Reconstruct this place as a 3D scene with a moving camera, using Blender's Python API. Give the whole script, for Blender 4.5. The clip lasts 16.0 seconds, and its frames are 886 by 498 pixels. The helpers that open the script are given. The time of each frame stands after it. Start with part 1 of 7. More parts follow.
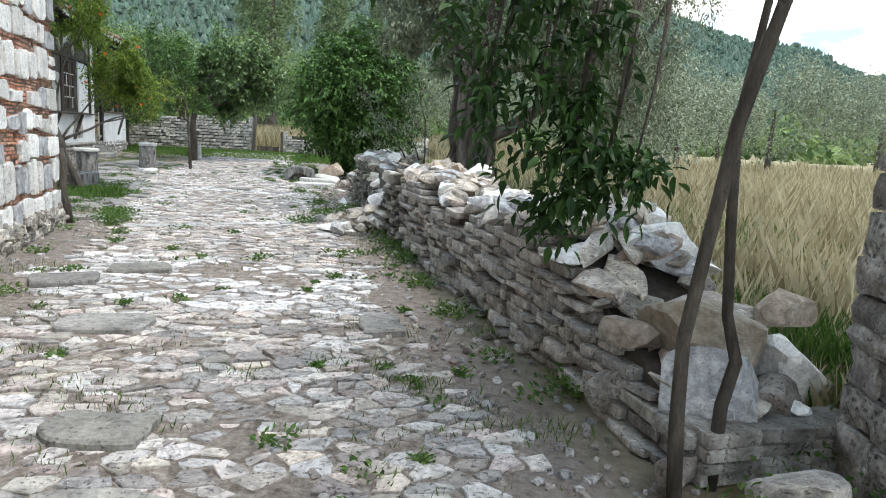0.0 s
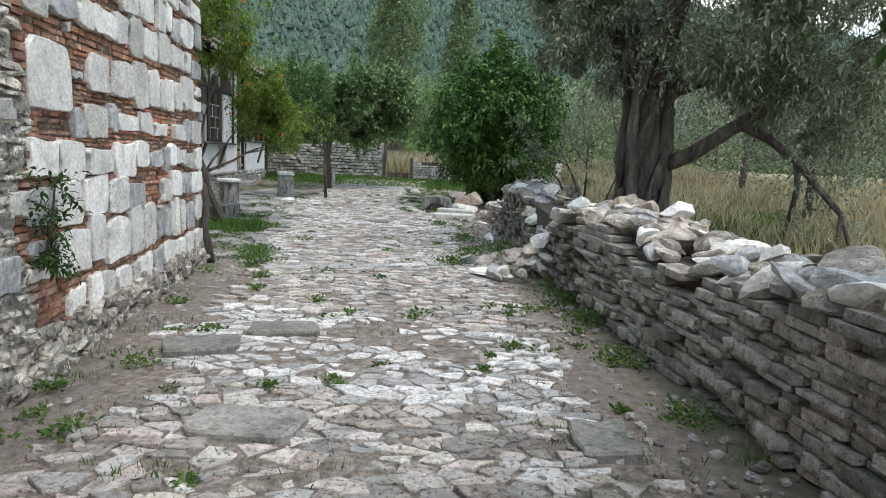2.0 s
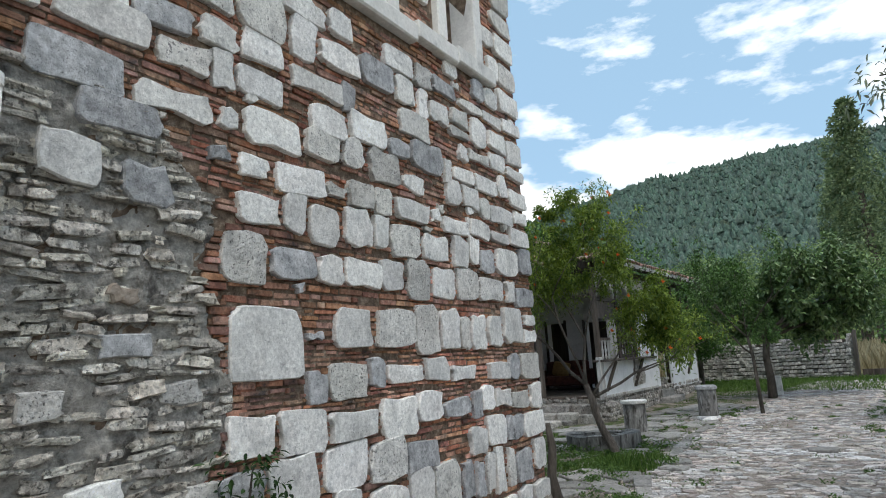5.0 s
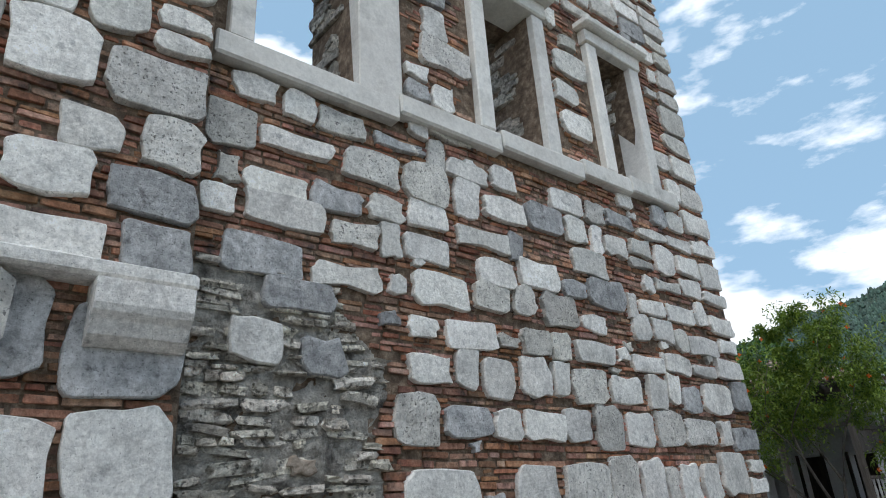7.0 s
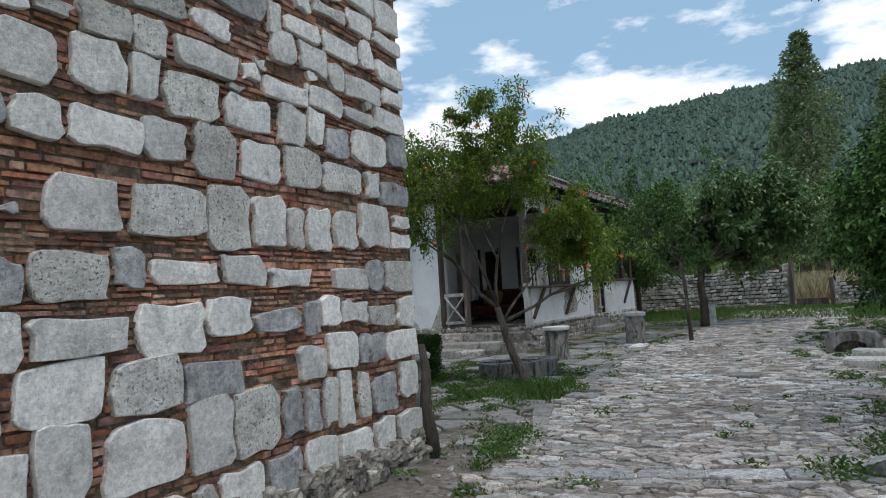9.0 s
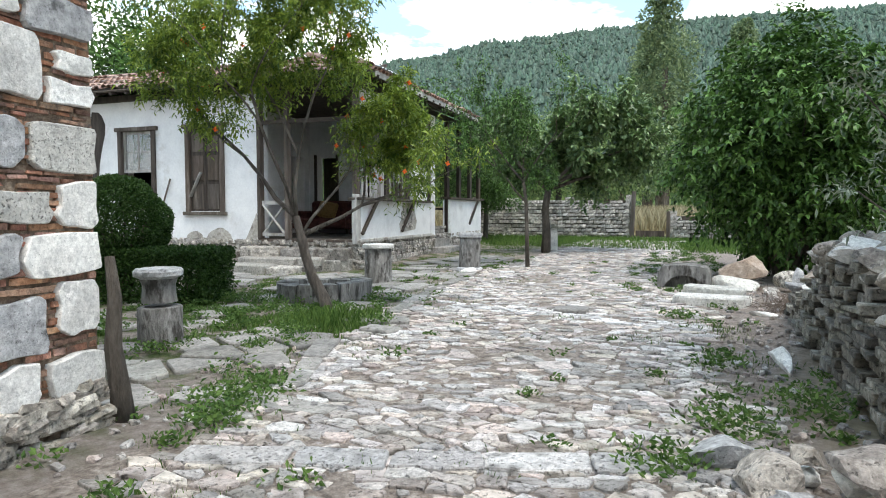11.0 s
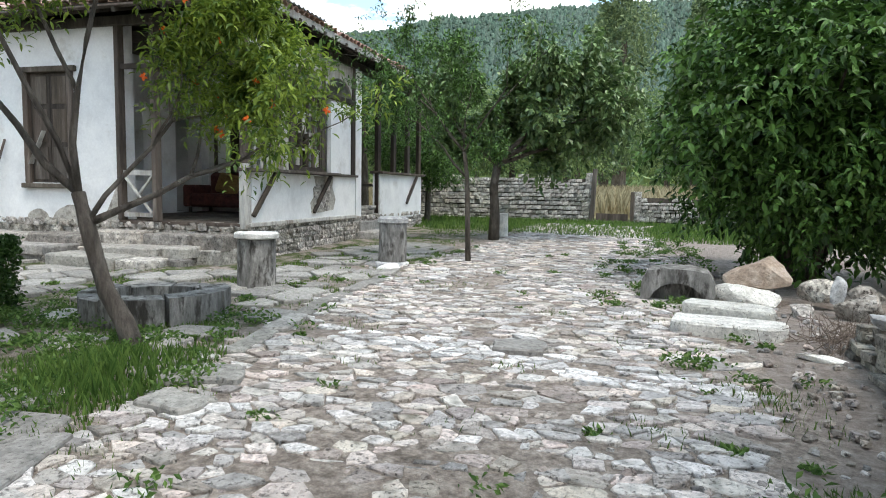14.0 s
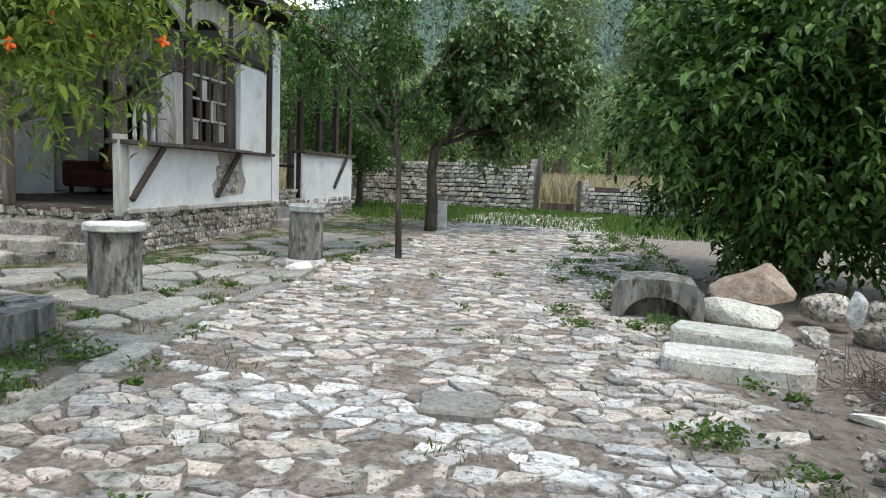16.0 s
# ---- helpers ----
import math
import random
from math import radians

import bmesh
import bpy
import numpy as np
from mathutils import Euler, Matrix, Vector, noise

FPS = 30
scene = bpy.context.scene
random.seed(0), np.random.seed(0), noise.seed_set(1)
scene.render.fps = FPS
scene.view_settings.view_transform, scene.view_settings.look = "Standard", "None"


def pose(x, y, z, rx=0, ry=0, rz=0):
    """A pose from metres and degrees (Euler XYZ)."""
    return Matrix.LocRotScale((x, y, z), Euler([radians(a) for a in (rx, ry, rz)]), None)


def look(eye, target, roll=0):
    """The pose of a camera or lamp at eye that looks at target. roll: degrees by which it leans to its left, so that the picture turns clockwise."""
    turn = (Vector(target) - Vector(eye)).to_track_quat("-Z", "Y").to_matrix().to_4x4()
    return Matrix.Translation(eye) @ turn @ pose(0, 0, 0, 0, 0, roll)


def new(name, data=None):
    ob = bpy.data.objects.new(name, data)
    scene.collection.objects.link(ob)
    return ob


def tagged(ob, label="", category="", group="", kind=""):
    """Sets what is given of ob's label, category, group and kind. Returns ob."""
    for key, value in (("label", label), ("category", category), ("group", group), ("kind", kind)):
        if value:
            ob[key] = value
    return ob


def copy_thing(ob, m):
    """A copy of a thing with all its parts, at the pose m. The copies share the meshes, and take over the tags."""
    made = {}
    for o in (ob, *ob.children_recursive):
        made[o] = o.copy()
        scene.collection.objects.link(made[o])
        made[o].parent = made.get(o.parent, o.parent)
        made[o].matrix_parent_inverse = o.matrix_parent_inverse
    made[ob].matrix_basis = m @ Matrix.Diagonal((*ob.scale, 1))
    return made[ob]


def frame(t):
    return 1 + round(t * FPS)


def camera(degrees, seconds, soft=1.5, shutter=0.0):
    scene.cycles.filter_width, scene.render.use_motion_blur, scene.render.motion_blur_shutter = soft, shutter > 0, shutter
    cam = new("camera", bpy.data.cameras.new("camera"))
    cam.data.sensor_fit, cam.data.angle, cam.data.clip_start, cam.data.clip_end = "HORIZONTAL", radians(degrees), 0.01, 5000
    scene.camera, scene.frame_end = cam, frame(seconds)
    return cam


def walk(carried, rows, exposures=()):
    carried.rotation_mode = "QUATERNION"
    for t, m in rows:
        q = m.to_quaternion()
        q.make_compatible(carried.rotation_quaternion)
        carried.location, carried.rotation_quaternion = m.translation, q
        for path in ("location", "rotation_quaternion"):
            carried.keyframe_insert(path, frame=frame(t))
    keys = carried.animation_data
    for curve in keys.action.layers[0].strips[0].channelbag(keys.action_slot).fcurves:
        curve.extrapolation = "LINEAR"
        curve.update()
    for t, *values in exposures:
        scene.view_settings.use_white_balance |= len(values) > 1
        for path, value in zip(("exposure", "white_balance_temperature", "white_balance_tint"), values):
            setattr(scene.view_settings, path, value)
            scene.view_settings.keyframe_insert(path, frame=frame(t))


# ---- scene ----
cam = camera(68.8, 16.0, soft=1.0)
PATH = [
    (0, (0.36, 0.361, 1.409), (0.274, 2.331, 1.073), 3.3),
    (0.5, (0.184, 0.659, 1.386), (0.02, 2.626, 1.06), 3.4),
    (1, (-0.031, 0.97, 1.449), (-0.349, 2.924, 1.163), 3.0),
    (1.5, (-0.231, 1.301, 1.508), (-0.626, 3.241, 1.223), 2.7),
    (2, (-0.395, 1.565, 1.481), (-0.84, 3.493, 1.194), 2.6),
    (2.5, (-0.429, 1.89, 1.442), (-0.934, 3.805, 1.165), 2.7),
    (3, (-0.34, 2.309, 1.448), (-0.926, 4.204, 1.192), 2.4),
    (3.5, (-0.283, 2.72, 1.439), (-1.149, 4.514, 1.268), 0.6),
    (4, (-0.244, 3.057, 1.532), (-1.396, 4.691, 1.487), -1.5),
    (4.5, (-0.133, 3.332, 1.608), (-1.497, 4.786, 1.759), -2.9),
    (5, (-0.13, 3.528, 1.68), (-1.678, 4.744, 2.031), -3.6),
    (5.2, (-0.126, 3.589, 1.697), (-1.738, 4.693, 2.126), -3.7),
    (7.3, (-0.012, 3.813, 1.824), (-1.752, 4.426, 2.595), -3.7),
    (7.4, (-0.061, 3.833, 1.823), (-1.793, 4.5, 2.569), -3.7),
    (7.5, (-0.079, 3.907, 1.817), (-1.809, 4.605, 2.538), -3.9),
    (8, (-0.35, 4.231, 1.664), (-2.036, 5.146, 2.228), -4.5),
    (8.5, (-0.487, 4.652, 1.51), (-2.1, 5.779, 1.864), -4.1),
    (9, (-0.573, 5.02, 1.394), (-2.067, 6.341, 1.547), -3.6),
    (9.5, (-0.755, 5.399, 1.387), (-2.135, 6.846, 1.427), -2.6),
    (10, (-0.867, 5.861, 1.33), (-2.138, 7.404, 1.272), -1.7),
    (12.3, (-1.812, 8.057, 1.252), (-2.984, 9.673, 1.112), 0.3),
    (12.5, (-1.888, 8.242, 1.272), (-3.05, 9.863, 1.12), 0.1),
    (13, (-2.071, 8.691, 1.337), (-3.208, 10.328, 1.168), 0.3),
    (13.5, (-2.256, 9.079, 1.307), (-3.374, 10.729, 1.141), 0.8),
    (14, (-2.476, 9.477, 1.28), (-3.555, 11.15, 1.097), 1.0),
    (14.5, (-2.657, 9.848, 1.287), (-3.69, 11.549, 1.086), 1.2),
    (15, (-2.829, 10.162, 1.279), (-3.83, 11.881, 1.07), 1.8),
    (15.5, (-3.029, 10.577, 1.269), (-3.99, 12.318, 1.053), 2.0),
    (16, (-3.195, 10.919, 1.267), (-4.11, 12.683, 1.044), 2.3),
]
EXPOSURE = 0.30
STOPS = [(0, -0.06, 6720), (1.3, -0.24, 6720), (2.5, -0.56, 6740), (3.4, -0.5, 6760), (4.2, -0.64, 6740), (5, -0.94, 6600), (7.5, -1.2, 6380), (8.6, -1.42, 6400), (9.3, -0.96, 6550), (10, -0.28, 6740), (12.5, -0.06, 6780), (14, -0.12, 6820), (16, -0.26, 6900)]
walk(cam, [(t, look(eye, target, roll)) for t, eye, target, roll in PATH], [(t, EXPOSURE + e, kelvin, 10) for t, e, kelvin in STOPS])

# ---- world and sun ----
SUN_EL, SUN_AZ = 68.0, 114.0
world = bpy.data.worlds.new("sky")
scene.world = world
world.use_nodes = True
wn, wl = world.node_tree.nodes, world.node_tree.links
wn.clear()
w_out = wn.new("ShaderNodeOutputWorld")
w_bg = wn.new("ShaderNodeBackground")
w_sky = wn.new("ShaderNodeTexSky")
w_sky.sky_type = "NISHITA"
w_sky.sun_disc = False
w_sky.sun_elevation = radians(SUN_EL)
w_sky.sun_rotation = radians(SUN_AZ)
w_sky.altitude, w_sky.air_density, w_sky.dust_density, w_sky.ozone_density = 200, 1.0, 0.5, 2.0
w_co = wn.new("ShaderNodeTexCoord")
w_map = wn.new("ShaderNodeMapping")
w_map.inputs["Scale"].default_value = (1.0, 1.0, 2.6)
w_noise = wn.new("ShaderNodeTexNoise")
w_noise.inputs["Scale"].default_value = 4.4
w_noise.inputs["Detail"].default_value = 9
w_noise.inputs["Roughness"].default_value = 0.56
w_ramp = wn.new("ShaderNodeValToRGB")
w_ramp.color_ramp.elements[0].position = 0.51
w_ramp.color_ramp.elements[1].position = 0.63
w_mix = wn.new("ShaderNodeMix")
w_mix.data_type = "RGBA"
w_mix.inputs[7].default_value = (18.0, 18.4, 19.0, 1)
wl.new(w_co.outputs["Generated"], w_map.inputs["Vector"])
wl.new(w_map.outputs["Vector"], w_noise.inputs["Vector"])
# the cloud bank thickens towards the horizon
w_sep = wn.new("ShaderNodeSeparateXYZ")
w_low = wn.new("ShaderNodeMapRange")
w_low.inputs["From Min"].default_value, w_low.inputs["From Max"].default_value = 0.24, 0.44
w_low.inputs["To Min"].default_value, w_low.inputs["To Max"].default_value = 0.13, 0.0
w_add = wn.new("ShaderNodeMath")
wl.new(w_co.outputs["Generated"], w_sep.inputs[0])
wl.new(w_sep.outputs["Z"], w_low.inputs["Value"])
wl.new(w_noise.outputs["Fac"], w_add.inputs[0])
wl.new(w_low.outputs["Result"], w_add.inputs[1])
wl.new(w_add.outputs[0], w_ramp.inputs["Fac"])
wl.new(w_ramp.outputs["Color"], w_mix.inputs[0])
w_haze = wn.new("ShaderNodeMix")
w_haze.data_type = "RGBA"
w_haze.inputs[0].default_value = 0.55
w_haze.inputs[7].default_value = (6.8, 10.8, 14.6, 1)
wl.new(w_sky.outputs["Color"], w_haze.inputs[6])
wl.new(w_haze.outputs[2], w_mix.inputs[6])
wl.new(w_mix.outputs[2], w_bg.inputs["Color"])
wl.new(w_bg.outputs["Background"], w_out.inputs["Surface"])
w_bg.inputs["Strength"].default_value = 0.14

sun_data = bpy.data.lights.new("sun", "SUN")
sun_data.energy, sun_data.angle, sun_data.color = 2.9, radians(26), (1.0, 0.955, 0.90)
sun = new("sun", sun_data)
_a, _e = radians(SUN_AZ), radians(SUN_EL)
sun.matrix_world = look((0, 0, 0), (-math.sin(_a) * math.cos(_e), -math.cos(_a) * math.cos(_e), -math.sin(_e)))

# ---- materials ----


def material(name, cols, scale=6.0, rough=0.85, bump=0.3, bump_scale=None, metal=0.0, island=0.0, piece=0.0,
             spots=None, spot_scale=3.0, spot_at=(0.52, 0.62), stretch=(1, 1, 1), detail=8, dist=0.03, cracks=0.0, grain=0.3, grain_scale=22.0, hue=0.015, sat=(0.8, 1.15), pits=None):
    """Noise-driven colours, a second scale of stains, fine relief; island/piece: value spread from stone to stone."""
    m = bpy.data.materials.new(name)
    m.use_nodes = True
    n, l = m.node_tree.nodes, m.node_tree.links
    b = n["Principled BSDF"]
    co = n.new("ShaderNodeTexCoord")
    mp = n.new("ShaderNodeMapping")
    mp.inputs["Scale"].default_value = stretch
    l.new(co.outputs["Object"], mp.inputs["Vector"])
    vec = mp.outputs["Vector"]
    t = n.new("ShaderNodeTexNoise")
    t.inputs["Scale"].default_value, t.inputs["Detail"].default_value, t.inputs["Roughness"].default_value = scale, detail, 0.62
    l.new(vec, t.inputs["Vector"])
    r = n.new("ShaderNodeValToRGB")
    e = r.color_ramp.elements
    e[0].position, e[1].position = 0.3, 0.7
    e[0].color, e[1].color = (*cols[0], 1), (*cols[-1], 1)
    for i, c in enumerate(cols[1:-1]):
        x = e.new(0.3 + 0.4 * (i + 1) / (len(cols) - 1))
        x.color = (*c, 1)
    l.new(t.outputs["Fac"], r.inputs["Fac"])
    col = r.outputs["Color"]
    if spots:
        t2 = n.new("ShaderNodeTexNoise")
        t2.inputs["Scale"].default_value, t2.inputs["Detail"].default_value, t2.inputs["Roughness"].default_value = spot_scale, 6, 0.65
        l.new(vec, t2.inputs["Vector"])
        r2 = n.new("ShaderNodeMapRange")
        r2.inputs["From Min"].default_value, r2.inputs["From Max"].default_value = spot_at
        l.new(t2.outputs["Fac"], r2.inputs["Value"])
        x = n.new("ShaderNodeMix")
        x.data_type = "RGBA"
        x.inputs[7].default_value = (*spots, 1)
        l.new(r2.outputs["Result"], x.inputs[0])
        l.new(col, x.inputs[6])
        col = x.outputs[2]
    for amount, node, sock in ((island, "ShaderNodeNewGeometry", "Random Per Island"), (piece, "ShaderNodeObjectInfo", "Random")):
        if amount:
            g = n.new(node)
            mr = n.new("ShaderNodeMapRange")
            mr.inputs["To Min"].default_value, mr.inputs["To Max"].default_value = 1 - amount, 1 + amount
            l.new(g.outputs[sock], mr.inputs["Value"])
            wob = n.new("ShaderNodeMath")
            wob.operation = "FRACT"
            mu = n.new("ShaderNodeMath")
            mu.operation = "MULTIPLY"
            mu.inputs[1].default_value = 17.3
            l.new(g.outputs[sock], mu.inputs[0])
            l.new(mu.outputs[0], wob.inputs[0])
            mr2 = n.new("ShaderNodeMapRange")
            mr2.inputs["To Min"].default_value, mr2.inputs["To Max"].default_value = sat
            l.new(wob.outputs[0], mr2.inputs["Value"])
            h = n.new("ShaderNodeHueSaturation")
            mu2 = n.new("ShaderNodeMath")
            mu2.operation = "MULTIPLY"
            mu2.inputs[1].default_value = 53.7
            l.new(g.outputs[sock], mu2.inputs[0])
            fr2 = n.new("ShaderNodeMath")
            fr2.operation = "FRACT"
            l.new(mu2.outputs[0], fr2.inputs[0])
            mr3 = n.new("ShaderNodeMapRange")
            mr3.inputs["To Min"].default_value, mr3.inputs["To Max"].default_value = 0.5 - hue, 0.5 + hue
            l.new(fr2.outputs[0], mr3.inputs["Value"])
            l.new(mr3.outputs["Result"], h.inputs["Hue"])
            l.new(mr.outputs["Result"], h.inputs["Value"])
            l.new(mr2.outputs["Result"], h.inputs["Saturation"])
            l.new(col, h.inputs["Color"])
            col = h.outputs["Color"]
    if grain:
        tg = n.new("ShaderNodeTexNoise")
        tg.inputs["Scale"].default_value, tg.inputs["Detail"].default_value, tg.inputs["Roughness"].default_value = grain_scale, 5, 0.75
        l.new(vec, tg.inputs["Vector"])
        mg = n.new("ShaderNodeMapRange")
        mg.inputs["From Min"].default_value, mg.inputs["From Max"].default_value = 0.32, 0.68
        mg.inputs["To Min"].default_value, mg.inputs["To Max"].default_value = 1 - grain, 1 + grain
        l.new(tg.outputs["Fac"], mg.inputs["Value"])
        hg = n.new("ShaderNodeHueSaturation")
        l.new(mg.outputs["Result"], hg.inputs["Value"])
        l.new(col, hg.inputs["Color"])
        col = hg.outputs["Color"]
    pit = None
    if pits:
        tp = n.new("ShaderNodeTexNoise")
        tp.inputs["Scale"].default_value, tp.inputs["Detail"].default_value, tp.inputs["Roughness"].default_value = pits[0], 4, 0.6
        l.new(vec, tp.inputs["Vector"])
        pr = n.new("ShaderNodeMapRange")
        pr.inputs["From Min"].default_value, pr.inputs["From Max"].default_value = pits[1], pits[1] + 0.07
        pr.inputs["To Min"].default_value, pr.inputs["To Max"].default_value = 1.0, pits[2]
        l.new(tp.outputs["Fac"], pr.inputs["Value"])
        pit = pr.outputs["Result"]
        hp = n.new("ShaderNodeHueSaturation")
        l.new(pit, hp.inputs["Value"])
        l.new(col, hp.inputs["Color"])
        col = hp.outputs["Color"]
    l.new(col, b.inputs["Base Color"])
    b.inputs["Roughness"].default_value, b.inputs["Metallic"].default_value = rough, metal
    b.inputs["Specular IOR Level"].default_value = 0.3
    if bump:
        t3 = n.new("ShaderNodeTexNoise")
        t3.inputs["Scale"].default_value, t3.inputs["Detail"].default_value, t3.inputs["Roughness"].default_value = bump_scale or scale * 4, 8, 0.7
        l.new(vec, t3.inputs["Vector"])
        bp = n.new("ShaderNodeBump")
        bp.inputs["Strength"].default_value, bp.inputs["Distance"].default_value = bump, dist
        height = t3.outputs["Fac"]
        if cracks:
            v = n.new("ShaderNodeTexVoronoi")
            v.inputs["Scale"].default_value = cracks
            l.new(vec, v.inputs["Vector"])
            ad = n.new("ShaderNodeMath")
            ad.operation = "ADD"
            l.new(height, ad.inputs[0])
            l.new(v.outputs["Distance"], ad.inputs[1])
            height = ad.outputs[0]
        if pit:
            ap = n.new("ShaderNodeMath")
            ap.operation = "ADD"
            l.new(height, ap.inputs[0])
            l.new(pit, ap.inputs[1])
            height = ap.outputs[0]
        l.new(height, bp.inputs["Height"])
        l.new(bp.outputs["Normal"], b.inputs["Normal"])
    return m


def leafy(name, c0, c1, rough=0.5, thin=0.25, gloss=0.2):
    m = bpy.data.materials.new(name)
    m.use_nodes = True
    n, l = m.node_tree.nodes, m.node_tree.links
    b = n["Principled BSDF"]
    g = n.new("ShaderNodeNewGeometry")
    r = n.new("ShaderNodeValToRGB")
    r.color_ramp.elements[0].color, r.color_ramp.elements[1].color = (*c0, 1), (*c1, 1)
    l.new(g.outputs["Random Per Island"], r.inputs["Fac"])
    l.new(r.outputs["Color"], b.inputs["Base Color"])
    b.inputs["Roughness"].default_value = rough
    b.inputs["Specular IOR Level"].default_value = gloss
    tr = n.new("ShaderNodeBsdfTranslucent")
    l.new(r.outputs["Color"], tr.inputs["Color"])
    mx = n.new("ShaderNodeMixShader")
    mx.inputs[0].default_value = thin
    l.new(b.outputs[0], mx.inputs[1])
    l.new(tr.outputs[0], mx.inputs[2])
    l.new(mx.outputs[0], n["Material Output"].inputs["Surface"])
    return m


M = {}
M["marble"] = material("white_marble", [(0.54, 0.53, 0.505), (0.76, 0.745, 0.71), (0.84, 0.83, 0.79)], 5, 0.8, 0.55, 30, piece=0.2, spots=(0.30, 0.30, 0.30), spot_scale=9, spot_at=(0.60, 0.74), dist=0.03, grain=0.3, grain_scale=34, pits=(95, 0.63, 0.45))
M["dressed"] = material("dressed_marble", [(0.60, 0.585, 0.55), (0.74, 0.725, 0.69), (0.82, 0.81, 0.77)], 3, 0.75, 0.25, 40, piece=0.1, spots=(0.45, 0.44, 0.42), spot_scale=3, spot_at=(0.56, 0.74), dist=0.02, grain=0.12, grain_scale=30)
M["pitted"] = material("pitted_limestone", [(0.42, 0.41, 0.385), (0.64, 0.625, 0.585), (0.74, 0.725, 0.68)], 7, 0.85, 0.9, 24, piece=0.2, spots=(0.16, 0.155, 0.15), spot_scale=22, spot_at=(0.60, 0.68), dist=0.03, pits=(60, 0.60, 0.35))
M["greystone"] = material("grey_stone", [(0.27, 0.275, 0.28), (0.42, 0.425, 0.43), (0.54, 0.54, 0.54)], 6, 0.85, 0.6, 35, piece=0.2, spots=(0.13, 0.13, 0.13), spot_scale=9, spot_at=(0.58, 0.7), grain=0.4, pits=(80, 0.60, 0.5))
M["brick"] = material("thin_brick", [(0.27, 0.10, 0.048), (0.52, 0.215, 0.10), (0.64, 0.35, 0.20)], 9, 0.9, 0.6, 60, island=0.4, piece=0.4, spots=(0.12, 0.09, 0.075), spot_scale=6, spot_at=(0.52, 0.66), grain=0.4, grain_scale=30)
M["mortar"] = material("lime_mortar", [(0.10, 0.07, 0.05), (0.20, 0.145, 0.105), (0.38, 0.30, 0.225)], 16, 0.95, 0.9, 50, dist=0.03)
M["rubblemortar"] = material("grey_mortar", [(0.28, 0.26, 0.23), (0.50, 0.475, 0.43), (0.70, 0.675, 0.62)], 14, 0.95, 1.0, 30, dist=0.06, spots=(0.13, 0.12, 0.11), spot_scale=5, spot_at=(0.53, 0.66))
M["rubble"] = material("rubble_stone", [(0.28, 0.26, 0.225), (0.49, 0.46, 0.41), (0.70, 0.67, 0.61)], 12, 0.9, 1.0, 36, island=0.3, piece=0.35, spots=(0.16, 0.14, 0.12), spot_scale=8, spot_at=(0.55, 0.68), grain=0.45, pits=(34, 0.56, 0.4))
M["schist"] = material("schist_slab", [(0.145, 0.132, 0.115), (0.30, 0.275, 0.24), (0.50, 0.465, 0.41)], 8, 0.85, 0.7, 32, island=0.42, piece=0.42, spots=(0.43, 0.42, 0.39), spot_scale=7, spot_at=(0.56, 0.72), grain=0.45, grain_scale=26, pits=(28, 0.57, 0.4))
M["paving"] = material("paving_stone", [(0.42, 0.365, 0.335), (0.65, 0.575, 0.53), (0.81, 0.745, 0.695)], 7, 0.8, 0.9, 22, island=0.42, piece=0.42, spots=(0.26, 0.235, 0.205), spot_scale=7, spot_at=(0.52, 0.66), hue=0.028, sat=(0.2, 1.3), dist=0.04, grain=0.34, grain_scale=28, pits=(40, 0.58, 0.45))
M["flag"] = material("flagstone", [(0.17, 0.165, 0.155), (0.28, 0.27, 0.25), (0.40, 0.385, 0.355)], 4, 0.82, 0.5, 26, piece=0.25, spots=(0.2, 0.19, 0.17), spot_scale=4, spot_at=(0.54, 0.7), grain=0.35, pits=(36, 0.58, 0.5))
M["plaster"] = material("white_limewash", [(0.62, 0.63, 0.64), (0.74, 0.75, 0.76), (0.80, 0.81, 0.81)], 2.2, 0.9, 0.35, 18, spots=(0.50, 0.48, 0.45), spot_scale=1.7, spot_at=(0.58, 0.75), dist=0.02, grain=0.06)
M["wood"] = material("weathered_wood", [(0.05, 0.04, 0.033), (0.095, 0.077, 0.063), (0.16, 0.135, 0.115)], 6, 0.85, 0.5, 40, stretch=(1, 1, 0.12), piece=0.25, spots=(0.27, 0.24, 0.21), spot_scale=3, spot_at=(0.6, 0.75))
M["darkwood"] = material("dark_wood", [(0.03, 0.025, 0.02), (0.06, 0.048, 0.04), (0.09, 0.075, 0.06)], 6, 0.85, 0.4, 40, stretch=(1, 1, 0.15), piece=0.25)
M["greywood"] = material("grey_painted_wood", [(0.30, 0.29, 0.275), (0.42, 0.41, 0.39), (0.52, 0.51, 0.48)], 5, 0.85, 0.5, 40, stretch=(1, 1, 0.15), piece=0.15, spots=(0.2, 0.17, 0.14), spot_scale=3, spot_at=(0.56, 0.7))
M["tile"] = material("roof_tile", [(0.19, 0.10, 0.07), (0.30, 0.17, 0.12), (0.40, 0.26, 0.19)], 7, 0.9, 0.5, 40, island=0.35, piece=0.35, spots=(0.30, 0.27, 0.23), spot_scale=4, spot_at=(0.52, 0.66))
M["metal"] = material("corrugated_metal", [(0.5, 0.51, 0.53), (0.62, 0.63, 0.65)], 3, 0.45, 0.1, metal=0.4, spots=(0.3, 0.22, 0.17), spot_scale=3, spot_at=(0.6, 0.75))
M["bark"] = material("bark", [(0.05, 0.042, 0.035), (0.10, 0.085, 0.07), (0.17, 0.15, 0.125)], 9, 0.95, 1.0, 26, stretch=(1, 1, 0.3), dist=0.05)
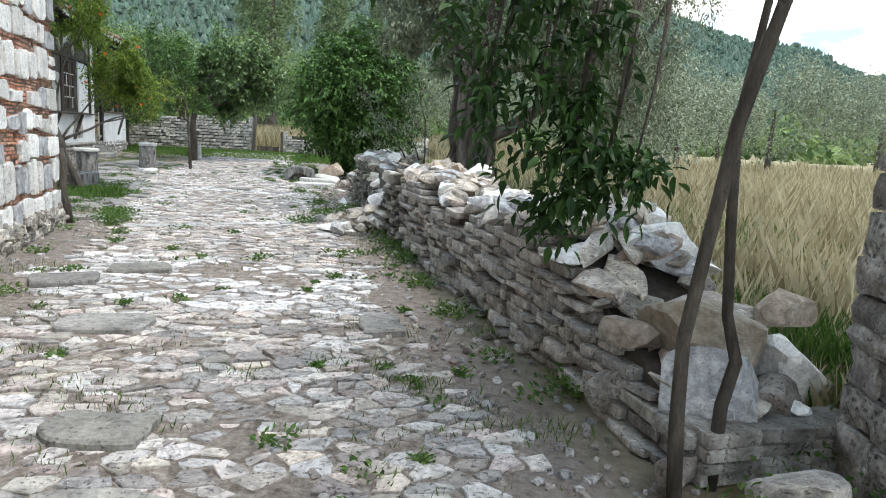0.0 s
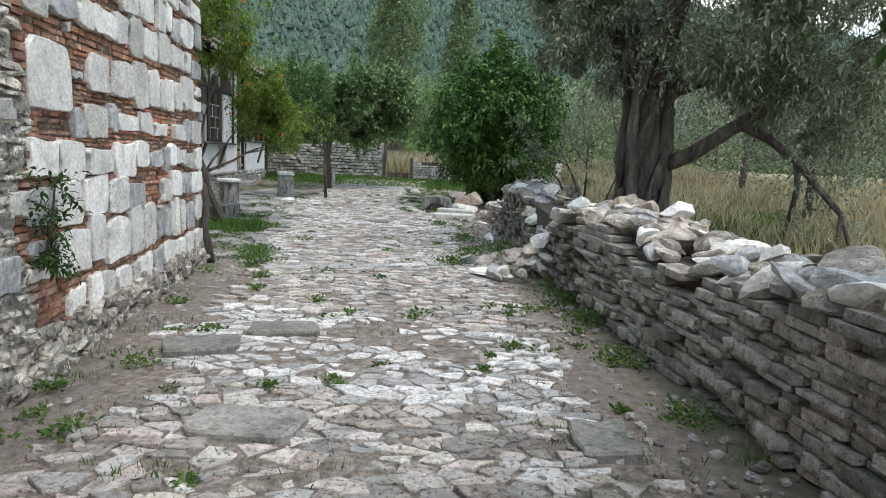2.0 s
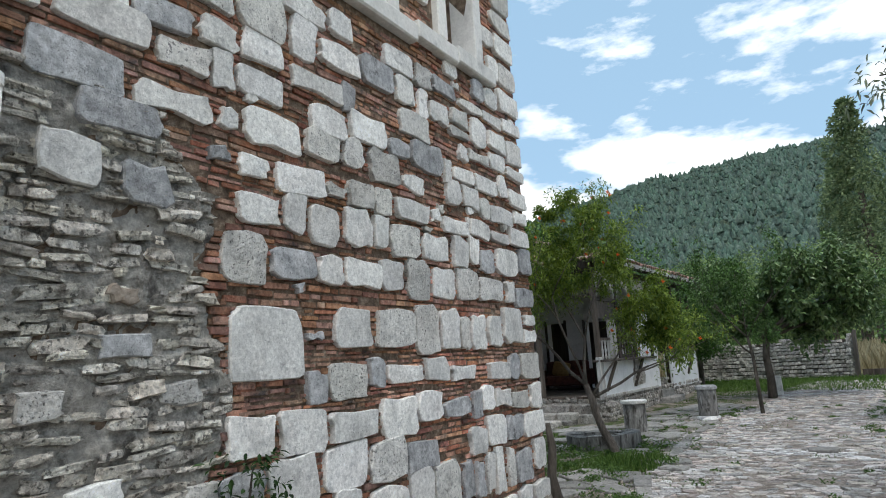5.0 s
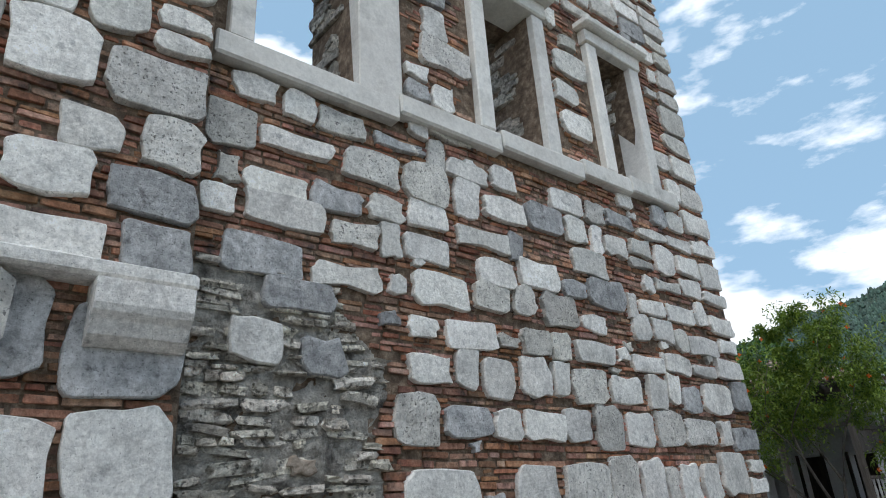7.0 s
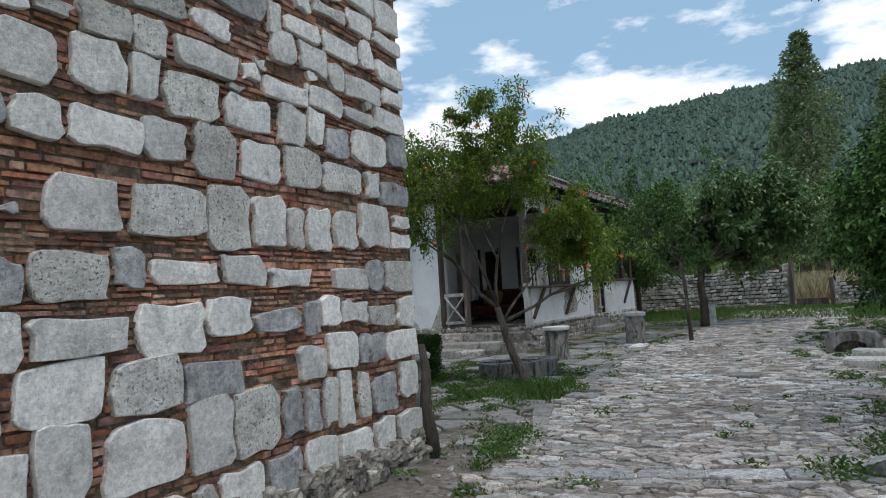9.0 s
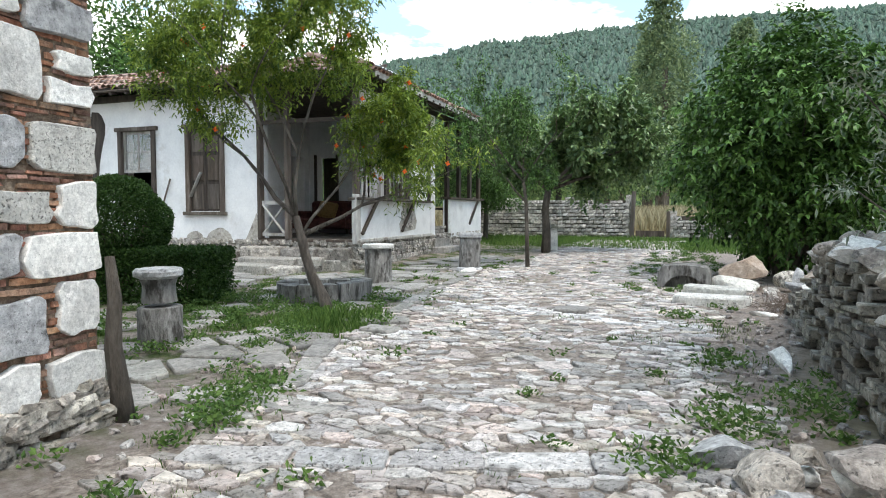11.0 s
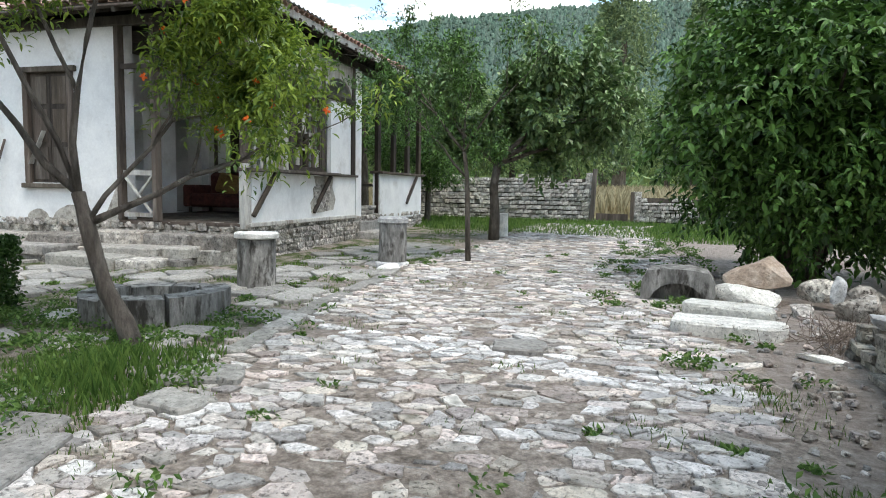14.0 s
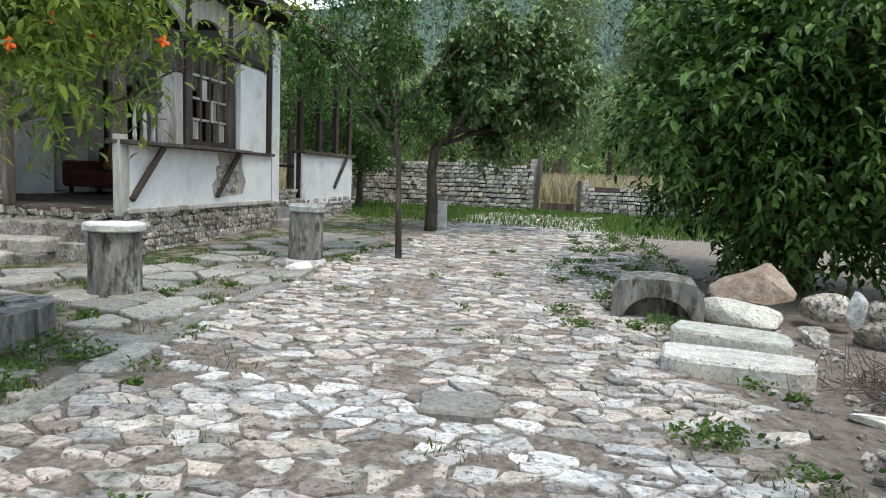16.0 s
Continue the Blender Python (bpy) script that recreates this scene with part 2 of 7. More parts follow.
M["oldbark"] = material("olive_bark", [(0.07, 0.06, 0.052), (0.15, 0.13, 0.115), (0.25, 0.225, 0.2)], 7, 0.95, 1.0, 16, stretch=(1, 1, 0.25), dist=0.1)
M["leaf_bush"] = leafy("bush_leaf", (0.012, 0.036, 0.008), (0.115, 0.23, 0.05), 0.45, thin=0.1, gloss=0.25)
M["leaf_pome"] = leafy("pomegranate_leaf", (0.045, 0.10, 0.016), (0.27, 0.36, 0.05), thin=0.35, gloss=0.45)
M["leaf_olive"] = leafy("olive_leaf", (0.08, 0.115, 0.065), (0.36, 0.40, 0.28), thin=0.15, gloss=0.5)
M["leaf_fig"] = leafy("fig_leaf", (0.03, 0.075, 0.022), (0.19, 0.29, 0.10), 0.42, thin=0.2, gloss=0.6)
M["leaf_dark"] = leafy("bay_leaf", (0.012, 0.035, 0.01), (0.04, 0.09, 0.02), 0.4)
M["leaf_wood"] = leafy("wood_leaf", (0.045, 0.10, 0.035), (0.25, 0.34, 0.12), 0.5, thin=0.25, gloss=0.4)
M["leaf_poplar"] = leafy("poplar_leaf", (0.07, 0.125, 0.06), (0.24, 0.31, 0.15), 0.5, thin=0.3, gloss=0.4)
M["flower"] = leafy("pomegranate_flower", (0.75, 0.10, 0.02), (0.85, 0.22, 0.04))
M["grass"] = leafy("green_grass", (0.045, 0.10, 0.02), (0.15, 0.24, 0.055), 0.7, thin=0.4)
M["weed"] = leafy("weed_leaf", (0.045, 0.10, 0.025), (0.14, 0.23, 0.06), 0.6, thin=0.35)
M["drygrass"] = leafy("dry_grass", (0.24, 0.20, 0.11), (0.58, 0.51, 0.34), 0.8, thin=0.4)
M["brownrock"] = material("ochre_rock", [(0.26, 0.20, 0.15), (0.42, 0.35, 0.28), (0.54, 0.48, 0.42)], 5, 0.9, 0.8, 25, piece=0.25)
M["twig"] = material("dry_twig", [(0.10, 0.075, 0.06), (0.2, 0.16, 0.13)], 20, 0.95, 0.2)

# ---- building tools ----
RNG = random.Random(7)
UP = Vector((0, 0, 1))


class Shape:
    """Vertices and faces gathered for one mesh."""

    def __init__(self):
        self.v, self.f = [], []

    def add(self, verts, faces):
        o = len(self.v)
        self.v.extend(verts)
        self.f.extend([tuple(i + o for i in q) for q in faces])
        return self

    def mesh(self, name, mat, smooth=False):
        me = bpy.data.meshes.new(name)
        me.from_pydata([tuple(p) for p in self.v], [], self.f)
        me.materials.append(mat)
        if smooth:
            me.polygons.foreach_set("use_smooth", [True] * len(me.polygons))
        me.update()
        return me


def part(name, shape, mat, parent=None, label="", smooth=False):
    ob = new(name, shape.mesh(name, mat, smooth) if isinstance(shape, Shape) else shape)
    if parent:
        ob.parent = parent
    return tagged(ob, label)


def thing(name, m, label, category, group="", kind=""):
    """An Empty that parents the parts of one thing."""
    ob = new(name)
    ob.empty_display_size = 0.1
    ob.matrix_world = m
    return tagged(ob, label, category, group, kind)


def box(s, a, b, m=None, chip=0.0, bevel=0.0):
    """A box from corner a to corner b, its edges chamfered."""
    (x0, y0, z0), (x1, y1, z1) = a, b
    if bevel:
        e = bevel
        vs, fs = [], []
        for sx, x in ((1, x0), (-1, x1)):
            for sy, y in ((1, y0), (-1, y1)):
                for sz, z in ((1, z0), (-1, z1)):
                    vs += [(x, y + sy * e, z + sz * e), (x + sx * e, y, z + sz * e), (x + sx * e, y + sy * e, z)]
        bm = bmesh.new()
        for p in vs:
            bm.verts.new(p)
        bmesh.ops.convex_hull(bm, input=bm.verts)
        bm.verts.index_update()
        vs = [v.co.copy() for v in bm.verts]
        fs = [[v.index for v in f.verts] for f in bm.faces]
        bm.free()
    else:
        vs = [Vector((x, y, z)) for x in (x0, x1) for y in (y0, y1) for z in (z0, z1)]
        fs = [(0, 1, 3, 2), (4, 6, 7, 5), (0, 4, 5, 1), (2, 3, 7, 6), (0, 2, 6, 4), (1, 5, 7, 3)]
    vs = [Vector(p) + Vector((RNG.uniform(-chip, chip), RNG.uniform(-chip, chip), RNG.uniform(-chip, chip))) for p in vs]
    if m:
        vs = [m @ p for p in vs]
    return s.add(vs, fs)


def beam(s, p, q, w, d=None, bevel=0.006, chip=0.0):
    """A squared timber from p to q."""
    p, q = Vector(p), Vector(q)
    d = d or w
    m = Matrix.Translation(p) @ (q - p).to_track_quat("Z", "Y").to_matrix().to_4x4()
    return box(s, (-w / 2, -d / 2, 0), (w / 2, d / 2, (q - p).length), m, chip, bevel)


def prism(s, poly, d0, d1, put, b=0.012, tilt=0.0, dome=0.0):
    """A stone from an outline in the plane: sides from depth d0 to d1, a rounded shoulder, a slightly uneven face."""
    n = len(poly)
    cx, cy = sum(p[0] for p in poly) / n, sum(p[1] for p in poly) / n
    ta, tb = RNG.uniform(-tilt, tilt), RNG.uniform(-tilt, tilt)

    def ring(k, d):
        out = []
        for x, y in poly:
            dx, dy = x - cx, y - cy
            ln = math.hypot(dx, dy) or 1
            f = max(0.3, 1 - k / ln)
            out.append(put(cx + dx * f, cy + dy * f, d + ta * dx + tb * dy))
        return out
    vs = ring(0, d0) + ring(0, d1 - b) + ring(b * 0.9, d1) + [put(cx, cy, d1 + dome)]
    fs = []
    for i in range(n):
        j = (i + 1) % n
        fs += [(i, j, n + j, n + i), (n + i, n + j, 2 * n + j, 2 * n + i), (2 * n + i, 2 * n + j, 3 * n)]
    return s.add(vs, fs)


def soften(poly, cut=0.25):
    """Cuts the corners of an outline."""
    out = []
    n = len(poly)
    for i in range(n):
        (x0, y0), (x1, y1) = poly[i], poly[(i + 1) % n]
        out += [(x0 + (x1 - x0) * cut, y0 + (y1 - y0) * cut), (x1 - (x1 - x0) * cut, y1 - (y1 - y0) * cut)]
    return out


def cells(pts, reach):
    """The outline of the ground nearest to each point, by cutting with the neighbours' bisectors."""
    grid = {}
    for i, (x, y) in enumerate(pts):
        grid.setdefault((int(x // reach), int(y // reach)), []).append(i)
    out = []
    for i, (x, y) in enumerate(pts):
        poly = [(x - reach, y - reach), (x + reach, y - reach), (x + reach, y + reach), (x - reach, y + reach)]
        gx, gy = int(x // reach), int(y // reach)
        near = [j for a in (-1, 0, 1) for c in (-1, 0, 1) for j in grid.get((gx + a, gy + c), ()) if j != i]
        near.sort(key=lambda j: (pts[j][0] - x) ** 2 + (pts[j][1] - y) ** 2)
        for j in near[:18]:
            nx, ny = pts[j][0] - x, pts[j][1] - y
            k = nx * (x + nx / 2) + ny * (y + ny / 2)
            cut = []
            for a in range(len(poly)):
                p, q = poly[a], poly[(a + 1) % len(poly)]
                dp, dq = p[0] * nx + p[1] * ny - k, q[0] * nx + q[1] * ny - k
                if dp <= 0:
                    cut.append(p)
                if dp * dq < 0:
                    f = dp / (dp - dq)
                    cut.append((p[0] + (q[0] - p[0]) * f, p[1] + (q[1] - p[1]) * f))
            poly = cut
            if len(poly) < 3:
                break
        out.append(poly if len(poly) >= 3 else None)
    return out


def shrink(poly, joint):
    """The outline drawn in by the width of half a joint."""
    n = len(poly)
    cx, cy = sum(p[0] for p in poly) / n, sum(p[1] for p in poly) / n
    out = []
    for x, y in poly:
        ln = math.hypot(x - cx, y - cy) or 1
        f = max(0.4, 1 - joint / ln)
        out.append((cx + (x - cx) * f, cy + (y - cy) * f))
    return out


def rough_quad(x0, x1, y0, y1, wob=0.02):
    """A squared stone's outline with knocked corners."""
    w, h = x1 - x0, y1 - y0
    c = min(w, h)
    r = RNG.uniform
    pts = []
    for cx, cy, sx, sy in ((x0, y0, 1, 1), (x1, y0, -1, 1), (x1, y1, -1, -1), (x0, y1, 1, -1)):
        kx, ky = r(0.04, 0.24) * c, r(0.04, 0.24) * c
        a, b = (cx, cy + sy * ky), (cx + sx * kx, cy)
        pts += [a, b] if sx * sy > 0 else [b, a]
        mid = {(1, 1): ((x0 + x1) / 2, y0), (-1, 1): (x1, (y0 + y1) / 2), (-1, -1): ((x0 + x1) / 2, y1), (1, -1): (x0, (y0 + y1) / 2)}[(sx, sy)]
        pts.append(mid)
    return [(x + r(-wob, wob), y + r(-wob, wob)) for x, y in pts]


def _rock_template():
    vs, fs = [], []
    idx = {}
    for ax in range(3):
        for sg in (-1, 1):
            for i in range(2):
                for j in range(2):
                    q = []
                    for a, b in ((i, j), (i + 1, j), (i + 1, j + 1), (i, j + 1)):
                        p = [0, 0, 0]
                        p[ax], p[(ax + 1) % 3], p[(ax + 2) % 3] = sg, a - 1, b - 1
                        p = tuple(p)
                        if p not in idx:
                            idx[p] = len(vs)
                            vs.append(Vector(p))
                        q.append(idx[p])
                    fs.append(tuple(q if sg > 0 else q[::-1]))
    return vs, fs


ROCK_V, ROCK_F = _rock_template()


def rock(s, m, size, round_=0.45, wob=0.16, rng=RNG, level=1.0):
    """A broken stone: a cube's sides pulled round and knocked about."""
    vs = []
    for p in ROCK_V:
        q = p.lerp(p.normalized() * 1.15, round_)
        q = Vector((q.x * (1 + rng.uniform(-wob, wob)), q.y * (1 + rng.uniform(-wob, wob)), q.z * (1 + rng.uniform(-wob, wob) * level)))
        q += Vector((rng.uniform(-wob, wob), rng.uniform(-wob, wob), rng.uniform(-wob, wob) * level)) * 0.5
        vs.append(m @ Vector((q.x * size[0] / 2, q.y * size[1] / 2, q.z * size[2] / 2)))
    return s.add(vs, ROCK_F)


def tube(s, pts, radii, sides=8, wob=0.0):
    """A tapered round limb along a line of points."""
    pts = [Vector(p) for p in pts]
    rings = []
    for i, p in enumerate(pts):
        d = (pts[min(i + 1, len(pts) - 1)] - pts[max(i - 1, 0)]).normalized()
        a = d.orthogonal().normalized() if abs(d.z) > 0.95 else d.cross(UP).normalized()
        b = d.cross(a)
        rings.append([p + (a * math.cos(k * math.tau / sides) + b * math.sin(k * math.tau / sides)) * radii[i] * (1 + RNG.uniform(-wob, wob)) for k in range(sides)])
    vs = [v for r in rings for v in r] + [pts[0], pts[-1]]
    fs = []
    for i in range(len(pts) - 1):
        for k in range(sides):
            j = (k + 1) % sides
            fs.append((i * sides + k, i * sides + j, (i + 1) * sides + j, (i + 1) * sides + k))
    e = (len(pts) - 1) * sides
    for k in range(sides):
        j = (k + 1) % sides
        fs += [(k, len(vs) - 2, j), (e + k, e + j, len(vs) - 1)]
    return s.add(vs, fs)


def lathe(s, profile, sides=24, m=None, wob=0.0):
    """A turned body from (radius, height) rows."""
    vs, fs = [], []
    for r, z in profile:
        for k in range(sides):
            f = r * (1 + RNG.uniform(-wob, wob))
            vs.append(Vector((f * math.cos(k * math.tau / sides), f * math.sin(k * math.tau / sides), z + RNG.uniform(-wob, wob) * 0.15)))
    n = len(profile)
    for i in range(n - 1):
        for k in range(sides):
            j = (k + 1) % sides
            fs.append((i * sides + k, i * sides + j, (i + 1) * sides + j, (i + 1) * sides + k))
    fs += [tuple(range(sides))[::-1], tuple((n - 1) * sides + k for k in range(sides))]
    return s.add([m @ v for v in vs] if m else vs, fs)


def leaf(s, p, d, ln, wd, fold=0.25, rng=RNG):
    """One leaf: two halves folded along the rib, drooping at the tip."""
    side = d.cross(UP)
    side = side.normalized() if side.length > 0.05 else Vector((1, 0, 0))
    a = rng.uniform(0, math.tau)
    side = (side * math.cos(a) + d.cross(side) * math.sin(a)).normalized()
    nrm = d.cross(side)
    mid = p + d * ln * 0.5
    s.add([p, mid + side * wd / 2 + nrm * wd * fold, p + d * ln - UP * ln * 0.1, mid - side * wd / 2 + nrm * wd * fold], [(0, 1, 2), (0, 2, 3)])


def blade(s, p, d, ln, wd, rng=RNG, flat=0.6):
    """One fuller leaf that lies mostly face up: a widening base, a belly, a drooping tip."""
    side = d.cross(UP + any_dir(rng) * flat)
    side = side.normalized() if side.length > 0.05 else Vector((1, 0, 0))
    nrm = side.cross(d).normalized()
    a, b, w = p + d * ln * 0.32, p + d * ln * 0.66, side * wd / 2
    lift = nrm * wd * 0.16
    s.add([p, a + w * 0.92 + lift, b + w * 0.8 + lift, p + d * ln - UP * ln * 0.14, b - w * 0.8 + lift, a - w * 0.92 + lift, p + d * ln * 0.5], [(0, 1, 6), (1, 2, 6), (2, 3, 6), (3, 4, 6), (4, 5, 6), (5, 0, 6)])


def sprig(s, p, d, reach, count, ln, wd, rng=RNG, droop=0.3, flat=0.6):
    """A twig's worth of leaves, set in turn along a bending line."""
    a = rng.uniform(0, math.tau)
    for k in range(count):
        f = (k + 1) / count
        q = p + d * reach * f - UP * reach * droop * f * f * 0.5
        out = d.cross(UP)
        out = out.normalized() if out.length > 0.05 else Vector((1, 0, 0))
        b = a + k * 2.4
        e = (d * 0.55 + (out * math.cos(b) + d.cross(out) * math.sin(b)) * 0.9 - UP * droop * 0.5 + any_dir(rng) * 0.2).normalized()
        blade(s, q, e, ln * rng.uniform(.6, 1.2), wd * rng.uniform(.75, 1.2), rng, flat)


def any_dir(rng=RNG):
    z = rng.uniform(-1, 1)
    a = rng.uniform(0, math.tau)
    r = math.sqrt(1 - z * z)
    return Vector((r * math.cos(a), r * math.sin(a), z))


def branches(s, base, d, ln, r, depth, rng, tips, spread=0.7, up=0.15, sides=6):
    """A limb that bends, thins and forks; collects where twigs end."""
    pts, rad = [Vector(base)], [r]
    n = 4
    for i in range(n):
        d = (d + any_dir(rng) * 0.22 + UP * up * 0.3).normalized()
        pts.append(pts[-1] + d * ln / n)
        rad.append(r * (1 - 0.5 * (i + 1) / n))
    tube(s, pts, rad, max(4, sides), 0.08)
    if depth == 0:
        tips.extend(pts[2:])
        return
    for k in range(rng.choice((2, 3))):
        j = rng.choice((2, 3, 4)) if k else 4
        dd = (d + any_dir(rng) * spread + UP * up).normalized()
        branches(s, pts[j], dd, ln * rng.uniform(0.6, 0.85), rad[j] * 0.8, depth - 1, rng, tips, spread, up, sides - 1)
    if depth == 1:
        tips.extend(pts[2:])


def foliage(tips, count, reach, ln, wd, rng, droop=0.0):
    """Leaves in sprigs about the ends of twigs."""
    s = Shape()
    for _ in range(count // 7):
        c = rng.choice(tips)
        d = (any_dir(rng) + UP * 0.2 - UP * droop).normalized()
        sprig(s, c + any_dir(rng) * reach * 0.35 * rng.random(), d, reach * rng.uniform(0.5, 1.2), 7, ln, wd, rng, 0.3 + droop)
    return s


def ground_z(x, y):
    """The lie of the land: level along the lane, a gentle rise into the yard and beyond."""
    z = 0.018 * max(0.0, min(y, 60) - 9)
    d = math.hypot(x + 4, y - 12)
    if d > 140:
        z += (d - 140) * 0.02
    return z


def relief(x, y):
    return ground_z(x, y) + 0.022 * noise.noise((x * 1.3, y * 1.3, 0.3)) + 0.012 * noise.noise((x * 4, y * 4, 2.0))

# ---- frames of the two buildings ----
C0, C_TURN = Vector((-5.15, 8.64, 0)), 20.4      # church: x out of the wall, y along it, away from the start
H0, H_TURN = Vector((-10.3, 16.12, 0)), 17.2     # house: x to the lane, y away, origin at the porch corner
CM = pose(*C0, 0, 0, C_TURN)
HM = pose(*H0, 0, 0, H_TURN)

# ---- ground ----


def build_ground():
    def axis(lo, hi, fine):
        out = [lo]
        while out[-1] < hi:
            c = out[-1]
            d = max(0.0, abs(c - fine[0]) - fine[1])
            out.append(c + min(60.0, 0.14 + d * 0.09))
        return out
    xs, ys = axis(-900, 900, (-4, 7)), axis(-500, 1100, (11, 9))
    vs = [(x, y, relief(x, y) if math.hypot(x, y - 10) < 60 else ground_z(x, y)) for y in ys for x in xs]
    w = len(xs)
    fs = [(j * w + i, j * w + i + 1, (j + 1) * w + i + 1, (j + 1) * w + i) for j in range(len(ys) - 1) for i in range(w - 1)]
    s = Shape()
    s.add(vs, fs)
    m = bpy.data.materials.new("earth")
    m.use_nodes = True
    n, l = m.node_tree.nodes, m.node_tree.links
    b = n["Principled BSDF"]
    co = n.new("ShaderNodeTexCoord")

    def nz(scale, detail=8, rough=0.65):
        t = n.new("ShaderNodeTexNoise")
        t.inputs["Scale"].default_value, t.inputs["Detail"].default_value, t.inputs["Roughness"].default_value = scale, detail, rough
        l.new(co.outputs["Object"], t.inputs["Vector"])
        return t.outputs["Fac"]

    def ramp(fac, *stops):
        r = n.new("ShaderNodeValToRGB")
        e = r.color_ramp.elements
        e[0].position, e[0].color = stops[0][0], (*stops[0][1], 1)
        e[1].position, e[1].color = stops[-1][0], (*stops[-1][1], 1)
        for p, c in stops[1:-1]:
            x = e.new(p)
            x.color = (*c, 1)
        l.new(fac, r.inputs["Fac"])
        return r.outputs["Color"]

    def mixed(fac, a, c):
        x = n.new("ShaderNodeMix")
        x.data_type = "RGBA"
        l.new(fac, x.inputs[0])
        l.new(a, x.inputs[6])
        l.new(c, x.inputs[7])
        return x.outputs[2]
    soil = ramp(nz(13, 10, 0.78), (0.32, (0.17, 0.14, 0.12)), (0.5, (0.31, 0.265, 0.235)), (0.68, (0.46, 0.41, 0.375)))
    turf = ramp(nz(14), (0.3, (0.04, 0.06, 0.02)), (0.5, (0.075, 0.105, 0.035)), (0.7, (0.14, 0.15, 0.06)))
    straw = ramp(nz(5), (0.3, (0.15, 0.14, 0.07)), (0.5, (0.34, 0.29, 0.18)), (0.7, (0.50, 0.44, 0.30)))
    # turf lies left of the lane's kerb and before the garden wall; straw over the open field
    sep = n.new("ShaderNodeSeparateXYZ")
    l.new(co.outputs["Object"], sep.inputs[0])

    def math_(op, a, c):
        x = n.new("ShaderNodeMath")
        x.operation = op
        for i, v in enumerate((a, c)):
            if isinstance(v, (int, float)):
                x.inputs[i].default_value = v
            else:
                l.new(v, x.inputs[i])
        return x.outputs[0]
    patch = math_("MULTIPLY", math_("SUBTRACT", nz(1.3, 6), 0.5), 3.0)
    # left of the line x = -2.3 - 0.345 y counts as yard
    yard = math_("ADD", math_("SUBTRACT", math_("MULTIPLY", sep.outputs["Y"], -0.33), math_("ADD", sep.outputs["X"], 2.0)), patch)
    ymask = n.new("ShaderNodeMapRange")
    ymask.inputs["From Min"].default_value, ymask.inputs["From Max"].default_value = -0.3, 0.9
    l.new(yard, ymask.inputs["Value"])
    far_lawn = n.new("ShaderNodeMapRange")
    far_lawn.inputs["From Min"].default_value, far_lawn.inputs["From Max"].default_value = 23.5, 25.0
    l.new(math_("ADD", sep.outputs["Y"], patch), far_lawn.inputs["Value"])
    small = n.new("ShaderNodeMapRange")
    small.inputs["From Min"].default_value, small.inputs["From Max"].default_value = 0.44, 0.56
    l.new(nz(3.2, 8), small.inputs["Value"])
    yard_on = math_("MULTIPLY", ymask.outputs["Result"], small.outputs["Result"])
    tufty = math_("MAXIMUM", yard_on, far_lawn.outputs["Result"])
    col = mixed(tufty, soil, turf)
    fld = n.new("ShaderNodeMapRange")
    fld.inputs["From Min"].default_value, fld.inputs["From Max"].default_value = 1.6, 2.4
    l.new(math_("ADD", math_("MULTIPLY", sep.outputs["Y"], 0.335), math_("ADD", sep.outputs["X"], math_("MULTIPLY", patch, 0.2))), fld.inputs["Value"])
    fld2 = n.new("ShaderNodeMapRange")
    fld2.inputs["From Min"].default_value, fld2.inputs["From Max"].default_value = 30.5, 31.5
    l.new(sep.outputs["Y"], fld2.inputs["Value"])
    near_lane = n.new("ShaderNodeMapRange")
    near_lane.inputs["From Min"].default_value, near_lane.inputs["From Max"].default_value = 1.9, 2.6
    l.new(math_("ADD", math_("MULTIPLY", sep.outputs["Y"], 0.345), sep.outputs["X"]), near_lane.inputs["Value"])
    past = n.new("ShaderNodeMapRange")
    past.inputs["From Min"].default_value, past.inputs["From Max"].default_value = -2.2, -1.5
    l.new(sep.outputs["X"], past.inputs["Value"])
    col = mixed(math_("MAXIMUM", math_("MULTIPLY", near_lane.outputs["Result"], past.outputs["Result"]), fld2.outputs["Result"]), col, straw)
    l.new(col, b.inputs["Base Color"])
    b.inputs["Roughness"].default_value = 0.95
    b.inputs["Specular IOR Level"].default_value = 0.2
    bp = n.new("ShaderNodeBump")
    bp.inputs["Strength"].default_value, bp.inputs["Distance"].default_value = 1.0, 0.05
    l.new(nz(34, 9, 0.75), bp.inputs["Height"])
    l.new(bp.outputs["Normal"], b.inputs["Normal"])
    return tagged(part("ground", s, m, smooth=True), "bare trodden earth with patches of grass", "ground", kind="structure")


build_ground()

# ---- the wooded mountain ----


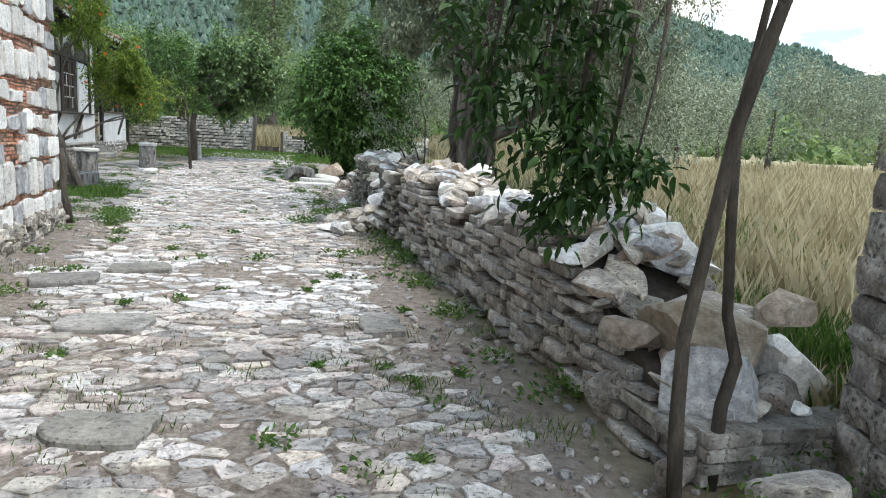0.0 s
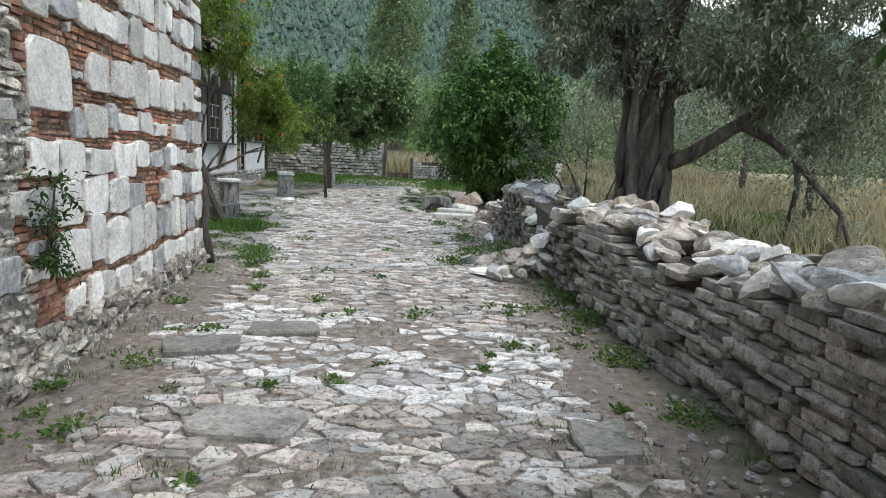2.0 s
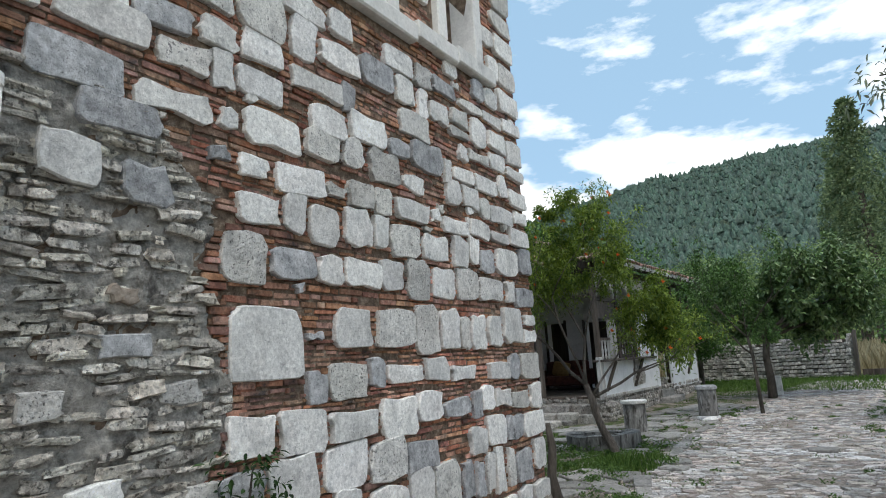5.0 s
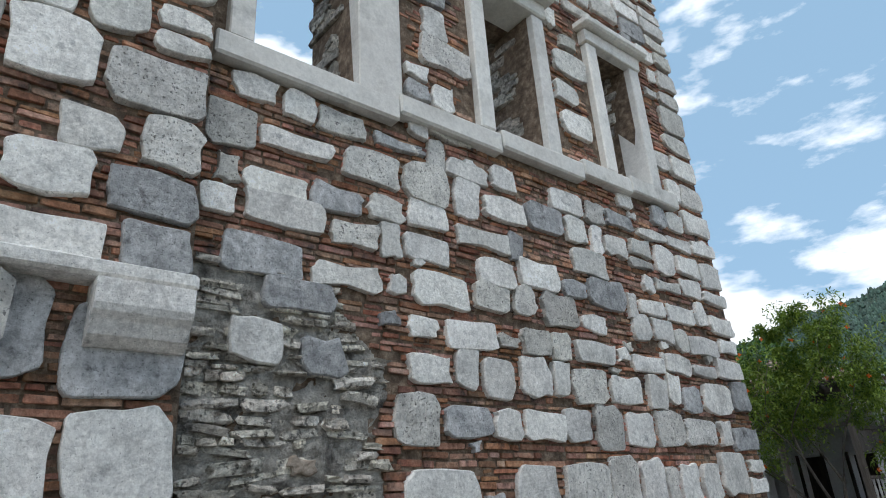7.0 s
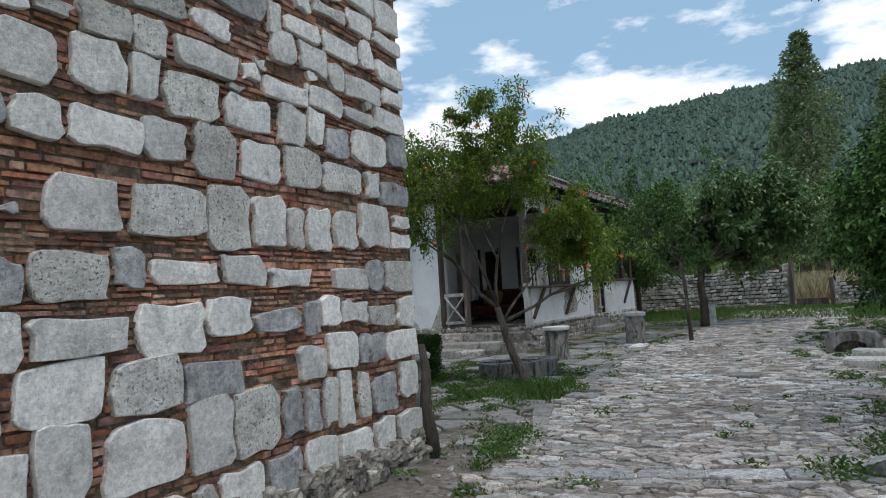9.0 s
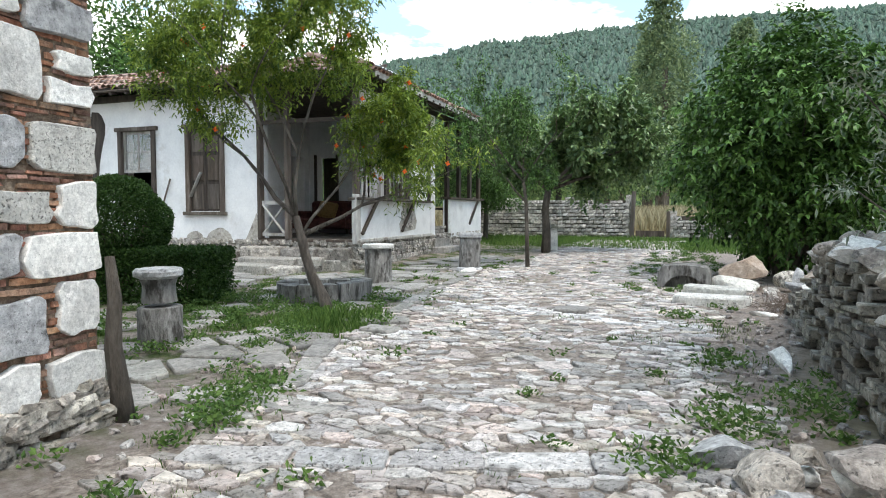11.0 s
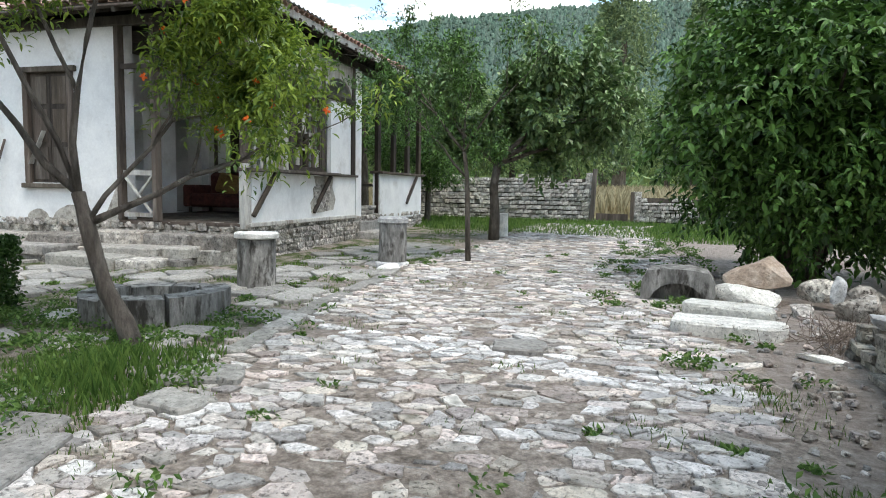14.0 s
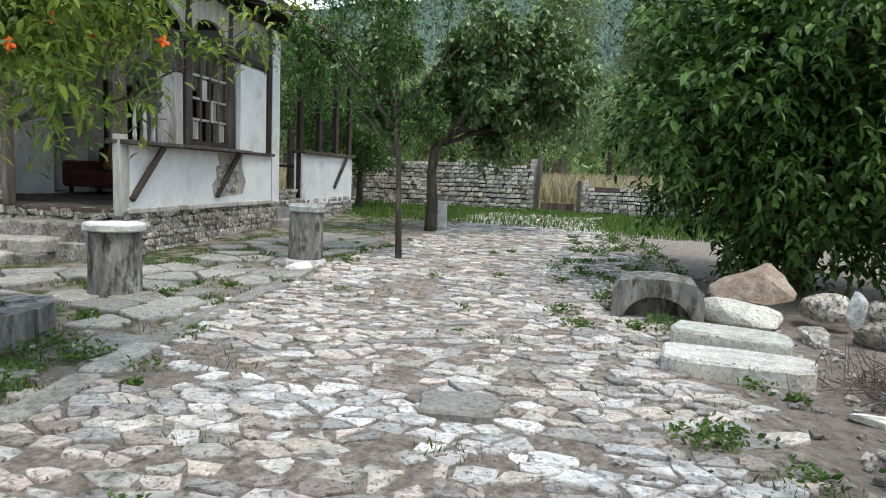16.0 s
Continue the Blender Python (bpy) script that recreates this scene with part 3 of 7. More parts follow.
def build_mountain():
    def ridge(az):
        for (a0, e0), (a1, e1) in zip(RIDGE, RIDGE[1:]):
            if a0 <= az <= a1:
                f = (az - a0) / (a1 - a0)
                f = f * f * (3 - 2 * f)
                return e0 + (e1 - e0) * f
        return 4.0
    RIDGE = [(-180, 5), (-75, 4), (-45, 3.2), (-30, 6.2), (-24, 8.4), (-10, 12.0), (2, 14.6), (14, 15.3), (24, 15.1), (32, 14.4), (40, 13.1), (46, 11.4), (60, 8), (90, 6), (180, 5)]
    s = Shape()
    cols, rows = 900, 70
    vs = []
    for i in range(cols):
        az = -110 + 220 * i / (cols - 1)
        top = math.tan(radians(ridge(az))) * 1500 * (1 + 0.012 * noise.noise((az * 0.5, 0, 0)))
        for j in range(rows):
            f = j / (rows - 1)
            dist = 330 + 1170 * f
            h = 2 + top * (f ** 1.25) * (1 + 0.10 * noise.noise((az * 0.11, f * 4, 5)) * (1 - f) * 3 * f)
            h += 7.5 * noise.noise((az * 2.3, f * 55, 1)) + 5 * noise.noise((az * 5.1, f * 120, 3))
            a = radians(az)
            vs.append((-4 - math.sin(a) * dist, 10 + math.cos(a) * dist, h - (14 if j == 0 else 0)))
    fs = [(i * rows + j, (i + 1) * rows + j, (i + 1) * rows + j + 1, i * rows + j + 1) for i in range(cols - 1) for j in range(rows - 1)]
    s.add(vs, fs)
    # the slope's green is shifted bluish to include distance haze
    m = material("hazed_pine_forest", [(0.026, 0.052, 0.043), (0.050, 0.083, 0.064), (0.085, 0.12, 0.085)], 0.05, 1.0, 1.0, 0.12, spots=(0.10, 0.13, 0.08), spot_scale=0.012, spot_at=(0.5, 0.66), dist=9)
    return tagged(part("mountain", s, m), "pine-wooded mountain slope behind the village", "mountain", kind="structure")


build_mountain()


def build_pines():
    """Single crowns over the slope, smaller and closer towards the ridge."""
    rng = random.Random(33)
    slope = bpy.data.objects["mountain"].data
    co = np.empty(len(slope.vertices) * 3, dtype=np.float32)
    slope.vertices.foreach_get("co", co)
    co = co.reshape(900, 70, 3)
    s = Shape()
    for _ in range(26000):
        i, j = rng.uniform(330, 760), 68 * rng.random() ** 0.9
        a, b = int(i), int(j)
        p = co[a, b] * (1 - (j - b)) + co[a, b + 1] * (j - b)
        q = co[a + 1, b] * (1 - (j - b)) + co[a + 1, b + 1] * (j - b)
        p = p * (1 - (i - a)) + q * (i - a)
        h, w = rng.uniform(6, 13), rng.uniform(2.2, 4.6)
        turn = rng.uniform(0, 6)
        vs = [(p[0] + rng.uniform(-1, 1), p[1] + rng.uniform(-1, 1), p[2] + h)]
        for z, k in ((0.62, 0.72), (0.2, 1.0)):
            vs += [(p[0] + math.cos(turn + m * 1.2566) * w * k * rng.uniform(.7, 1.2), p[1] + math.sin(turn + m * 1.2566) * w * k * rng.uniform(.7, 1.2), p[2] + h * z + rng.uniform(-1, 1)) for m in range(5)]
        vs.append((p[0], p[1], p[2] - 2))
        fs = []
        for m in range(5):
            n = (m + 1) % 5
            fs += [(0, 1 + m, 1 + n), (1 + m, 6 + m, 6 + n, 1 + n), (6 + m, 11, 6 + n)]
        s.add(vs, fs)
    # crown colours lightened and blued: aerial haze mixed into the base colour
    m = material("hazed_pine_crowns", [(0.050, 0.088, 0.072), (0.082, 0.130, 0.100), (0.125, 0.175, 0.125)], 0.4, 1.0, 0.6, 1.2, island=0.28, dist=1.0)
    tagged(part("pine_woods", s, m), "pine trees covering the mountain slope", "woods", kind="stuff")


build_pines()

# ---- church ----


def church_put(u, v, d):
    return CM @ Vector((d, u, v))


CH_TOP = 8.2
OPENINGS = [(-5.14, -4.40, 4.52, 6.4), (-3.13, -2.50, 4.62, 6.15), (-1.54, -0.98, 4.72, 6.2)]


def build_church():
    t = 0.62
    root = thing("wall_church_south", Matrix.Identity(4), "church wall of white stones framed in thin red brick", "wall", kind="structure")
    core = Shape()

    def slab(u0, u1, z0, z1, d=0.0):
        box(core, (d - t, u0, z0), (d, u1, z1), CM)
    slab(-5.400, 0.0, -0.3, 4.5)
    edges = [-5.400] + [e for o in OPENINGS for e in o[:2]] + [0.0]
    for i in range(0, len(edges), 2):
        slab(edges[i], edges[i + 1], 4.5, CH_TOP)
    for u0, u1, z0, z1 in OPENINGS:
        slab(u0, u1, 4.5, z0)
        slab(u0, u1, z1, CH_TOP)
    part("wall_core", core, M["mortar"], root, "brown lime mortar between the stones")
    left = Shape()
    box(left, (-t, -13.0, -0.3), (0.13, -5.402, CH_TOP), CM)
    part("projecting_wall", left, M["mortar"], root, "projecting wall of larger stones")
    rest = thing("church_other_walls", Matrix.Identity(4), "plain church walls out of sight", "wall", kind="structure")
    s = Shape()
    box(s, (-9.0, -t, -0.3), (-t - 0.002, 0.0, 6.0), CM)
    box(s, (-9.0, -13.0, -0.3), (-9.0 + t, -t - 0.002, 6.0), CM)
    box(s, (-9.0 + t + 0.002, -13.0, -0.3), (-t - 0.002, -13.0 + t, 6.0), CM)
    part("wall_core", s, M["rubblemortar"], rest)

    stones, bricks = [], []
    r = RNG.uniform

    def blocked(u0, u1, z0, z1, pad=0.0):
        for a, b, c, d in OPENINGS:
            if u1 > a - 0.17 and u0 < b + (0.37 if a < -5 else 0.17) and z1 > c - 0.16 and z0 < d + 0.2:
                return True
        # rough patched area at the foot of the projecting wall
        return u0 < rub_edge((z0 + z1) / 2) and z0 < 3.05

    def rub_edge(z):
        return -4.21 + 0.10 * math.sin(z * 5) - (0.55 * max(0, z - 2.55) / 0.5)

    def stone_kind():
        return RNG.choices(("marble", "pitted", "greystone"), (0.60, 0.22, 0.18))[0]

    def add_stone(u0, u1, z0, z1, d=0.0, kind=None, wob=0.02):
        sh = Shape()
        prism(sh, soften(rough_quad(u0, u1, z0, z1, wob), r(0.07, 0.15)), d - 0.06, d + r(0.040, 0.056), church_put, r(0.004, 0.009), 0.03, r(-0.003, 0.007))
        stones.append((sh, kind or stone_kind()))

    def add_brick(u0, u1, z0, z1, d=0.0):
        if u1 - u0 < 0.02 or z1 - z0 < 0.012:
            return
        e = r(-0.004, 0.004)
        q = [(u0 + r(0, .006), z0 + e), (u1 - r(0, .006), z0 - e), (u1 - r(0, .008), z1 - r(0, .006)), (u0 + r(0, .008), z1 - r(0, .006))]
        bricks.append((soften(q, 0.06), d + r(0.0, 0.022), d))

    def bed(u_lo, u_hi, z_lo, z_hi, d):
        """Brick courses over the whole face; the stones sit in them."""
        z = z_lo
        while z < z_hi:
            h = r(0.034, 0.056)
            u = u_lo
            while u < u_hi - 0.02:
                w = min(r(0.07, 0.26), u_hi - u)
                dz = r(-0.006, 0.006)
                if not (d == 0 and blocked(u, u + w, z, z + h)) and r(0, 1) < 0.94:
                    add_brick(u + 0.003, u + w - 0.004, z + 0.004 + dz, z + h - 0.009 + dz, d)
                u += w
            z += h

    def wall(u_lo, u_hi, z_lo, z_hi, d, big):
        bed(u_lo, u_hi, z_lo, z_hi, d)
        z = z_lo
        while z < z_hi:
            h = r(0.20, 0.36) * big * (1.0 if z < 2.4 else 0.80)
            if z + h > z_hi:
                break
            u = u_hi - 0.005
            first = True
            while u > u_lo + 0.10:
                w = r(0.13, 0.50) * big if not first else r(0.26, 0.5)
                w = min(w, u - u_lo)
                v0, v1 = z + r(-0.04, 0.05), z + h + r(-0.08, 0.04)
                over = d == 0 and u > -4.16 and u - w < -3.52 and v1 > 1.62 and v0 < 2.11
                if w > 0.11 and not over and not (d == 0 and blocked(u - w, u, v0, v1)):
                    k = r(0, 1)
                    if v1 - v0 > 0.24 and k < 0.16 and w < 0.36:
                        cut = v0 + (v1 - v0) * r(0.35, 0.65)
                        add_stone(u - w, u - r(0, .04), v0, cut - 0.025, d)
                        add_stone(u - w + r(0, .06), u, cut + 0.025, v1, d)
                    elif k > 0.05 or first:
                        add_stone(u - w, u, v0, v1, d)
                u -= w + r(0.02, 0.085)
                first = False
            z += h + r(0.03, 0.075)

    wall(-5.380, 0.0, 0.24, CH_TOP, 0.0, 1.0)
    for _ in range(24):
        u, z = r(-4.0, -0.2), r(0.3, 4.3)
        w, h = r(0.06, 0.14), r(0.04, 0.08)
        if not blocked(u, u + w, z, z + h):
            add_stone(u, u + w, z, z + h, -0.008)
    wall(-7.4, -5.410, 0.24, CH_TOP, 0.13, 1.35)
    # the rubble footing under the wall
    foot = Shape()
    for _ in range(420):
        u, z = r(-7.2, 0.02), r(-0.05, 0.26)
        sz = (r(.06, .16), r(.10, .26), r(.05, .11))
        rock(foot, CM @ pose(r(-0.01, 0.05), u, z, r(-15, 15), r(-15, 15), r(-20, 20)), sz, 0.4)
    tagged(part("footing_stones", foot, M["schist"], root, "dark rubble footing stones"), kind="stuff")
    # the patched rubble area: lumpy mortar with thin stones sunk in it
    us, zs = np.linspace(-5.396, -3.95, 70), np.linspace(-0.05, 3.2, 150)
    skin = Shape()

    def lump(u, z):
        f = 0.014 + 0.022 * noise.noise((u * 5, z * 9, 3)) + 0.018 * noise.noise((u * 14, z * 24, 7)) + 0.012 * noise.noise((u * 40, z * 60, 1))
        edge = min(rub_edge(z) + 0.05 * noise.noise((z * 6, 2, 2)) + 0.05 - u, 3.12 + 0.06 * noise.noise((u * 5, 1, 1)) - z)
        return f if edge > 0.04 else f - (0.04 - edge) * 1.5
    grid = [CM @ Vector((max(lump(u, z), -0.05), u, z)) for z in zs for u in us]
    skin.add(grid, [(j * 70 + i, j * 70 + i + 1, (j + 1) * 70 + i + 1, (j + 1) * 70 + i) for j in range(149) for i in range(69)])
    part("mortar_patch", skin, M["rubblemortar"], root, "grey mortar smeared over the rubble", True)
    rub = Shape()
    z = 0.0
    while z < 3.1:
        h = r(0.03, 0.075)
        u = -5.370
        while u < rub_edge(z) - 0.05:
            w = r(0.06, 0.30)
            if r(0, 1) < 0.72:
                rock(rub, CM @ pose(r(-0.012, 0.016), u + w / 2, z + h / 2 + r(-.012, .012), r(-9, 9), r(-8, 8), r(-6, 6)), (r(0.06, 0.09), w * 0.96, h * r(0.6, 1.0)), 0.3, 0.2)
            u += w + r(0, 0.04)
        z += h
    tagged(part("rubble_patch", rub, M["rubble"], root, "weathered grey rubble patch with mortar"), kind="stuff")
    for u, z, w, h, kind in ((-5.02, 2.72, .30, .22, "marble"), (-4.62, 2.66, .26, .22, "greystone"), (-4.78, 2.98, .44, .17, "greystone"), (-4.72, 1.86, .26, .11, "greystone"), (-4.30, 1.1, .2, .16, "pitted"), (-4.85, 1.2, .24, .1, "marble"), (-4.5, 0.7, .34, .2, "greystone"), (-4.95, .5, .3, .16, "pitted"), (-4.42, 1.62, .22, .1, "pitted"), (-4.75, 2.1, .14, .08, "brownrock"), (-5.1, 1.6, .2, .12, "pitted")):
        sh = Shape()
        prism(sh, soften(rough_quad(u - w / 2, u + w / 2, z - h / 2, z + h / 2, 0.02), 0.1), -0.05, r(0.05, 0.062), church_put, 0.01, 0.03, 0.003)
        stones.append((sh, kind))
    # toothed brick edge where the patch meets the coursed wall
    z = 0.25
    while z < 2.5:
        h = r(0.035, 0.06)
        u0 = rub_edge(z) + 0.02
        add_brick(u0 + r(-.05, .02), u0 + r(0.08, 0.2), z, z + h - 0.008, 0.012)
        z += h
    # one block larger than all others
    big = Shape()
    prism(big, soften(rough_quad(-4.12, -3.56, 1.66, 2.08, 0.014), 0.09), -0.06, 0.046, church_put, 0.010, 0.0, 0.003)
    stones.append((big, "marble"))
    for sh, kind in stones:
        part("stone", sh, M[kind], root)
    near = sorted(bricks, key=lambda q: abs(q[0][0][0] + 1.9) + abs(q[0][0][1] - 1.5))
    for poly, d1, d in near[:300]:
        sh = Shape()
        prism(sh, poly, d - 0.04, d1, church_put, 0.006, 0.03)
        part("brick", sh, M["brick"], root)
    sh = Shape()
    for poly, d1, d in near[300:]:
        prism(sh, poly, d - 0.04, d1, church_put, 0.006, 0.03)
    tagged(part("brickwork", sh, M["brick"], root, "thin red bricks bedded in mortar"), kind="stuff")

    # window surrounds, sills and heads of marble
    for i, (u0, u1, z0, z1) in enumerate(OPENINGS):
        w = thing("window_%d" % (i + 1), Matrix.Identity(4), "open church window with worn white marble jambs", "window", kind="structure")
        for a, b in ((u0 - 0.16, u0), (u1, u1 + (0.36 if i == 0 else 0.16))):
            s = Shape()
            box(s, (-0.22, a, z0 + 0.002), (0.075, b, z1 - 0.002), CM, 0.004, 0.012)
            part("jamb", s, M["dressed"], w)
        s = Shape()
        box(s, (-0.25, u0 - 0.18, z1), (0.10, u1 + 0.18, z1 + 0.16), CM, 0.004, 0.012)
        box(s, (-0.2, u0 - 0.24, z1 + 0.162), (0.19, u1 + 0.24, z1 + 0.25), CM, 0.004, 0.02)
        part("lintel", s, M["dressed"], w, "moulded marble lintel")
        s = Shape()
        for k in range(26):
            z = z0 + (z1 - z0) * r(0, 1)
            for side in (u0, u1):
                rock(s, CM @ pose(r(-0.55, -0.27), side, z, r(-8, 8), 0, r(-8, 8)), (r(.15, .3), r(.03, .07), r(.05, .12)), 0.3)
        part("reveal_stones", s, M["rubble"], w, "rough brick and stone reveal")
    sill = Shape()
    u = -5.380
    while u < -0.62:
        w = min(r(0.7, 1.3), -0.6 - u)
        z = 4.43 + (u + 5.38) * 0.055
        box(sill, (-0.3, u + 0.004, z - 0.08), (0.10, u + w - 0.004, z + 0.09), CM, 0.004, 0.014)
        u += w
    part("sill_course", sill, M["dressed"], root, "continuous marble sill under the windows")
    # moulded corbel on the projecting wall
    s = Shape()
    prof = [(0.12, 2.83), (0.31, 2.83), (0.31, 2.72), (0.30, 2.69), (0.275, 2.66), (0.25, 2.60), (0.20, 2.56), (0.12, 2.55)]
    n = len(prof)
    s.add([CM @ Vector((d, u, z)) for u in (-5.83, -5.425) for d, z in prof], [tuple(range(n)), tuple(range(2 * n - 1, n - 1, -1))] + [((i + 1) % n, i, n + i, n + (i + 1) % n) for i in range(n)])
    corbel = thing("corbel", Matrix.Identity(4), "broken moulded marble corbel stones over a doorway", "corbel", kind="structure")
    part("console", s, M["marble"], corbel)
    s = Shape()
    box(s, (0.10, -7.2, 2.835), (0.29, -5.410, 2.920), CM, 0.006, 0.016)
    part("cornice", s, M["marble"], corbel)
    s = Shape()
    box(s, (0.10, -6.6, 2.480), (0.29, -6.12, 2.830), CM, 0.02, 0.05)
    part("console", s, M["pitted"], corbel)


build_church()

# ---- low field wall of dry stone ----
WALL_LINE = [(1.38, 3.0), (0.90, 4.37), (0.32, 6.12), (-0.76, 9.1), (-1.62, 12.0), (-2.45, 15.1)]


def along(line, d):
    """The point and the direction d metres along a line."""
    for (x0, y0), (x1, y1) in zip(line, line[1:]):
        ln = math.hypot(x1 - x0, y1 - y0)
        if d <= ln or (x1, y1) == line[-1]:
            f = d / ln
            return Vector((x0 + (x1 - x0) * f, y0 + (y1 - y0) * f, 0)), Vector((x1 - x0, y1 - y0, 0)).normalized()
        d -= ln


def line_length(line):
    return sum(math.hypot(b[0] - a[0], b[1] - a[1]) for a, b in zip(line, line[1:]))


def _ball():
    bm = bmesh.new()
    bmesh.ops.create_icosphere(bm, subdivisions=2, radius=1)
    bm.verts.index_update()
    out = [v.co.copy() for v in bm.verts], [[v.index for v in f.verts] for f in bm.faces]
    bm.free()
    return out


BALL_V, BALL_F = _ball()


def cut_rock(s, size, rng):
    """A broken stone with flat facets."""
    cuts = [(any_dir(rng), rng.uniform(0.4, 0.75)) for _ in range(11)]
    vs = []
    for v in BALL_V:
        p = v.copy()
        for nrm, k in cuts:
            d = p.dot(nrm)
            if d > k:
                p -= nrm * (d - k)
        p += any_dir(rng) * 0.015
        vs.append(Vector((p.x * size[0] * 0.75, p.y * size[1] * 0.75, p.z * size[2] * 0.75)))
    return s.add(vs, BALL_F)


def slab_stone(s, m, size, rng):
    """A walling stone: a squared, chipped face set forward, a rough block behind."""
    ln, dp, h = size
    c = min(ln, h)
    pts = []
    for x, y in ((-1, -1), (1, -1), (1, 1), (-1, 1)):
        kx, ky = rng.uniform(.03, .22) * c, rng.uniform(.03, .22) * c
        a, b = (x * ln / 2, y * (h / 2 - ky)), (x * (ln / 2 - kx), y * h / 2)
        pts += [a, b] if x * y > 0 else [b, a]
    pts = [(x + rng.uniform(-.07, .07) * c, y + rng.uniform(-.06, .06) * c) for x, y in pts]
    ty, tz = rng.uniform(-.06, .06), rng.uniform(-.12, .12)
    prism(s, pts, -dp / 2, dp / 2, lambda x, y, d: m @ Vector((-x, d + ty * x + tz * y, y)), 0.008, 0.0, rng.uniform(-.004, .008))


def dry_wall(name, line, thick, height, label, core_mat, stone_mat, sizes=((0.08, 0.36), (0.028, 0.09)), near=300, top_rocks=True, seed=3, near_at=0.0, both=False):
    rng = random.Random(seed)
    r = rng.uniform
    root = thing(name, Matrix.Identity(4), label, "wall", kind="structure")
    total = line_length(line)
    core = Shape()
    for (x0, y0), (x1, y1) in zip(line, line[1:]):
        d = Vector((x1 - x0, y1 - y0, 0))
        nrm = Vector((d.y, -d.x, 0)).normalized()
        g0, g1 = ground_z(x0, y0) - 0.1, ground_z(x1, y1) - 0.1
        h0, h1 = height(x0, y0) - 0.08, height(x1, y1) - 0.08
        a, b = Vector((x0, y0, 0)) + nrm * 0.06, Vector((x1, y1, 0)) + nrm * 0.06
        c, e = b + nrm * (thick - 0.12), a + nrm * (thick - 0.12)
        vs = [a + UP * g0, b + UP * g1, c + UP * g1, e + UP * g0, a + UP * h0, b + UP * h1, c + UP * h1, e + UP * h0]
        core.add(vs, [(0, 3, 2, 1), (4, 5, 6, 7), (0, 1, 5, 4), (1, 2, 6, 5), (2, 3, 7, 6), (3, 0, 4, 7)])
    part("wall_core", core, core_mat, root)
    rocks = []

    def put(d, side, z, ln, dp, h, turn=0):
        p, t = along(line, min(max(d, 0.02), total - 0.02))
        nrm = Vector((t.y, -t.x, 0))
        q = p + nrm * side
        yaw = math.degrees(math.atan2(t.y, t.x)) + turn
        m = pose(q.x, q.y, z, r(-2, 2), r(-3.5, 3.5), yaw + r(-3, 3))
        rocks.append((m, (ln, dp, h)))
    for side in ((0.05, thick - 0.05) if both else (0.05,)):
        z = 0.0
        while z < 1.6:
            hh = r(*sizes[1])
            d = 0.0
            while d < total:
                ln = r(*sizes[0])
                p, _ = along(line, min(d + ln / 2, total - 0.01))
                g = ground_z(p.x, p.y)
                if z + hh < height(p.x, p.y) - g + r(-0.14, 0.04):
                    put(d + ln / 2, side + r(-0.05, 0.05), g + z + hh / 2 + 0.03 * noise.noise((d * 0.9, z * 2, seed)), ln * r(0.88, 0.96), r(0.17, 0.25), hh * r(0.70, 0.92))
                d += ln
            z += hh * 0.96
    for end in (0.04, total - 0.04):
        p, _ = along(line, min(end, total - 0.02))
        g, z = ground_z(p.x, p.y), 0.0
        while z < height(p.x, p.y) - g:
            hh = r(*sizes[1])
            for k in range(3):
                put(end, thick * (k + 0.5) / 3, g + z + hh / 2, r(0.16, 0.24), thick / 3, hh)
            z += hh
    rocks.sort(key=lambda q: abs(q[0].translation.y - near_at))
    for m, size in rocks[:near]:
        s = Shape()
        slab_stone(s, Matrix.Identity(4), size, rng)
        ob = part("stone", s, stone_mat, root)
        ob.matrix_world = m
    if rocks[near:]:
        s = Shape()
        for m, size in rocks[near:]:
            slab_stone(s, m, size, rng)
        tagged(part("stonework", s, stone_mat, root), kind="stuff")
    if top_rocks:
        for _ in range(int(total * 34)):
            d = r(0, total)
            p, t = along(line, min(d, total - 0.02))
            k = r(0.02, thick - 0.02)
            q = p + Vector((t.y, -t.x, 0)) * k
            base = height(p.x, p.y)
            hump = 0.16 * (1 - abs(2 * k / thick - 1)) * (0.6 + noise.noise((d * 1.1, 3, seed)))
            size = (r(.12, .44), r(.10, .30), r(.05, .17))
            s = Shape()
            cut_rock(s, size, rng)
            ob = part("loose_stone", s, M[rng.choices(("schist", "marble", "greystone", "brownrock"), (0.52, 0.16, 0.2, 0.12))[0]], root)
            ob.matrix_world = pose(q.x, q.y, base - 0.05 + max(0, hump) + r(0, .06), r(-25, 25), r(-25, 25), r(0, 360))
    return root


M["silt"] = material("dusty_silt", [(0.16, 0.132, 0.11), (0.30, 0.255, 0.22), (0.43, 0.38, 0.335)], 11, 0.95, 1.0, 30, dist=0.05, detail=10)
# near-black core colour deepens the shade in the dry-wall joints
M["gap"] = material("joint_shade_fill", [(0.05, 0.042, 0.035), (0.10, 0.085, 0.07)], 12, 0.95, 0.6, 30)


def field_height(x, y):
    dip = 0.34 * math.exp(-((y - 10.2) / 0.9) ** 2)
    return 0.88 + 0.06 * math.sin(y * 1.7) - dip - 0.42 * max(0, 4.5 - y) - 0.34 * max(0, y - 13.0) + ground_z(x, y)


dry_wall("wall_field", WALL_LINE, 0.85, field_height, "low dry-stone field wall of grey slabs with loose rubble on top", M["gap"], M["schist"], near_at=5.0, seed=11)


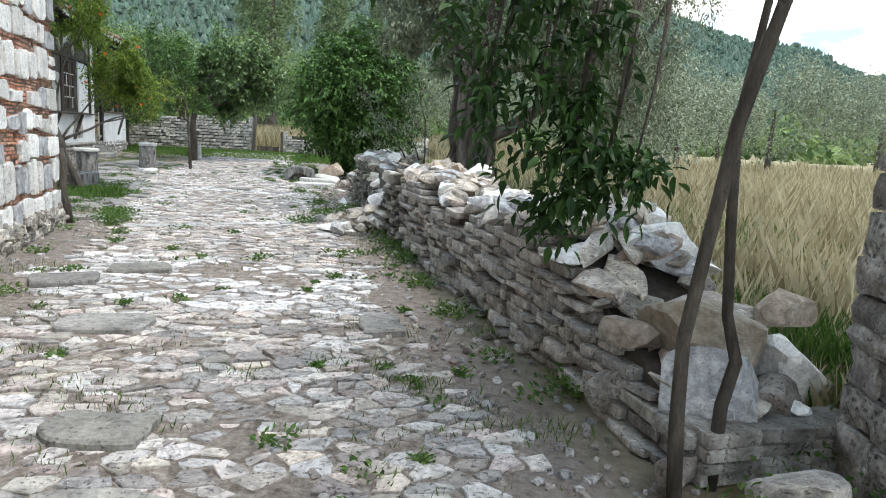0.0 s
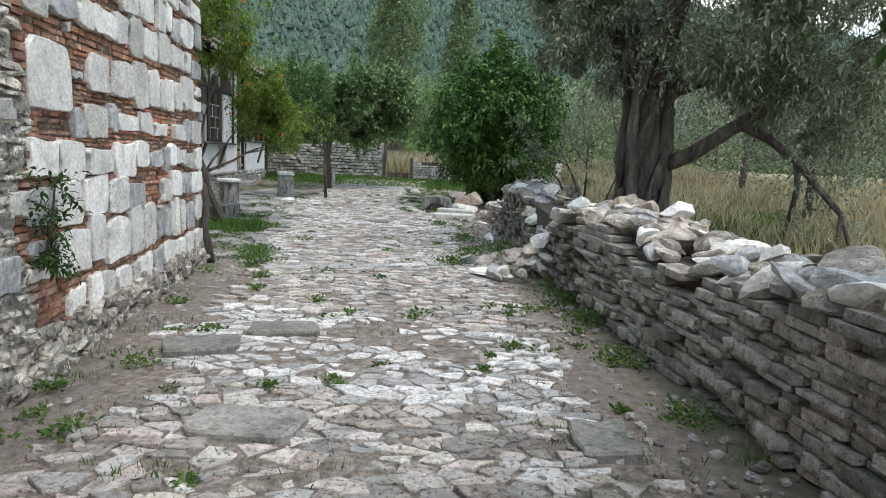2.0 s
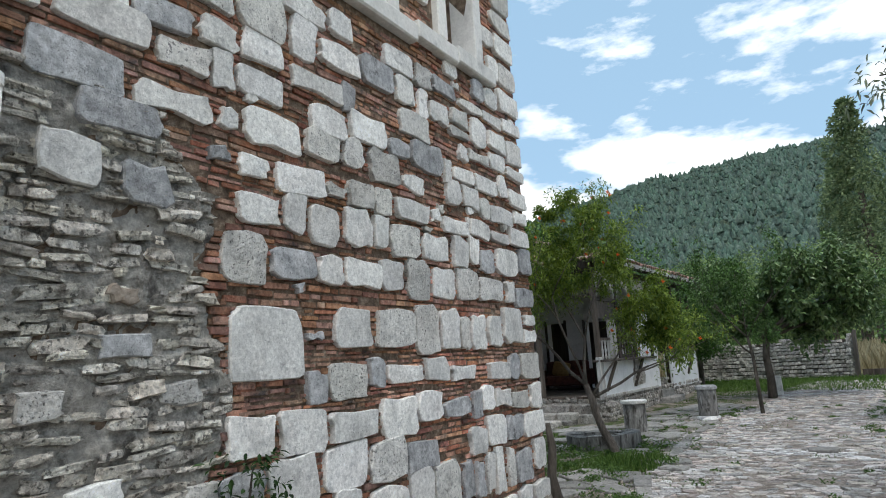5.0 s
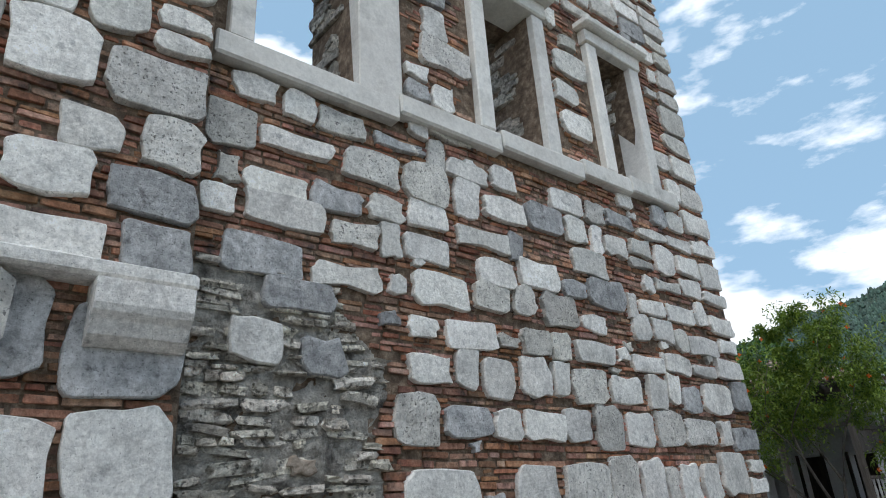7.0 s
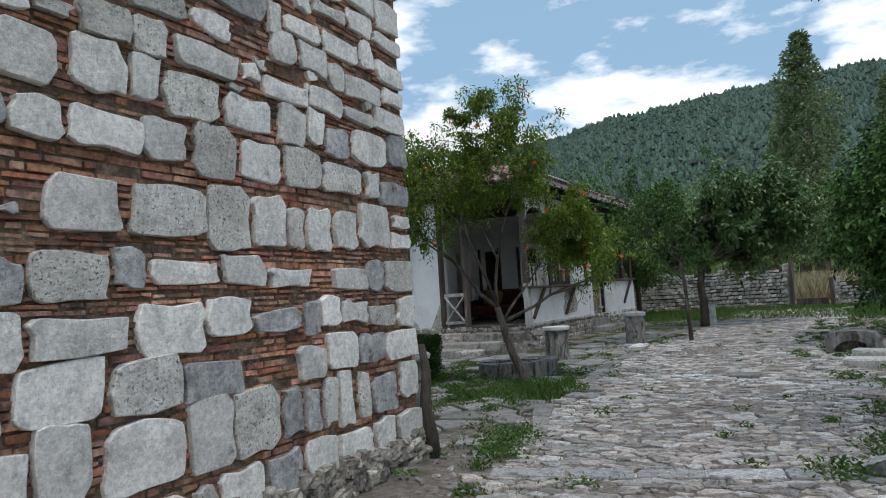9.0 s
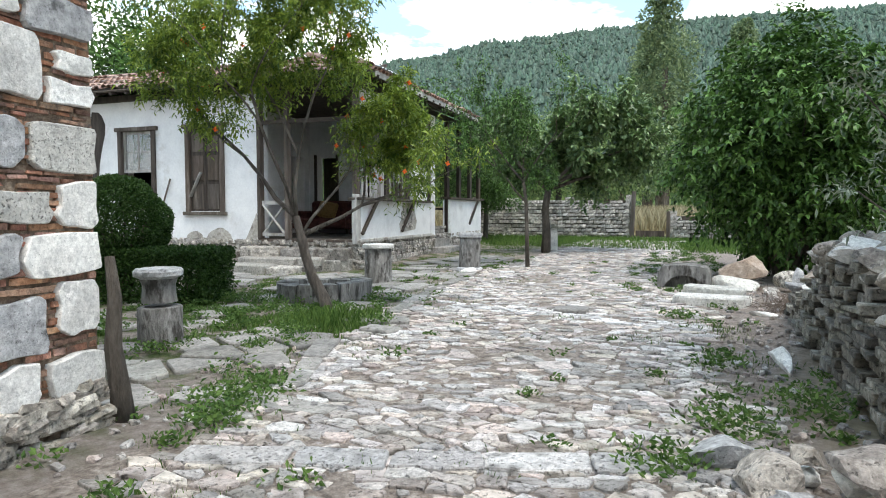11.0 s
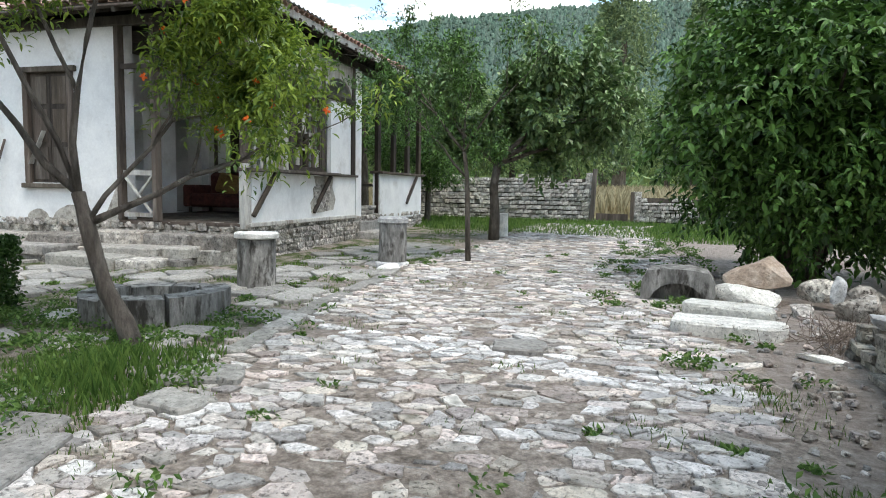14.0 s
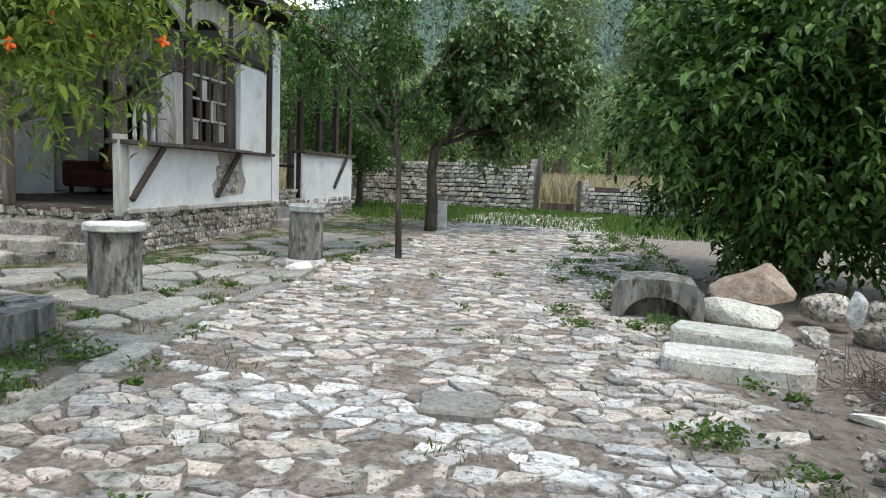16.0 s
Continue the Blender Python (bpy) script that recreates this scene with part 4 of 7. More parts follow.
def lone_rock(name, x, y, z, size, turn, mat, label, tilt=0, category="rock", detail=3):
    """One larger boulder, knocked to flat facets."""
    bm = bmesh.new()
    bmesh.ops.create_icosphere(bm, subdivisions=detail, radius=1)
    rng = random.Random(hash((round(x * 100), round(y * 100))) & 0xFFFF)
    cuts = [(any_dir(rng), rng.uniform(0.42, 0.72)) for _ in range(14)]
    for v in bm.verts:
        for nrm, k in cuts:
            d = v.co.dot(nrm)
            if d > k:
                v.co -= nrm * (d - k)
        v.co += v.co.normalized() * (0.03 * noise.noise(v.co * 2.2 + Vector((x, y, 0))) + 0.03 * noise.noise(v.co * 6)) + any_dir(rng) * 0.008
        v.co = Vector((v.co.x * size[0] * 0.6, v.co.y * size[1] * 0.6, v.co.z * size[2] * 0.6))
    me = bpy.data.meshes.new(name)
    bm.to_mesh(me)
    bm.free()
    me.materials.append(mat)
    ob = new(name, me)
    ob.matrix_world = pose(x, y, z, tilt, tilt * 0.6, turn)
    return tagged(ob, label, category)


for x, y, z, size, turn, mat, label in (
        (1.48, 4.32, 0.88, (0.52, 0.40, 0.30), 20, "marble", "large white boulder on the field wall"),
        (1.55, 3.62, 0.52, (0.62, 0.55, 0.42), 60, "brownrock", "large ochre boulder at the end of the field wall"),
        (1.98, 3.72, 0.62, (0.34, 0.30, 0.26), 10, "brownrock", "ochre stone leaning on the wall's end"),
        (2.02, 3.62, 0.30, (0.62, 0.50, 0.46), 30, "marble", "large white boulder beside the wall's end"),
        (1.52, 3.30, 0.28, (0.60, 0.50, 0.44), 80, "greystone", "grey boulder under the wall's end"),
        (1.18, 3.62, 0.18, (0.40, 0.30, 0.34), 10, "schist", "dark slab at the foot of the wall's end"),
        (1.28, 2.95, 0.08, (0.30, 0.22, 0.16), 40, "schist", "dark stone on the ground"),
        (1.72, 2.72, 0.14, (0.40, 0.34, 0.26), 0, "schist", "dark stone by the pier"),
        (1.10, 4.72, 0.90, (0.30, 0.20, 0.16), 50, "marble", "white stone on the field wall"),
        (1.30, 5.15, 0.93, (0.26, 0.2, 0.14), 50, "brownrock", "reddish stone on the field wall"),
        (0.40, 8.2, 1.02, (0.55, 0.40, 0.26), 50, "marble", "white boulder on the field wall"),
        (-0.05, 8.75, 1.0, (0.45, 0.35, 0.24), 0, "greystone", "grey boulder on the field wall"),
        (-0.55, 10.4, 0.92, (0.42, 0.36, 0.28), 80, "marble", "white boulder on the field wall")):
    lone_rock("boulder", x, y, z, size, turn, M[mat], label)

# the spill of stones where the wall has slipped into the lane
_r = random.Random(5)
for k in range(24):
    f = _r.random()
    x, y = -0.85 - 0.9 * f + _r.uniform(-.15, .15), 9.35 + 0.35 * f + _r.uniform(-.35, .45)
    sz = _r.uniform(0.14, 0.34)
    lone_rock("fallen_stone", x, y, 0.06 + (1 - f) * _r.uniform(0, 0.62), (sz * 1.3, sz, sz * 0.75), _r.uniform(0, 360), M[_r.choices(("schist", "marble", "greystone"), (5, 4, 3))[0]], "broken stone fallen from the field wall", _r.uniform(-20, 20), "rock", 2)["group"] = "stones fallen from the wall"
lone_rock("fallen_slab", -1.52, 9.3, 0.07, (0.75, 0.34, 0.12), 160, M["marble"], "long white slab lying at the lane's edge")
lone_rock("fallen_stone", -1.98, 10.15, 0.08, (0.34, 0.28, 0.26), 20, M["greystone"], "round grey stone at the lane's edge")

# ---- rough pier where the walk begins ----
s = Shape()
box(s, (2.14, 2.55, -0.1), (2.84, 3.20, 1.35))
pier = thing("stone_pier", Matrix.Identity(4), "rough rubble pier at the start of the lane", "pier", kind="structure")
part("pier_core", s, M["rubblemortar"], pier)
_r = random.Random(9)
z = 0.0
while z < 1.4:
    h = _r.uniform(0.09, 0.2)
    for k in range(3):
        for face in (0, 1, 2):
            s = Shape()
            rock(s, Matrix.Identity(4), (_r.uniform(.2, .32), _r.uniform(.14, .2), h * 1.05), 0.35, 0.14, _r)
            ob = part("stone", s, M[_r.choice(("schist", "schist", "rubble"))], pier)
            u = (k + 0.5) / 3
            x, y, yaw = ((2.13, 2.55 + 0.65 * u, 90), (2.14 + 0.7 * u, 2.55, 0), (2.14 + 0.7 * u, 3.2, 0))[face]
            ob.matrix_world = pose(x, y, z + h / 2, 0, 0, yaw + _r.uniform(-8, 8))
    z += h

# ---- the lane's paving ----
LANE_L = [(-1.0, -0.2), (0.5, -1.6), (2.2, -2.35), (4.23, -2.75), (6.3, -3.6), (8.6, -4.4), (9.9, -5.0), (10.6, -5.5), (13.4, -6.65), (14.2, -7.0), (16.0, -7.5), (16.9, -8.0), (19.0, -8.3), (26.5, -10.3)]
LANE_R = [(-1.0, 2.0), (2.9, 0.62), (5.24, -0.35), (10.1, -1.7), (12.0, -2.4), (14.0, -3.1), (15.2, -3.5), (17.0, -4.35), (20.0, -4.9), (26.5, -7.4)]


def edge_at(line, y):
    for (y0, x0), (y1, x1) in zip(line, line[1:]):
        if y0 <= y <= y1:
            return x0 + (x1 - x0) * (y - y0) / (y1 - y0)
    return line[-1][1] if y > line[-1][0] else line[0][1]


def lane_put(x, y, d):
    return Vector((x, y, ground_z(x, y) + d))


def build_paving():
    root = thing("lane_paving", Matrix.Identity(4), "worn lane of irregular grey and white paving stones", "paving", kind="structure")
    rng = random.Random(21)
    turn = radians(18)
    ct, st = math.cos(turn), math.sin(turn)
    pts = []
    v = -6.0
    while v < 32:
        u = -14.0 + rng.uniform(0, .2)
        old = v < 9.5
        while u < 12:
            w = rng.uniform(0.08, 0.27) if old else rng.uniform(0.07, 0.23)
            pts.append(((u + w / 2), v + rng.uniform(-.05, .05)))
            u += w
        v += rng.uniform(0.075, 0.125) if old else rng.uniform(0.075, 0.13)
    # broad stones push their small neighbours out
    broad = []
    for u, v in pts:
        if rng.random() < (0.035 if v < 9.5 else 0.075):
            k = rng.uniform(0.09, 0.15) if v < 9.5 else rng.uniform(0.10, 0.20)
            if all((u - a) ** 2 + (v - b) ** 2 > (k + c) ** 2 for a, b, c in broad[-900:]):
                broad.append((u, v, k))
    near_broad = {}
    for a, b, c in broad:
        for i in range(-1, 2):
            for j in range(-1, 2):
                near_broad.setdefault((int(a // 0.3) + i, int(b // 0.3) + j), []).append((a, b, c))
    pts = [(u, v) for u, v in pts if all((u - a) ** 2 * 0.7 + ((v - b) * 1.3) ** 2 > c * c or (u, v) == (a, b) for a, b, c in near_broad.get((int(u // 0.3), int(v // 0.3)), ()))]
    out = []
    world = []
    for u, v in pts:
        world.append((u * ct - v * st, u * st + v * ct))
    keep = [i for i, (x, y) in enumerate(world) if -1 < y < 27 and edge_at(LANE_L, y) - 0.6 < x < edge_at(LANE_R, y) + 0.6]
    pts = [pts[i] for i in keep]
    # stretched so that stones lie long across the lane
    polys = cells([(u, v * 1.6) for u, v in pts], 0.55)
    for (u, v), poly in zip(pts, polys):
        x, y = u * ct - v * st, u * st + v * ct
        l_, r_ = edge_at(LANE_L, y), edge_at(LANE_R, y)
        into = min(x - l_, r_ - x) + rng.uniform(-.22, .22)
        bare = noise.noise((x * 0.7, y * 0.7, 8))
        if into < 0 or poly is None or (bare > 0.46 and rng.random() < 0.75) or rng.random() < 0.09:
            continue
        poly = [(a * ct - b / 1.6 * st, a * st + b / 1.6 * ct) for a, b in shrink(poly, rng.uniform(0.004, 0.026))]
        poly = [(a + rng.uniform(-.024, .024), b + rng.uniform(-.017, .017)) for a, b in poly]
        out.append((poly, rng.uniform(0.016, 0.036), x, y))
    out.sort(key=lambda q: abs(q[3] - 6.0) if q[3] < 9 else abs(q[3] - 13.5) + 0.6)
    for poly, h, x, y in out[:300]:
        s = Shape()
        prism(s, poly, -0.05, h, lane_put, 0.006, 0.085, 0.002)
        part("paving_stone", s, M["paving"], root)
    s = Shape()
    for poly, h, x, y in out[300:]:
        prism(s, poly, -0.05, h, lane_put, 0.006, 0.085, 0.002)
    tagged(part("paving_stones", s, M["paving"], root), kind="stuff")
    silt = Shape()
    ys = np.arange(-0.9, 26.5, 0.12)
    rows_ = []
    for y in ys:
        a, b = edge_at(LANE_L, y) - 0.35, edge_at(LANE_R, y) + 0.35
        rows_.append([(a + (b - a) * k / 30, y) for k in range(31)])
    silt.add([(x, y, ground_z(x, y) + (0.016 + 0.014 * noise.noise((x * 1.1, y * 1.1, 4)) + 0.008 * noise.noise((x * 6, y * 6, 1))) * min(1.0, 4 * min(k, 30 - k) / 30) - (0.03 if k in (0, 30) else 0)) for row_ in rows_ for k, (x, y) in enumerate(row_)],
             [(j * 31 + k, j * 31 + k + 1, (j + 1) * 31 + k + 1, (j + 1) * 31 + k) for j in range(len(ys) - 1) for k in range(30)])
    part("silt", silt, M["silt"], root, "dusty earth washed into the joints", True)
    # pebbles and chips on the bare strips
    s = Shape()
    for _ in range(4200):
        y = rng.uniform(0.5, 19)
        side = rng.random()
        x = edge_at(LANE_R, y) + rng.uniform(-0.9, 1.3) if side < 0.55 else rng.uniform(edge_at(LANE_L, y) - 1.0, edge_at(LANE_R, y))
        z = rng.uniform(0.01, 0.045)
        if x > along_x(y) - 0.05:
            continue
        rock(s, pose(x, y, ground_z(x, y) + z * 0.25, rng.uniform(-20, 20), rng.uniform(-20, 20), rng.uniform(0, 360)), (z * 1.6, z * 1.1, z), 0.5, 0.2, rng)
    tagged(part("pebbles", s, M["paving"]), "small pebbles and stone chips on bare earth", "pebbles", kind="stuff")


def along_x(y):
    for (x0, y0), (x1, y1) in zip(WALL_LINE, WALL_LINE[1:]):
        if y0 <= y <= y1:
            return x0 + (x1 - x0) * (y - y0) / (y1 - y0)
    return 9.0


build_paving()


def build_kerb():
    root = thing("kerb", Matrix.Identity(4), "row of long flat kerb stones beside the lane", "kerb", kind="structure")
    rng = random.Random(4)
    line = [(-4.75, 9.75), (-5.5, 10.75), (-6.6, 13.38), (-6.98, 14.2), (-7.55, 15.9), (-8.0, 16.8)]
    d, total = 0.0, line_length(line)
    while d < total - 0.2:
        ln = rng.uniform(0.35, 0.75)
        p, t = along(line, d + ln / 2)
        nrm = Vector((-t.y, t.x, 0))
        w = rng.uniform(0.16, 0.24)
        poly = []
        for a, b in soften(rough_quad(-ln / 2 + .012, ln / 2 - .012, -w / 2, w / 2, 0.012), 0.2):
            q = p + t * a + nrm * b
            poly.append((q.x, q.y))
        s = Shape()
        prism(s, poly, -0.08, rng.uniform(0.03, 0.055), lane_put, 0.012, 0.03)
        if not 10.9 < p.y < 12.3:
            part("kerb_stone", s, M["flag"], root)
        d += ln
    # a threshold row across the lane
    row = [(-4.25, 8.62), (-3.3, 9.22), (-2.3, 9.86)]
    d, total = 0.0, line_length(row)
    while d < total - 0.1:
        ln = rng.uniform(0.38, 0.62)
        p, t = along(row, min(d + ln / 2, total))
        nrm = Vector((-t.y, t.x, 0))
        poly = []
        for a, b in soften(rough_quad(-ln / 2 + .01, ln / 2 - .01, -0.11, 0.11, 0.012), 0.2):
            q = p + t * a + nrm * b
            poly.append((q.x, q.y))
        s = Shape()
        prism(s, poly, -0.05, 0.040, lane_put, 0.010, 0.03)
        part("threshold_stone", s, M["paving"], root)
        d += ln


build_kerb()


def build_flags():
    root = thing("yard_flagstones", Matrix.Identity(4), "scattered grey flagstones sunk in yard grass", "paving", kind="structure")
    rng = random.Random(17)
    pts = [(x + rng.uniform(-.14, .14), y + rng.uniform(-.1, .1)) for x in np.arange(-14, -4.5, 0.5) for y in np.arange(9.0, 19, 0.38)]
    polys = cells(pts, 0.9)
    n = 0
    for (x, y), poly in zip(pts, polys):
        kerb = edge_at(LANE_L, y) - 0.25
        q = HM.inverted() @ Vector((x, y, 0))
        if poly is None or x > kerb or (q.y > -1.15 and q.x < 0.75) or x < -13 or n >= 300:
            continue
        c = CM.inverted() @ Vector((x, y, 0))
        if c.y < 0.3 and c.x < 0.3:
            continue
        dens = noise.noise((x * 0.55, y * 0.55, 4))
        close = q.y > -2.6 or (x > -6.9 and y < 11.2)
        if rng.random() > (0.80 if close else 0.36 + 0.5 * dens):
            continue
        poly = soften(shrink(poly, rng.uniform(0.015, 0.06)), 0.07)
        s = Shape()
        prism(s, poly, -0.06, rng.uniform(0.025, 0.05), lane_put, 0.012, 0.03, 0.002)
        part("flagstone", s, M["flag"], root)
        n += 1
    for x, y, w, l, t in ((-2.75, 6.2, .55, .35, 20), (-2.1, 4.5, .58, .38, 10), (-0.25, 4.9, .3, .42, 15), (-1.25, 3.0, .45, .3, 0), (-0.9, 2.35, .5, .32, 5), (-5.9, 12.0, .5, .3, 40), (-5.6, 11.6, .4, .26, 10), (-4.55, 13.75, .42, .3, 20), (-3.1, 5.6, .5, .4, 30)):
        q = [(x + a * math.cos(radians(t)) - b * math.sin(radians(t)), y + a * math.sin(radians(t)) + b * math.cos(radians(t))) for a, b in soften(rough_quad(-w / 2, w / 2, -l / 2, l / 2, 0.03), 0.22)]
        s = Shape()
        prism(s, q, -0.05, 0.065, lane_put, 0.014, 0.02, 0.002)
        part("flagstone", s, M["flag"], root)


build_flags()

# ---- antique stones in the yard ----


def column_stump(x, y, r0, h, label, mat="greystone", profile=None, seed=1):
    RNG.seed(seed)
    root = thing("column_stump", pose(x, y, ground_z(x, y) - 0.03, RNG.uniform(-1.5, 1.5), RNG.uniform(-1.5, 1.5), RNG.uniform(0, 90)), label, "column", "column stumps in the yard")
    s = Shape()
    lathe(s, profile or [(r0 * 1.02, 0), (r0, 0.05), (r0 * 0.98, h * 0.5), (r0 * 0.97, h - 0.07), (r0 * 0.95, h - 0.06)], 28, None, 0.025)
    part("shaft", s, M[mat], root, smooth=True)
    return root


M["lichen"] = material("lichened_stone", [(0.10, 0.095, 0.09), (0.22, 0.215, 0.205), (0.40, 0.39, 0.37)], 7, 0.92, 0.9, 26, spots=(0.06, 0.055, 0.05), spot_scale=9, spot_at=(0.5, 0.62), stretch=(1, 1, 0.35))
c = column_stump(-8.40, 14.63, 0.225, 0.66, "weathered grey marble column stump with a pale top disc", "lichen", seed=3)
s = Shape()
lathe(s, [(0.235, 0.602), (0.255, 0.615), (0.255, 0.66), (0.24, 0.675)], 28, None, 0.02)
part("top_disc", s, M["marble"], c, "pale marble disc")
c = column_stump(-8.25, 17.05, 0.205, 0.72, "grey marble column stump with a moulded neck", "lichen", seed=5)
s = Shape()
lathe(s, [(0.20, 0.662), (0.225, 0.675), (0.225, 0.73), (0.205, 0.745), (0.19, 0.76)], 28, None, 0.01)
part("moulded_neck", s, M["greystone"], c)
s = Shape()
lathe(s, [(0.25, 0.0), (0.26, 0.03), (0.25, 0.08), (0.22, 0.10)], 28, None, 0.01)
part("base_ring", s, M["greystone"], c)
c = column_stump(-6.92, 10.04, 0.20, 0.46, "grey column stump carrying a small capital", "lichen", seed=7)
s = Shape()
lathe(s, [(0.155, 0.44), (0.15, 0.50), (0.145, 0.60), (0.165, 0.66)], 24, None, 0.02)
part("neck", s, M["lichen"], c)
s = Shape()
lathe(s, [(0.17, 0.662), (0.215, 0.69), (0.22, 0.73), (0.20, 0.755), (0.08, 0.765)], 24, None, 0.02)
part("capital", s, M["greystone"], c)
c = column_stump(-9.3, 22.4, 0.19, 0.62, "small pale stone pedestal by the fig tree", "pitted", seed=9)


def build_trough():
    root = thing("stone_trough", pose(-4.08, 16.62, ground_z(-4, 16.6) - 0.04, 0, 0, 12), "dark carved marble block with an arched hollow", "stone block")
    s = Shape()
    n = 10
    w, h, dp = 0.36, 0.40, 0.26
    arch = [(0.28 * math.cos(math.pi * k / n), 0.02 + 0.24 * math.sin(math.pi * k / n)) for k in range(n + 1)]
    ring = [(w, 0.0), (w * 1.02, h * 0.4), (w * 0.98, h * 0.72), (w * 0.82, h * 0.93), (w * 0.4, h), (0, h * 1.01), (-w * 0.4, h), (-w * 0.84, h * 0.94), (-w * 0.99, h * 0.7), (-w * 1.02, h * 0.4), (-w, 0.0)]
    vs = [Vector((x, -dp, z)) for x, z in ring] + [Vector((x, -dp, z)) for x, z in arch] + [Vector((x, -dp + 0.14, z)) for x, z in arch] + [Vector((x, dp, z)) for x, z in ring]
    k = n + 1
    fs = []
    for i in range(n):
        fs += [(i, i + 1, k + i + 1, k + i), (k + i, k + i + 1, 2 * k + i + 1, 2 * k + i), (i + 1, i, 3 * k + i, 3 * k + i + 1)]
    fs += [tuple(2 * k + i for i in range(k)), tuple(3 * k + i for i in range(k))[::-1]]
    s.add(vs, fs)
    part("block", s, M["lichen"], root)


build_trough()


def flat_slab(name, x, y, z0, z1, w, d, turn, mat, label):
    """A thick slab lying flat, its outline broken."""
    sh = Shape()
    prism(sh, soften(rough_quad(-w / 2, w / 2, -d / 2, d / 2, 0.03), 0.14), 0, z1 - z0, lambda a, b, c: Vector((a, b, c)), 0.02, 0.03, 0.004)
    ob = part(name, sh, mat)
    ob.matrix_world = pose(x, y, z0, 0, 0, turn)
    return tagged(ob, label, "stone slab")


flat_slab("long_slab", -3.36, 15.25, 0.06, 0.23, 0.88, 0.42, 6, M["pitted"], "long worn pale limestone slab lying by the lane")
flat_slab("long_slab", -3.42, 15.66, 0.06, 0.30, 0.74, 0.36, 3, M["pitted"], "shorter pale limestone slab lying by the lane")
lone_rock("flat_stone", -2.65, 14.75, 0.12, (0.42, 0.2, 0.10), -10, M["marble"], "small flat white stone on bare earth")
lone_rock("boulder", -3.3, 17.0, 0.42, (0.68, 0.42, 0.46), 20, M["brownrock"], "ochre boulder under the bush")
lone_rock("boulder", -3.35, 16.85, 0.22, (0.75, 0.40, 0.34), 0, M["pitted"], "pale boulder under the bush")
for x, y, zz, sz in ((-2.75, 17.0, .28, .4), (-2.35, 17.3, .26, .34), (-2.0, 17.0, .24, .3), (-2.45, 16.6, .22, .42), (-1.9, 16.5, .2, .36), (-1.6, 16.9, .26, .3), (-2.9, 16.45, .18, .3)):
    lone_rock("garden_stone", x, y, zz, (sz * 1.2, sz * 0.8, sz * 0.7), x * 80, M["rubble"], "rubble stone edging the bush bed")["group"] = "stones edging the bush bed"
lone_rock("upright_stone", -2.62, 16.75, 0.36, (0.14, 0.10, 0.36), 10, M["greystone"], "small upright grey stone")
lone_rock("white_post", -2.12, 12.55, 0.10, (0.90, 0.16, 0.18), 108, M["marble"], "long white stone lying at the lane's edge")
lone_rock("kerb_end_stone", -7.95, 16.55, 0.19, (0.30, 0.22, 0.16), 20, M["marble"], "white stone at the end of the kerb")


def build_ring():
    root = thing("well_ring", pose(-7.95, 13.05, 0.05, 0, 0, 25), "low ring of grey carved stones round a well mouth", "well")
    for k in range(7):
        a0, a1 = k / 7 * math.tau + 0.03, (k + 1) / 7 * math.tau - 0.03
        poly = []
        for a in (a0, (a0 + a1) / 2, a1):
            poly.append((0.66 * math.cos(a), 0.66 * math.sin(a)))
        for a in (a1, (a0 + a1) / 2, a0):
            poly.append((0.40 * math.cos(a), 0.40 * math.sin(a)))
        s = Shape()
        vs = [Vector((x, y, z)) for z in (0, 0.24 + RNG.uniform(-.02, .03)) for x, y in poly]
        fs = [(5, 4, 3, 2, 1, 0), (6, 7, 8, 9, 10, 11)] + [(i, (i + 1) % 6, 6 + (i + 1) % 6, 6 + i) for i in range(6)]
        s.add(vs, fs)
        part("ring_stone", s, M["lichen"], root)


build_ring()

# ---- the old house ----
FLOOR_Z = 0.70
EAVE_Z = 3.86


def hbox(s, a, b, chip=0.0, bevel=0.0):
    return box(s, a, b, HM, chip, bevel)


def hv(x, y, z):
    return HM @ Vector((x, y, z))


def hbeam(s, p, q, w, d=None, bevel=0.008):
    return beam(s, hv(*p), hv(*q), w, d, bevel)


GLASS = bpy.data.materials.new("old_glass")
GLASS.use_nodes = True
_g = GLASS.node_tree.nodes["Principled BSDF"]
_g.inputs["Base Color"].default_value = (0.75, 0.8, 0.8, 1)
_g.inputs["Roughness"].default_value = 0.08
_g.inputs["Transmission Weight"].default_value = 0.85
M["render_coat"] = material("bare_render", [(0.30, 0.28, 0.25), (0.42, 0.40, 0.36), (0.52, 0.5, 0.46)], 5, 0.95, 0.8, 22, spots=(0.2, 0.18, 0.16), spot_scale=6, spot_at=(0.54, 0.66), dist=0.04)
M["sofa"] = material("worn_red_upholstery", [(0.05, 0.02, 0.018), (0.09, 0.03, 0.025), (0.13, 0.05, 0.04)], 9, 0.9, 0.4, 60)
M["ochrecloth"] = material("ochre_cushion", [(0.22, 0.13, 0.05), (0.32, 0.2, 0.08)], 9, 0.9, 0.4, 60)


def wall_with_holes(s, u0, u1, z0, z1, holes, put):
    """A wall with real openings: boxes between and around the holes. put(a, b) adds a box in wall coordinates."""
    cuts = sorted(holes)
    u = u0
    for a, b, c, d in cuts:
        put(u, a, z0, z1)
        put(a, b, z0, c)
        put(a, b, d, z1)
        u = b
    put(u, u1, z0, z1)


